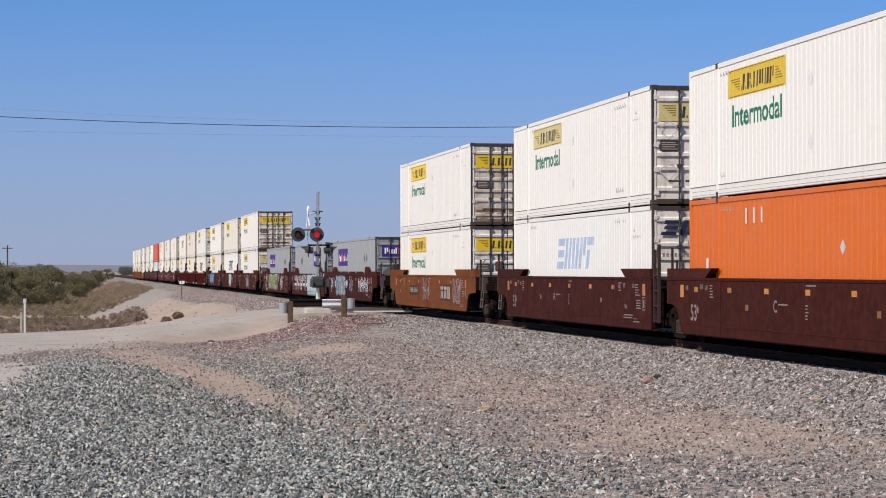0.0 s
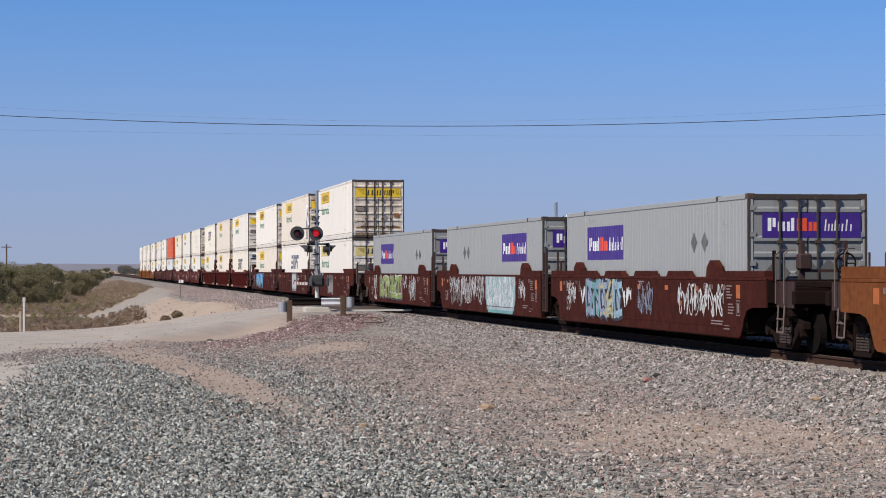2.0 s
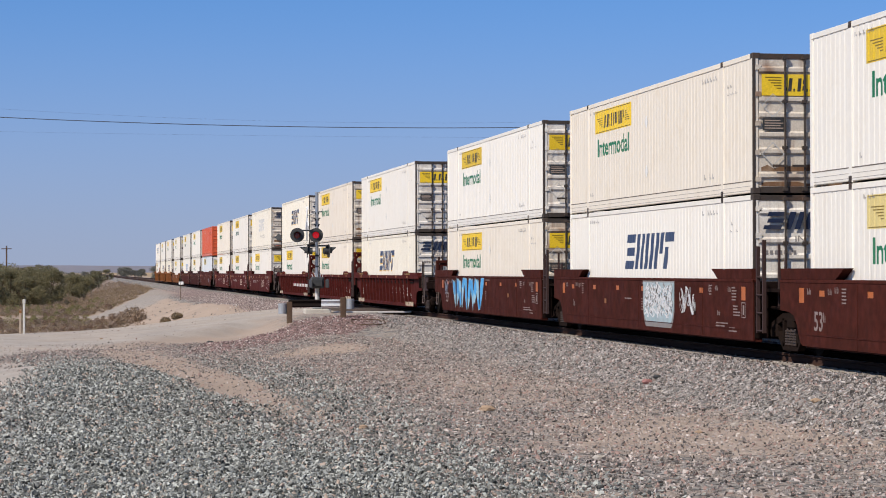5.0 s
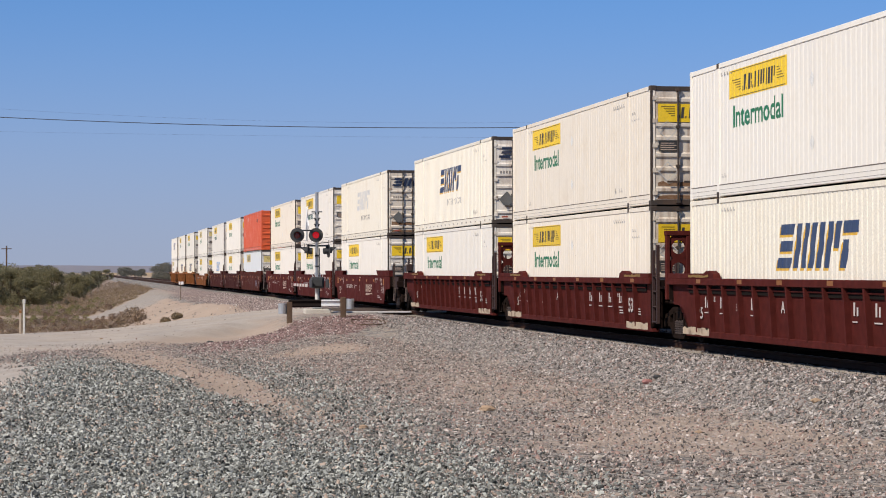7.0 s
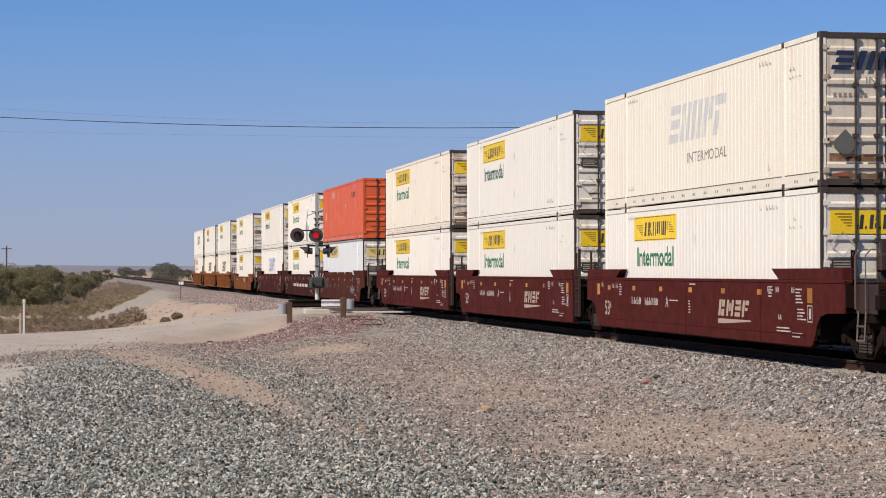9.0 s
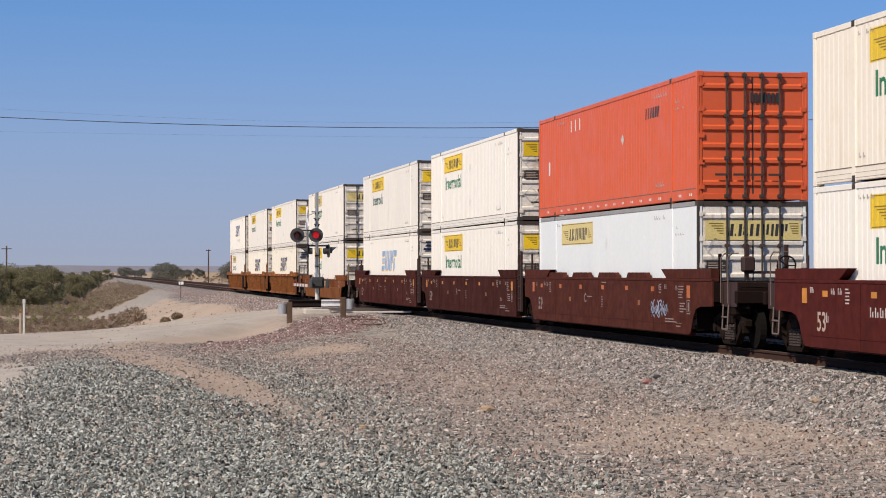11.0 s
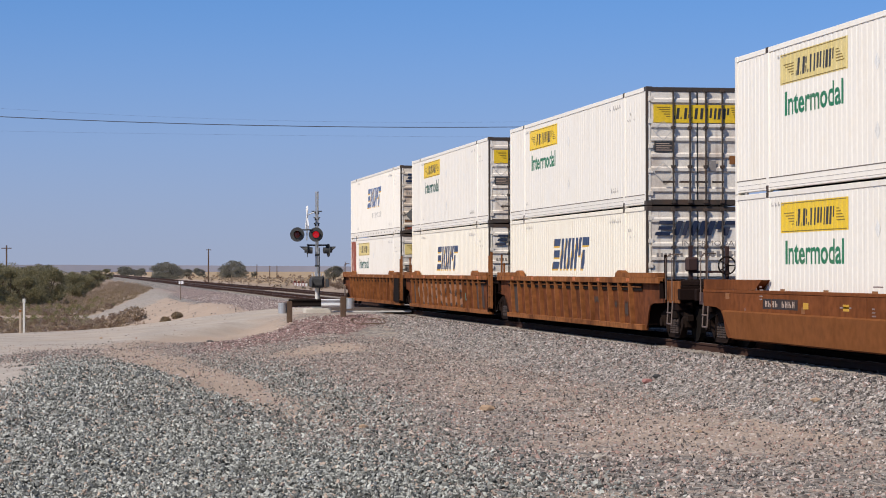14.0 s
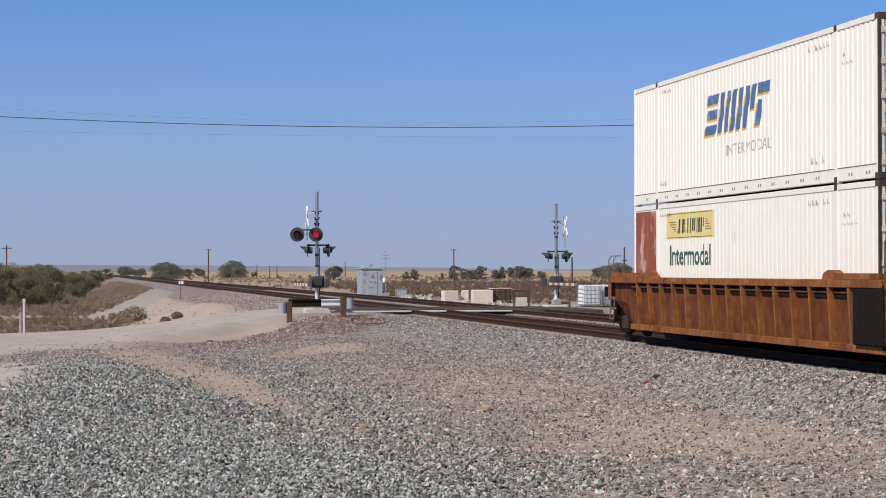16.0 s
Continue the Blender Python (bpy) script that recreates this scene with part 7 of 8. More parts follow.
def small_cabinet():
    x, y = 26.9, 173.0
    z = GZF(x, y)
    thing = new("equipment_cabinet")
    boxes("body", "hut_silver", thing, [(x - 0.4, x + 0.4, y - 0.35, y + 0.35, z, z + 0.55)], bevel=0.03)
    boxes("lid", "hut_silver", thing, [(x - 0.43, x + 0.43, y - 0.38, y + 0.38, z + 0.55, z + 0.6)], bevel=0.01)
    tagged(thing, "low grey equipment cabinet beside the hut", "cabinet")
    t2 = new("battery_box")
    boxes("body", "timber", t2, [(x - 0.95, x - 0.55, y - 0.25, y + 0.25, z, z + 0.55)], bevel=0.03)
    tagged(t2, "dark box beside the grey cabinet", "box")


small_cabinet()


def far_tank():
    """A small white tank on legs out on the plain."""
    a = radians(9.97) + math.atan((680 - 784) / 3750)
    y = 330.0
    x = math.tan(a) * y
    z = GZF(x, y)
    thing = new("water_tank")
    bm = bmesh.new()
    tube(bm, (x, y, z + 0.15), (x, y, z + 0.75), 0.36, 0.36, n=14)
    tube(bm, (x, y, z + 0.75), (x, y, z + 0.88), 0.36, 0.12, n=14)
    part("tank", bm, "far_white", thing)
    for i in range(4):
        t = math.pi / 4 + i * math.pi / 2
        bm = bmesh.new()
        tube(bm, (x + 0.3 * math.cos(t), y + 0.3 * math.sin(t), z - 0.1), (x + 0.3 * math.cos(t), y + 0.3 * math.sin(t), z + 0.2), 0.04, n=6)
        part("leg", bm, "timber", thing)
    return tagged(thing, "small white tank on legs on the far plain", "tank")


M["far_white"] = material("white_tank_paint", (0.78, 0.77, 0.75), 0.5, stain_amount=0.1)
far_tank()
M["block"] = material("dusty_concrete_block", (0.62, 0.55, 0.47), 0.9, stain_amount=0.35, bump=0.3, dirt=(0.4, 0.32, 0.25))
M["white_rock"] = material("pale_rubble", (0.50, 0.47, 0.43), 0.9, stain_amount=0.3, bump=0.3, vary=0.25)
M["tank_white"] = material("white_plastic_tank", (0.75, 0.75, 0.74), 0.4, stain_amount=0.1)


def concrete_block(x, y, w, h, d, turn):
    z = GZF(x, y)
    bm = bmesh.new()
    box(bm, -w / 2, w / 2, -d / 2, d / 2, -0.1, h, bevel=0.04)
    ob = part("concrete_block", bm, "block")
    ob.matrix_basis = pose(x, y, z, 0, 0, turn)
    return tagged(ob, "large pale concrete block lying beside the track", "concrete block", group="concrete blocks")


concrete_block(24.9, 139.0, 1.02, 0.86, 0.8, 4)
concrete_block(26.0, 139.4, 0.5, 0.80, 0.8, -8)
concrete_block(26.2, 134.5, 1.35, 0.92, 0.9, -3)


def crate(x, y):
    """A slatted crate of weathered boards."""
    z = GZF(x, y)
    thing = new("slatted_crate")
    bm = bmesh.new()
    box(bm, -0.6, 0.6, -0.02, 0.02, -0.05, 0.05)
    slat = part("slat", bm, "timber", thing)
    first = True
    for i in range(6):
        for s in (-1, 1):
            m = pose(0, s * 0.5, 0.1 + 0.15 * i)
            if first:
                slat.matrix_basis, first = m, False
            else:
                again(slat, thing, m)
    bm = bmesh.new()
    box(bm, -0.04, 0.04, -0.46, -0.40, 0, 0.92)
    post = part("post", bm, "timber", thing)
    for i, px in enumerate((-0.55, -0.2, 0.2, 0.55)):
        if i == 0:
            post.matrix_basis = pose(px, 0, 0)
        else:
            again(post, thing, pose(px, 0, 0))
        again(post, thing, pose(px, 0.86, 0))
    boxes("lid", "block", thing, [(-0.62, 0.62, -0.54, 0.54, 0.92, 0.97)])
    thing.matrix_basis = pose(x, y, z, 0, 0, 5)
    return tagged(thing, "weathered slatted wooden crate with pale lid", "crate")


crate(27.5, 135.0)


def liquid_tote(x, y):
    """A white tank in a wire cage on a pallet."""
    z = GZF(x, y)
    thing = new("caged_tank")
    boxes("tank", "tank_white", thing, [(-0.52, 0.52, -0.5, 0.5, 0.16, 1.3)], bevel=0.08)
    boxes("pallet", "timber", thing, [(-0.55, 0.55, -0.52, 0.52, 0.0, 0.13)])
    for i in range(6):
        bm = bmesh.new()
        t = -0.54 + 0.216 * i
        tube(bm, (t, -0.55, 0.12), (t, -0.55, 1.34), 0.014, n=5)
        tube(bm, (t, 0.55, 0.12), (t, 0.55, 1.34), 0.014, n=5)
        part("upright_wire", bm, "galv", thing)
        bm = bmesh.new()
        zz = 0.2 + 0.22 * i
        for a, b in (((-0.55, -0.55), (0.55, -0.55)), ((0.55, -0.55), (0.55, 0.55)), ((-0.55, 0.55), (-0.55, -0.55))):
            tube(bm, (*a, zz), (*b, zz), 0.014, n=5)
        part("wire_ring", bm, "galv", thing)
    bm = bmesh.new()
    tube(bm, (0, 0, 1.28), (0, 0, 1.36), 0.12, n=12)
    part("cap", bm, "signal_black", thing)
    thing.matrix_basis = pose(x, y, z, 0, 0, 3)
    return tagged(thing, "white plastic tank in a wire cage on a pallet", "tank", group="caged tanks")


t0 = liquid_tote(28.4, 114.6)
copy_thing(t0, pose(29.6, 114.9, GZF(29.6, 114.9), 0, 0, -2))


def gate_frame(x, y, w, h):
    """A low steel frame by the far signal."""
    z = GZF(x, y)
    thing = new("steel_frame")
    bm = bmesh.new()
    for dx in (0, w):
        box(bm, x + dx - 0.04, x + dx + 0.04, y - 0.04, y + 0.04, z - 0.2, z + h)
    part("upright", bm, "timber", thing)
    boxes("top_bar", "timber", thing, [(x - 0.04, x + w + 0.04, y - 0.035, y + 0.035, z + h - 0.12, z + h)])
    boxes("lower_board", "block", thing, [(x + 0.1, x + w - 0.1, y - 0.03, y + 0.03, z + 0.05, z + h * 0.62)])
    return tagged(thing, "low dark steel frame with board beside the signal", "frame")


gate_frame(21.35, 101.5, 0.75, 0.95)
gate_frame(22.75, 99.8, 1.0, 0.75)


def rubble():
    """Broken pale stones heaped along the far side of the tracks."""
    rr = random.Random(5)
    spots = []
    for i in range(330):
        t = rr.random()
        if t < 0.45:
            x, y = rr.gauss(24.0, 0.9), rr.gauss(149, 3.2)
        else:
            y = rr.uniform(108, 146)
            x = 23.8 + (146 - y) * 0.055 + rr.gauss(0.6, 0.5)
        if x > 23.2:
            spots.append((x, y, rr.uniform(0.08, 0.28), rr.random() < 0.5))
    return spots


def stone_cloud(name, label, centres, sizes, mat, seed, squash=0.7, cubes=True):
    """Many angular stones as one mesh: jittered boxes or bipyramids resting on the ground."""
    r = np.random.default_rng(seed)
    n = len(centres)
    if cubes:
        base = np.array([(-1, -1, -1), (1, -1, -1), (1, 1, -1), (-1, 1, -1), (-1, -1, 1), (1, -1, 1), (1, 1, 1), (-1, 1, 1)], float) * 0.62
        tris = np.array([(0, 2, 1), (0, 3, 2), (4, 5, 6), (4, 6, 7), (0, 1, 5), (0, 5, 4), (1, 2, 6), (1, 6, 5), (2, 3, 7), (2, 7, 6), (3, 0, 4), (3, 4, 7)])
    else:
        base = np.array([(1, 0, 0), (0, 1, 0), (-1, 0, 0), (0, -1, 0), (0, 0, 1), (0, 0, -1)], float)
        tris = np.array([(0, 1, 4), (1, 2, 4), (2, 3, 4), (3, 0, 4), (1, 0, 5), (2, 1, 5), (3, 2, 5), (0, 3, 5)])
    k = len(base)
    v = base[None] * (1 + r.uniform(-0.38, 0.38, (n, k, 3))) + r.uniform(-0.38, 0.38, (n, k, 3))
    v = v * np.stack([r.uniform(0.7, 1.5, n), r.uniform(0.5, 1.0, n), r.uniform(0.35, 0.8, n)], -1)[:, None]
    q = r.normal(size=(n, 4))
    q[:, 1:3] *= 0.8
    q /= np.linalg.norm(q, axis=1)[:, None]
    w, x, y, z = q.T
    rot = np.stack([np.stack([1 - 2 * (y * y + z * z), 2 * (x * y - z * w), 2 * (x * z + y * w)], -1),
                    np.stack([2 * (x * y + z * w), 1 - 2 * (x * x + z * z), 2 * (y * z - x * w)], -1),
                    np.stack([2 * (x * z - y * w), 2 * (y * z + x * w), 1 - 2 * (x * x + y * y)], -1)], 1)
    v = np.einsum("nij,nkj->nki", rot, v)
    v = v * (np.asarray(sizes)[:, None, None] * 0.5)
    v = v + np.asarray(centres)[:, None]
    f = (np.arange(n)[:, None, None] * k + tris[None]).reshape(-1, 3)
    me = bpy.data.meshes.new(name)
    me.vertices.add(n * k)
    me.vertices.foreach_set("co", v.astype(np.float32).ravel())
    me.loops.add(f.size)
    me.loops.foreach_set("vertex_index", f.astype(np.int32).ravel())
    me.polygons.add(len(f))
    me.polygons.foreach_set("loop_start", np.arange(0, f.size, 3, dtype=np.int32))
    me.update(calc_edges=True)
    me.shade_flat()
    me.materials.append(mat)
    return tagged(new(name, me), label, "gravel", kind="stuff")


def stone_material(name, dark, light, tint, tint_share):
    """Each stone takes its own shade; fine mineral grain on top."""
    m = bpy.data.materials.new(name)
    m.use_nodes = True
    n, l = m.node_tree.nodes, m.node_tree.links
    b = n["Principled BSDF"]
    b.inputs["Roughness"].default_value = 0.85
    g = n.new("ShaderNodeNewGeometry")
    r1 = n.new("ShaderNodeValToRGB")
    e = r1.color_ramp.elements
    e[0].position, e[0].color = 0.0, (*dark, 1)
    e[1].position, e[1].color = 1.0 - tint_share, (*light, 1)
    k = e.new(min(0.999, 1.0 - tint_share + 0.01))
    k.color = (*tint, 1)
    h = e.new(0.55 * (1.0 - tint_share))
    h.color = (*[0.6 * a + 0.4 * c for a, c in zip(dark, light)], 1)
    l.new(g.outputs["Random Per Island"], r1.inputs[0])
    t = n.new("ShaderNodeTexNoise")
    t.inputs["Scale"].default_value, t.inputs["Detail"].default_value = 45, 4
    mx = n.new("ShaderNodeMix")
    mx.data_type, mx.blend_type = "RGBA", "OVERLAY"
    mx.inputs["Factor"].default_value = 0.5
    l.new(r1.outputs[0], mx.inputs["A"])
    l.new(t.outputs["Fac"], mx.inputs["B"])
    l.new(mx.outputs["Result"], b.inputs["Base Color"])
    return m


M["stone_grey"] = stone_material("grey_green_crushed_stone", (0.022, 0.024, 0.022), (0.495, 0.505, 0.47), (0.42, 0.33, 0.27), 0.07)
M["stone_ballast"] = stone_material("grey_ballast_stone", (0.032, 0.028, 0.027), (0.495, 0.448, 0.422), (0.29, 0.21, 0.185), 0.16)
M["stone_mixed"] = stone_material("mixed_gravel", (0.032, 0.027, 0.025), (0.54, 0.47, 0.43), (0.31, 0.21, 0.18), 0.2)
M["stone_red"] = stone_material("reddish_gravel", (0.07, 0.043, 0.041), (0.38, 0.245, 0.23), (0.52, 0.45, 0.42), 0.12)
M["stone_rusty"] = stone_material("rust_dusted_ballast", (0.022, 0.014, 0.011), (0.15, 0.098, 0.08), (0.22, 0.18, 0.16), 0.1)
M["stone_pink"] = stone_material("pinkish_ballast", (0.10, 0.072, 0.068), (0.48, 0.39, 0.365), (0.55, 0.50, 0.47), 0.10)
sp = rubble()
stone_cloud("rubble", "pale broken stones heaped beside the track", [(x, y, GZF(x, y) + sz * 0.25 + (0.35 * max(0, 1 - abs(y - 149) / 4) * (x > 23.5) * (i % 3) / 2)) for i, (x, y, sz, f) in enumerate(sp)], [2 * q[2] for q in sp], M["white_rock"], 8)


def scatter(seed, count, x0, x1, y0, y1, keep):
    r = np.random.default_rng(seed)
    x, y = r.uniform(x0, x1, count), r.uniform(y0, y1, count)
    k = r.uniform(0, 1, count) < keep(x, y)
    return x[k], y[k], r


def lay(name, label, seed, count, area, keep, lo, hi, mat, cubes, sink=0.12, jump=0.0):
    x, y, r = scatter(seed, count, *area, keep)
    s = r.uniform(0, 1, len(x)) ** 2.0 * (hi - lo) + lo
    z = ground_z(x, y) + s * (0.5 - sink - 0.25) + s * r.uniform(-0.4, 1.0, len(x)) * jump
    return stone_cloud(name, label, np.stack([x, y, z], -1), s * 1.25, mat, seed + 1, cubes=cubes)


def in_view(x, y):
    """The wedge of ground before the camera."""
    return (x > -0.045 * y - 0.6) & (x < 0.395 * y + 0.8)


def heap_share(x, y):
    return np.clip(1.25 * np.exp(-(((x - 0.6) / 2.7) ** 2 + ((y - 34) / 24) ** 2)) + 0.8 * np.exp(-(((x - 2.4) / 3.0) ** 2 + ((y - 23) / 5) ** 2))
                   + 0.55 * np.exp(-(((x - 4.8) / 1.5) ** 2 + ((y - 44) / 15) ** 2)) - 0.08, 0, 1)


def gravel():
    lay("crushed_stone", "loose grey-green crushed stone heaped on the ground", 11, 215000, (-3.2, 7.5, 31, 64),
        lambda x, y: in_view(x, y) * heap_share(x, y) * cover(x, y)[0] * np.where(y > 45, 0.85, 1.0), 0.02, 0.064, M["stone_grey"], False, jump=0.4)
    lay("crushed_stone", "angular grey-green crushed stone lying loose in the foreground", 12, 105000, (-2.2, 7.5, 20.5, 31),
        lambda x, y: in_view(x, y) * heap_share(x, y) * cover(x, y)[0], 0.018, 0.056, M["stone_grey"], True, jump=0.5)
    lay("ballast", "grey railway ballast on the shoulder of the track", 13, 64000, (10.6, 14.2, 26, 84),
        lambda x, y: in_view(x, y) * smooth(11.0, 11.9, x + 0.3 * wobble(x, y, 0.9)) * np.where(y > 55, 0.6, 1.0), 0.03, 0.078, M["stone_ballast"], False, sink=0.22)
    lay("gravel", "sparse mixed gravel over pale dirt", 17, 260000, (-2.5, 12.5, 20.5, 74),
        lambda x, y: in_view(x, y) * (1 - heap_share(x, y)) * (0.16 + 0.8 * cover(x, y)[0] ** 1.5) * (1 - smooth(11.0, 11.9, x)) * (1 - 0.8 * cover(x, y)[2]), 0.018, 0.06, M["stone_mixed"], False)
    lay("red_gravel", "reddish gravel before the crossing signal", 19, 30000, (3.5, 12, 62, 88),
        lambda x, y: cover(x, y)[1], 0.03, 0.085, M["stone_red"], False)
    lay("red_gravel", "pinkish ballast on the shoulder beyond the road", 31, 26000, (8.4, 13.6, 98, 190),
        lambda x, y: cover(x, y)[1], 0.045, 0.10, M["stone_pink"], False)
    lay("gravel", "small stones trodden into the dirt road", 33, 4200, (-6, 11.5, 62, 99),
        lambda x, y: 0.8 * cover(x, y)[2] * (0.15 + 0.6 * smooth(-0.2, 0.9, wobble(x, y, 2.2))) * (0.35 + 0.65 * smooth(-2, 6, x)), 0.02, 0.055, M["stone_mixed"], False)
    lay("gravel", "scattered stones on the sandy bank", 29, 450, (1.5, 11.5, 98, 175),
        lambda x, y: (1 - cover(x, y)[4]) * (1 - 0.8 * cover(x, y)[2]) * 0.7, 0.05, 0.12, M["stone_ballast"], False)
    lay("ballast", "dark rust-dusted ballast between the rails", 23, 9000, (13.4, 18.6, 40, 88),
        lambda x, y: np.ones_like(x), 0.05, 0.085, M["stone_rusty"], False, sink=0.2)


gravel()


# ---- poles, sign, wires ----
def utility_pole(x, y, top, arms, r=0.14):
    z = GZF(x, y)
    thing = new("utility_pole")
    bm = bmesh.new()
    tube(bm, (x, y, z - 0.3), (x, y, top), r, r * 0.7, n=8)
    part("pole", bm, "timber", thing)
    for dz, w in arms:
        boxes("crossarm", "timber", thing, [(x - w, x + w, y - 0.06, y + 0.06, top - dz - 0.06, top - dz + 0.06)])
    return tagged(thing, "dark wooden utility pole in the distance", "utility pole", group="utility poles")


def up_to(px_above, dist):
    return EYE[2] + px_above * dist / 3750


utility_pole(-8.75, 300.0, up_to(45, 300), [(0.4, 0.7)])
utility_pole(-11.0, 760.0, up_to(14, 760), [(0.5, 1.2)])
utility_pole(24.9, 390.0, up_to(39, 390), [(0.2, 0.5)])
utility_pole(65.9, 364.0, up_to(39, 364), [(0.2, 0.5)])
utility_pole(63.4, 265.0, up_to(24, 265), [])
utility_pole(69.0, 260.0, up_to(42, 260), [(1.7, 0.3)])
for x, y, k in ((48.5, 560, 11), (51.9, 560, 9), (53.8, 560, 9), (90, 700, 16)):
    utility_pole(x, y, up_to(k, y), [])


def wire(z_mid, y, sag, r, name, x_mid, half):
    cu = bpy.data.curves.new("wire", "CURVE")
    cu.dimensions, cu.bevel_depth, cu.bevel_resolution = "3D", r, 1
    sp = cu.splines.new("POLY")
    n = 60
    sp.points.add(n)
    for i in range(n + 1):
        t = -1 + 2 * i / n
        sp.points[i].co = (x_mid + t * half, y, z_mid + sag * t * t, 1)
    ob = new(name, cu)
    me = bpy.data.meshes.new_from_object(ob.evaluated_get(bpy.context.evaluated_depsgraph_get()))
    bpy.data.objects.remove(ob)
    me.materials.append(M["signal_black"])
    return tagged(new(name, me), "thin dark overhead wire spanning the tracks", "wire", group="overhead wires")


wire(9.2, 110, 2.22, 0.020, "overhead_wire", 14.5, 46)
wire(9.6, 112, 3.0, 0.0025, "overhead_wire", 15.5, 46)
wire(8.85, 112, 0.6, 0.0025, "overhead_wire", 14.5, 46)


def rail_sign(x, y):
    z = GZF(x, y)
    thing = new("trackside_sign")
    bm = bmesh.new()
    tube(bm, (x, y, z - 0.1), (x, y, z + 1.5), 0.03, n=6)
    part("post", bm, "timber", thing)
    boxes("plate", "logo_white", thing, [(x - 0.17, x + 0.22, y - 0.02, y + 0.0, z + 1.25, z + 1.5)])
    return tagged(thing, "small white sign on a thin post beside the track", "sign")


rail_sign(8.75, 172.0)


def marker_posts():
    x, y = -1.86, 87.6
    z = GZF(x, y)
    thing = new("marker_post")
    bm = bmesh.new()
    box(bm, x - 0.045, x + 0.045, y - 0.03, y + 0.03, z - 0.1, z + 1.35, bevel=0.015)
    part("post", bm, "gate_white", thing)
    boxes("cap", "gate_white", thing, [(x - 0.06, x + 0.06, y - 0.045, y + 0.045, z + 1.22, z + 1.40)], bevel=0.015)
    tagged(thing, "slender white plastic marker post at the road edge", "post")
    t2 = new("wooden_stake")
    bm = bmesh.new()
    box(bm, x - 0.19, x - 0.1, y - 0.03, y + 0.03, z - 0.1, z + 0.98, bevel=0.01)
    part("stake", bm, "stake", t2)
    boxes("ribbon", "marker_dull", t2, [(x - 0.195, x - 0.095, y - 0.036, y + 0.036, z + 0.85, z + 0.95)])
    tagged(t2, "pale wooden stake with ribbon beside the marker post", "post")


M["stake"] = material("bleached_wood", (0.40, 0.32, 0.25), 0.85)
marker_posts()


def loose_stone(name, x, y, s, mat, label, seed):
    r = random.Random(seed)
    bm = bmesh.new()
    bmesh.ops.create_icosphere(bm, subdivisions=2, radius=0.5)
    for v in bm.verts:
        v.co *= r.uniform(0.8, 1.15)
        v.co.x *= 1.3
        v.co.z *= 0.62
    ob = part(name, bm, mat)
    ob.matrix_basis = Matrix.Translation((x, y, GZF(x, y) + s * 0.16)) @ Matrix.Diagonal((s, s, s, 1))
    return tagged(ob, label, "rock" if "rock" in name else "litter")


M["dull_rock"] = material("dull_pale_rock", (0.40, 0.36, 0.32), 0.9, bump=0.4)
M["tan_rock"] = material("tan_rock", (0.36, 0.26, 0.18), 0.9, bump=0.4)
M["litter_red"] = material("faded_red_litter", (0.27, 0.12, 0.11), 0.6)
loose_stone("tan_rock", 7.38, 37.5, 0.22, "tan_rock", "tan rock lying on the gravel", 1)
loose_stone("litter", 11.95, 43.2, 0.2, "litter_red", "crumpled faded red litter on the ballast", 2)
loose_stone("litter", 4.67, 72.5, 0.2, "signal_black", "dark scrap of rubber beside the dirt road", 5)
loose_stone("litter", 12.2, 43.3, 0.16, "signal_black", "black scrap on the ballast", 3)
for i, (x, y) in enumerate(((9.5, 31.4), (10.6, 33.0), (12.3, 33.9), (11.6, 30.2), (4.6, 33.5), (6.9, 27.3), (1.1, 78.0))):
    loose_stone("rock", x, y, 0.10 + 0.025 * (i % 3), "dull_rock" if i % 2 else "tan_rock", "fist-sized rock on the ground", 10 + i)


def old_cable(x, y):
    cu = bpy.data.curves.new("cable", "CURVE")
    cu.dimensions, cu.bevel_depth = "3D", 0.02
    sp = cu.splines.new("POLY")
    sp.points.add(24)
    for i in range(25):
        t = i / 24 * 6.6
        xx, yy = x + 0.6 * math.cos(t) + 0.03 * i * 0.2, y + 1.2 * math.sin(t)
        sp.points[i].co = (xx, yy, GZF(xx, yy) + 0.04 + 0.03 * math.sin(3 * t), 1)
    ob = new("cable_loop", cu)
    me = bpy.data.meshes.new_from_object(ob.evaluated_get(bpy.context.evaluated_depsgraph_get()))
    bpy.data.objects.remove(ob)
    me.materials.append(M["timber"])
    return tagged(new("cable_loop", me), "dark loop of old cable lying on the gravel", "cable")


old_cable(11.0, 79.5)


# ---- plants ----
def leaf_material(name, a, b2):
    m = bpy.data.materials.new(name)
    m.use_nodes = True
    n, l = m.node_tree.nodes, m.node_tree.links
    p = n["Principled BSDF"]
    p.inputs["Roughness"].default_value = 0.7
    g = n.new("ShaderNodeNewGeometry")
    r = n.new("ShaderNodeValToRGB")
    r.color_ramp.elements[0].color, r.color_ramp.elements[1].color = (*a, 1), (*b2, 1)
    l.new(g.outputs["Random Per Island"], r.inputs[0])
    l.new(r.outputs[0], p.inputs["Base Color"])
    tr = n.new("ShaderNodeBsdfTranslucent")
    l.new(r.outputs[0], tr.inputs["Color"])
    both = n.new("ShaderNodeMixShader")
    both.inputs[0].default_value = 0.62
    l.new(p.outputs[0], both.inputs[1])
    l.new(tr.outputs[0], both.inputs[2])
    l.new(both.outputs[0], n["Material Output"].inputs["Surface"])
    return m


M["leaf_green"] = leaf_material("grey_green_foliage", (0.18, 0.167, 0.092), (0.37, 0.333, 0.195))
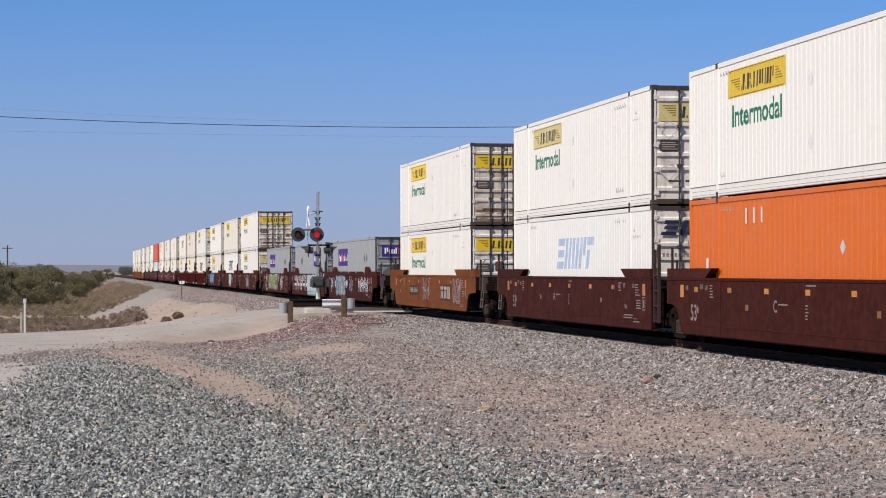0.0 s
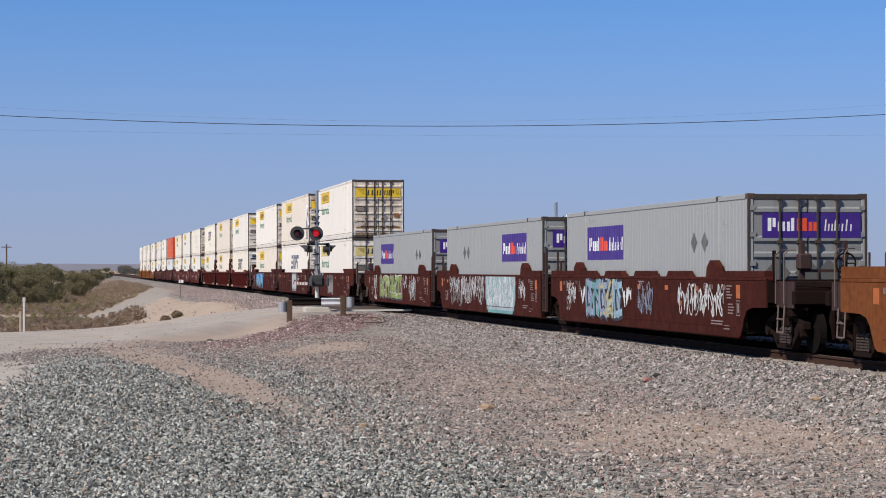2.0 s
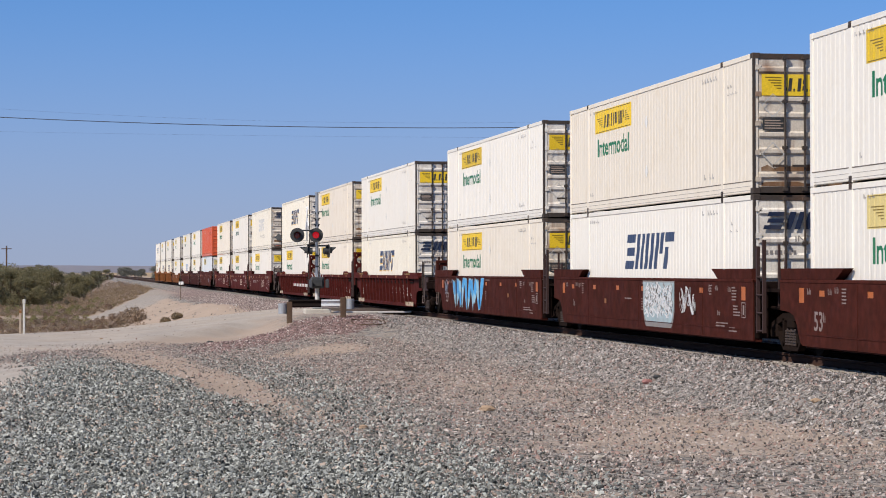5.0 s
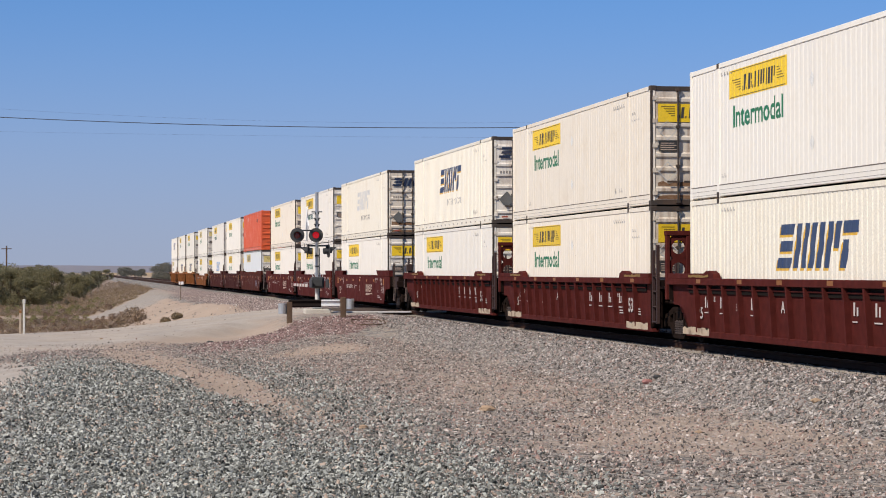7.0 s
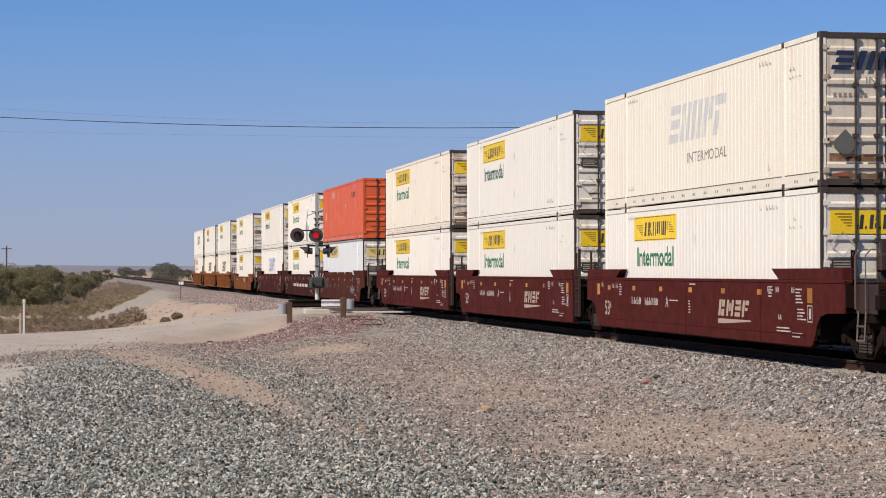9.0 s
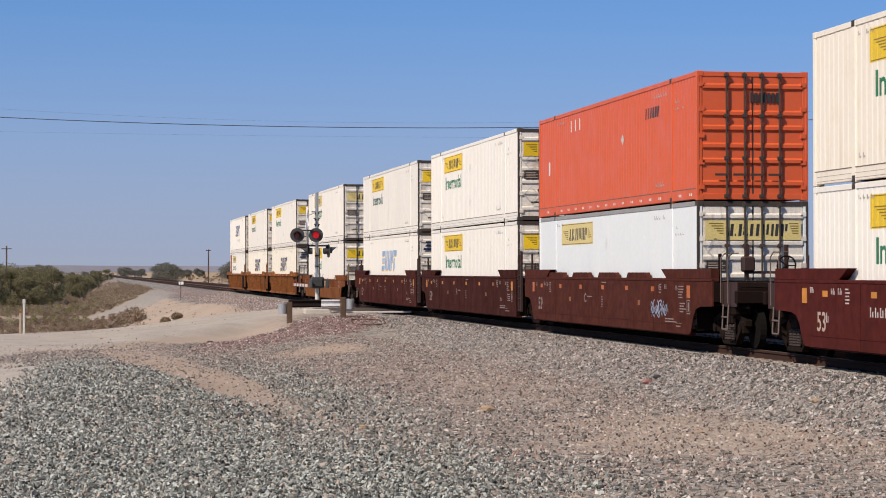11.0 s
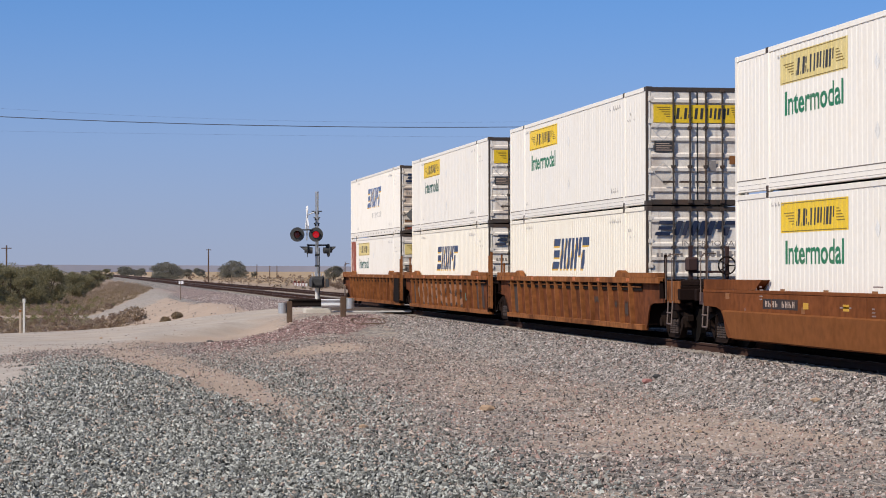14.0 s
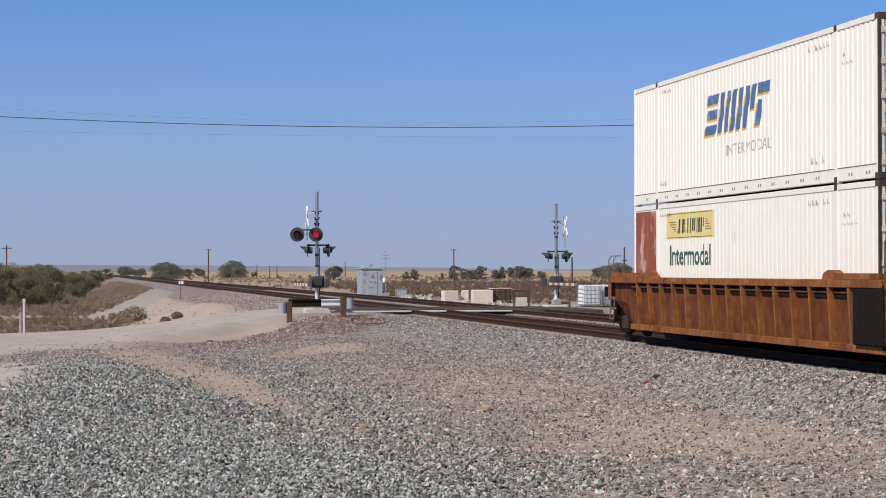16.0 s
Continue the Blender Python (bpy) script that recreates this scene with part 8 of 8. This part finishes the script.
# Paled and greyed: distance haze is mixed into the leaf colour.
M["leaf_dark"] = leaf_material("hazy_grey_green_foliage", (0.19, 0.187, 0.158), (0.36, 0.345, 0.29))
M["leaf_brown"] = leaf_material("brown_scrub", (0.225, 0.155, 0.11), (0.36, 0.255, 0.185))
M["leaf_olive"] = leaf_material("olive_scrub", (0.24, 0.225, 0.105), (0.39, 0.355, 0.18))
M["leaf_dry"] = leaf_material("dry_brown_scrub", (0.36, 0.275, 0.20), (0.49, 0.39, 0.295))
M["leaf_rose"] = leaf_material("dry_rosy_brown_scrub", (0.34, 0.262, 0.205), (0.50, 0.40, 0.32))
M["grass_dry"] = leaf_material("dry_yellow_grass", (0.29, 0.218, 0.138), (0.45, 0.358, 0.245))
M["bark"] = material("rough_bark", (0.10, 0.075, 0.055), 0.9, bump=0.4)


def leaves(name, centres, size, mat, seed, label="", parent=None, kind=""):
    """Small leaf sprays: two crossed, bent triangles at each centre."""
    r = np.random.default_rng(seed)
    c = np.asarray(centres)
    n = len(c)
    k = 6
    d = r.normal(size=(n, 2, 3))
    d[:, :, 2] = np.abs(d[:, :, 2]) * 0.8
    d /= np.linalg.norm(d, axis=2)[:, :, None]
    e = np.cross(d, r.normal(size=(n, 2, 3)))
    e /= np.linalg.norm(e, axis=2)[:, :, None]
    s = (size * r.uniform(0.5, 1.3, n))[:, None, None]
    tri = np.stack([c[:, None] - e * s * 0.35, c[:, None] + e * s * 0.35, c[:, None] + d * s], 2).reshape(-1, 3)
    f = np.arange(n * k).reshape(-1, 3)
    me = bpy.data.meshes.new(name)
    me.vertices.add(len(tri))
    me.vertices.foreach_set("co", tri.astype(np.float32).ravel())
    me.loops.add(f.size)
    me.loops.foreach_set("vertex_index", f.astype(np.int32).ravel())
    me.polygons.add(len(f))
    me.polygons.foreach_set("loop_start", np.arange(0, f.size, 3, dtype=np.int32))
    me.update(calc_edges=True)
    me.materials.append(M[mat])
    ob = new(name, me)
    ob.parent = parent
    if kind:
        tagged(ob, label, "vegetation", kind=kind)
    return ob


def tree(h, w, mat, seed, label, sprays=2600, leaf=0.26):
    """Trunk, limbs and a crown of leaf sprays gathered in uneven clumps."""
    r = random.Random(seed)
    thing = new("tree")
    bm = bmesh.new()
    tips = []
    tube(bm, (0, 0, -0.2), (0.1, 0, h * 0.3), h * 0.035, h * 0.024, n=7)
    for i in range(7):
        t = 2 * math.pi * i / 7 + r.uniform(-0.3, 0.3)
        a = Vector((0.05, 0, h * r.uniform(0.12, 0.3)))
        b = Vector((math.cos(t) * w * r.uniform(0.25, 0.42), math.sin(t) * w * r.uniform(0.25, 0.42), h * r.uniform(0.45, 0.85)))
        tube(bm, a, b, h * 0.016, h * 0.006, n=5)
        tips.append(b)
    part("trunk", bm, "bark", thing)
    rr = np.random.default_rng(seed)
    cl = []
    for i in range(26):
        t = r.uniform(0, 6.283)
        q = math.sqrt(r.random())
        z = r.uniform(0.12, 0.92)
        wide = w * 0.5 * math.sqrt(max(0.05, 1 - ((z - 0.42) / 0.58) ** 2))
        cl.append((math.cos(t) * q * wide, math.sin(t) * q * wide, z * h, r.uniform(0.12, 0.24) * w))
    pts = []
    for cx, cy, cz, cr in cl:
        v = rr.normal(size=(sprays // len(cl), 3))
        v /= np.linalg.norm(v, axis=1)[:, None]
        v *= (rr.uniform(0.3, 1.0, (len(v), 1)) ** 0.5) * cr
        pts.append(v * (1, 1, 0.8) + (cx, cy, cz))
    pts = np.concatenate(pts)
    pts[:, 2] = np.maximum(pts[:, 2], 0.1)
    leaves("crown", pts, leaf, mat, seed + 1, parent=thing)
    return tagged(thing, label, "tree", group="trees")


def plant_trees():
    kinds = [tree(4.8, 5.6, "leaf_green", 31, "bushy grey-green desert tree in low ground", sprays=6500, leaf=0.17), tree(4.2, 4.6, "leaf_green", 32, "bushy grey-green desert tree in low ground", sprays=5500, leaf=0.17),
             tree(4.4, 6.2, "leaf_dark", 33, "dark rounded desert tree on the plain", sprays=3400, leaf=0.28), tree(3.6, 4.2, "leaf_dark", 34, "low olive-green desert tree"),
             tree(4.6, 3.5, "leaf_dark", 35, "upright grey-green tree on the far plain", sprays=2600, leaf=0.26), tree(5.2, 2.6, "leaf_dark", 36, "narrow grey-green tree on the far plain", sprays=2000, leaf=0.24)]
    r = random.Random(9)
    used = [False] * len(kinds)

    def place(k, x, y, s, turn):
        z = GZF(x, y)
        ob = kinds[k]
        if used[k]:
            ob = copy_thing(kinds[k], Matrix())
        used[k] = True
        ob.matrix_basis = pose(x, y, z, 0, 0, turn) @ Matrix.Diagonal((s, s, s, 1))

    # the thicket in the low ground
    for x, y, k, s in ((-9.0, 226, 0, 1.0), (-6.4, 232, 1, 1.02), (-4.6, 240, 0, 0.95), (-2.4, 250, 1, 1.0), (-11.5, 236, 1, 1.0), (-8.0, 246, 0, 1.05), (-3.2, 268, 0, 1.0), (0.2, 285, 1, 0.8), (1.5, 315, 0, 0.7), (-13.5, 262, 0, 1.1),
                        (-6.0, 280, 1, 1.05), (2.6, 350, 1, 0.7), (3.6, 390, 1, 0.7), (5.2, 430, 1, 0.6), (0.0, 330, 0, 0.8), (6.0, 480, 1, 0.7), (9.5, 560, 1, 0.7), (-4.5, 224, 1, 0.8), (-10.5, 215, 1, 0.9)):
        place(k, x, y, s * 0.93, r.uniform(0, 360))
    # trees on the plain beyond the tracks
    for u, y, k, s in ((292, 560, 2, 1.35), (280, 570, 2, 1.1), (306, 555, 2, 1.2), (412, 600, 2, 1.45), (425, 590, 2, 1.0), (398, 606, 2, 1.05), (352, 640, 3, 1.1), (330, 620, 3, 1.0), (590, 420, 3, 1.1), (719, 430, 4, 0.58), (733, 440, 4, 0.72),
                        (805, 410, 4, 0.92), (822, 440, 4, 0.75), (834, 445, 3, 0.8), (843, 440, 3, 0.95), (852, 430, 4, 0.9), (876, 450, 4, 0.68), (890, 450, 5, 0.82), (884, 455, 3, 0.7),
                        (908, 450, 3, 1.0), (921, 445, 3, 1.1), (934, 450, 3, 0.95), (958, 470, 3, 0.7), (783, 480, 5, 0.45), 
                        (1060, 480, 3, 1.0), (1075, 470, 2, 0.9), (1092, 460, 2, 1.1), (1105, 470, 3, 1.2),
                        (450, 640, 3, 0.7), (655, 600, 3, 0.7), (250, 640, 3, 1.0), (225, 680, 3, 1.2),
                        (150, 820, 2, 1.3), (164, 860, 3, 1.5), (216, 900, 2, 1.6), (238, 870, 3, 1.5), (318, 830, 3, 1.6)):
        a = radians(9.97) + math.atan((u - 784) / 3750)
        place(k, math.tan(a) * y, y, s * (0.72 if y < 800 else 0.5), r.uniform(0, 360))


plant_trees()


def brush_field(name, label, seed, count, area, keep, size, height, mat, tuft=10):
    """Low scrub as many small tufts of sprays."""
    x, y, r = scatter(seed, count, *area, keep)
    h = r.uniform(0.3, 1.0, len(x)) * height
    pts = []
    for i in range(tuft):
        a, q = r.uniform(0, 6.283, len(x)), np.sqrt(r.uniform(0, 1, len(x)))
        f = r.uniform(0.05, 1.0, len(x))
        wid = h * 0.75 * np.sqrt(np.clip(1.05 - f, 0, 1))
        xx, yy = x + np.cos(a) * q * wid, y + np.sin(a) * q * wid
        pts.append(np.stack([xx, yy, ground_z(xx, yy) + f * h * 0.85], -1))
    return leaves(name, np.concatenate(pts), size, mat, seed + 2, label, kind="stuff")


def brush():
    def low(x, y):
        c = cover(x, y)
        return c[4] * (x < 11) * (x > -0.06 * y - 2)

    brush_field("dry_scrub", "clumps of dry brown desert scrub on the low ground", 41, 380, (-14, 7, 97, 200), lambda x, y: low(x, y) * 0.9, 0.075, 0.66, "leaf_brown", 150)
    brush_field("dry_scrub", "pale dry scrub mixed into the brown on the low ground", 51, 950, (-14, 7, 97, 200), lambda x, y: low(x, y) * 0.9 * smooth(-0.8, 0.3, wobble(x + 2, y, 3.0)), 0.075, 0.5, "leaf_rose", 130)
    brush_field("dry_scrub", "dry brown scrub on the fill slope", 42, 2300, (-10, 10.5, 170, 430), lambda x, y: low(x, y) * smooth(-0.8, 0.5, wobble(x, y * 0.4, 1.7)), 0.10, 0.62, "leaf_dry", 52)
    brush_field("green_scrub", "olive scrub below the fill slope and before the trees", 43, 330, (-14, 6, 120, 260), lambda x, y: low(x, y) * smooth(-0.6, 0.3, wobble(x + 4, y, 9.0)) * (1 - smooth(2.5, 5.5, x)) * smooth(135, 165, y), 0.085, 0.8, "leaf_olive", 150)
    brush_field("dry_grass", "dry yellow grass on the slope and verge", 44, 9000, (-12, 10.8, 97, 330), lambda x, y: low(x, y) * 0.8, 0.11, 0.34, "grass_dry", 13)

    def plain(x, y):
        return (x > 0.06 * y + 14) * (x < 0.40 * y) * cover(x, y)[4]

    brush_field("dry_scrub", "brown scrub on the plain beyond the tracks", 45, 10000, (24, 150, 118, 400), lambda x, y: plain(x, y) * (x > 27), 0.15, 0.66, "leaf_brown", 32)
    brush_field("green_scrub", "olive scrub on the plain beyond the tracks", 46, 450, (26, 130, 125, 330), lambda x, y: plain(x, y) * (x > 28), 0.11, 0.8, "leaf_olive", 40)
    brush_field("dry_grass", "dry pale grass on the far plain", 47, 4500, (24, 190, 230, 620), lambda x, y: (x > 0.045 * y + 8) * (x < 0.40 * y) * 0.7, 0.35, 0.3, "leaf_dry", 4)
    brush_field("dry_scrub", "far brown scrub on the plain", 48, 800, (24, 260, 380, 760), lambda x, y: (x > 0.035 * y + 8) * (x < 0.40 * y) * 0.25, 0.5, 1.0, "leaf_brown", 8)


brush()


def shrub(x, y, h, mat, seed, label):
    r = np.random.default_rng(seed)
    thing = new("shrub")
    n = 900
    v = r.normal(size=(n, 3))
    v /= np.linalg.norm(v, axis=1)[:, None]
    v *= r.uniform(0.2, 1.0, (n, 1)) ** 0.5
    v = v * (h * 0.75, h * 0.75, h * 0.55)
    v[:, 2] = np.abs(v[:, 2] + h * 0.3)
    bm = bmesh.new()
    rr = random.Random(seed)
    for i in range(9):
        t = i * 0.7
        tube(bm, (0, 0, -0.05), (math.cos(t) * h * 0.5, math.sin(t) * h * 0.5, h * rr.uniform(0.5, 1.15)), 0.02, 0.006, n=4)
    part("stems", bm, "bark", thing)
    leaves("foliage", v, 0.13, mat, seed + 1, parent=thing)
    thing.matrix_basis = pose(x, y, GZF(x, y))
    return tagged(thing, label, "shrub", group="shrubs")


shrub(4.0, 137, 1.15, "leaf_dry", 61, "scraggly dry shrub on the sandy bank")
shrub(3.3, 139, 0.7, "leaf_dry", 62, "dry brown shrub on the sandy bank")
shrub(6.0, 122, 0.4, "grass_dry", 63, "dry brown shrub on the sandy bank")
shrub(5.3, 121, 0.34, "grass_dry", 64, "dry brown shrub on the sandy bank")
shrub(0.9, 108, 0.6, "leaf_dry", 65, "dry brown shrub beside the road")


# ---- distance ----
def hills():
    """Low hazy hills along the horizon."""
    bm = bmesh.new()
    prev = None
    n = 160
    for i in range(n + 1):
        a = radians(-60 + 150 * i / n)
        h = 4.2 + 10.5 * (1 - smooth(64, 80, i)) + 0.7 * math.sin(i * 0.53 + 1) + 0.4 * math.sin(i * 1.7)
        v = (bm.verts.new((4400 * math.sin(a), 4400 * math.cos(a), -30)), bm.verts.new((4420 * math.sin(a), 4420 * math.cos(a), h)), bm.verts.new((4700 * math.sin(a), 4700 * math.cos(a), h - 2)))
        if prev:
            bm.faces.new((prev[0], v[0], v[1], prev[1]))
            bm.faces.new((prev[1], v[1], v[2], prev[2]))
        prev = v
    # Haze of the far distance is put into the hill colours.
    m = material("hazy_hill", (0.20, 0.20, 0.24), 1.0, grain=0.01, stain=0.004, stain_amount=0.4, bump=0, dirt=(0.225, 0.215, 0.24))
    ob = part("backdrop", bm, m)
    return tagged(ob, "low mauve hills in the haze", "hills", kind="structure")


hills()

motions()
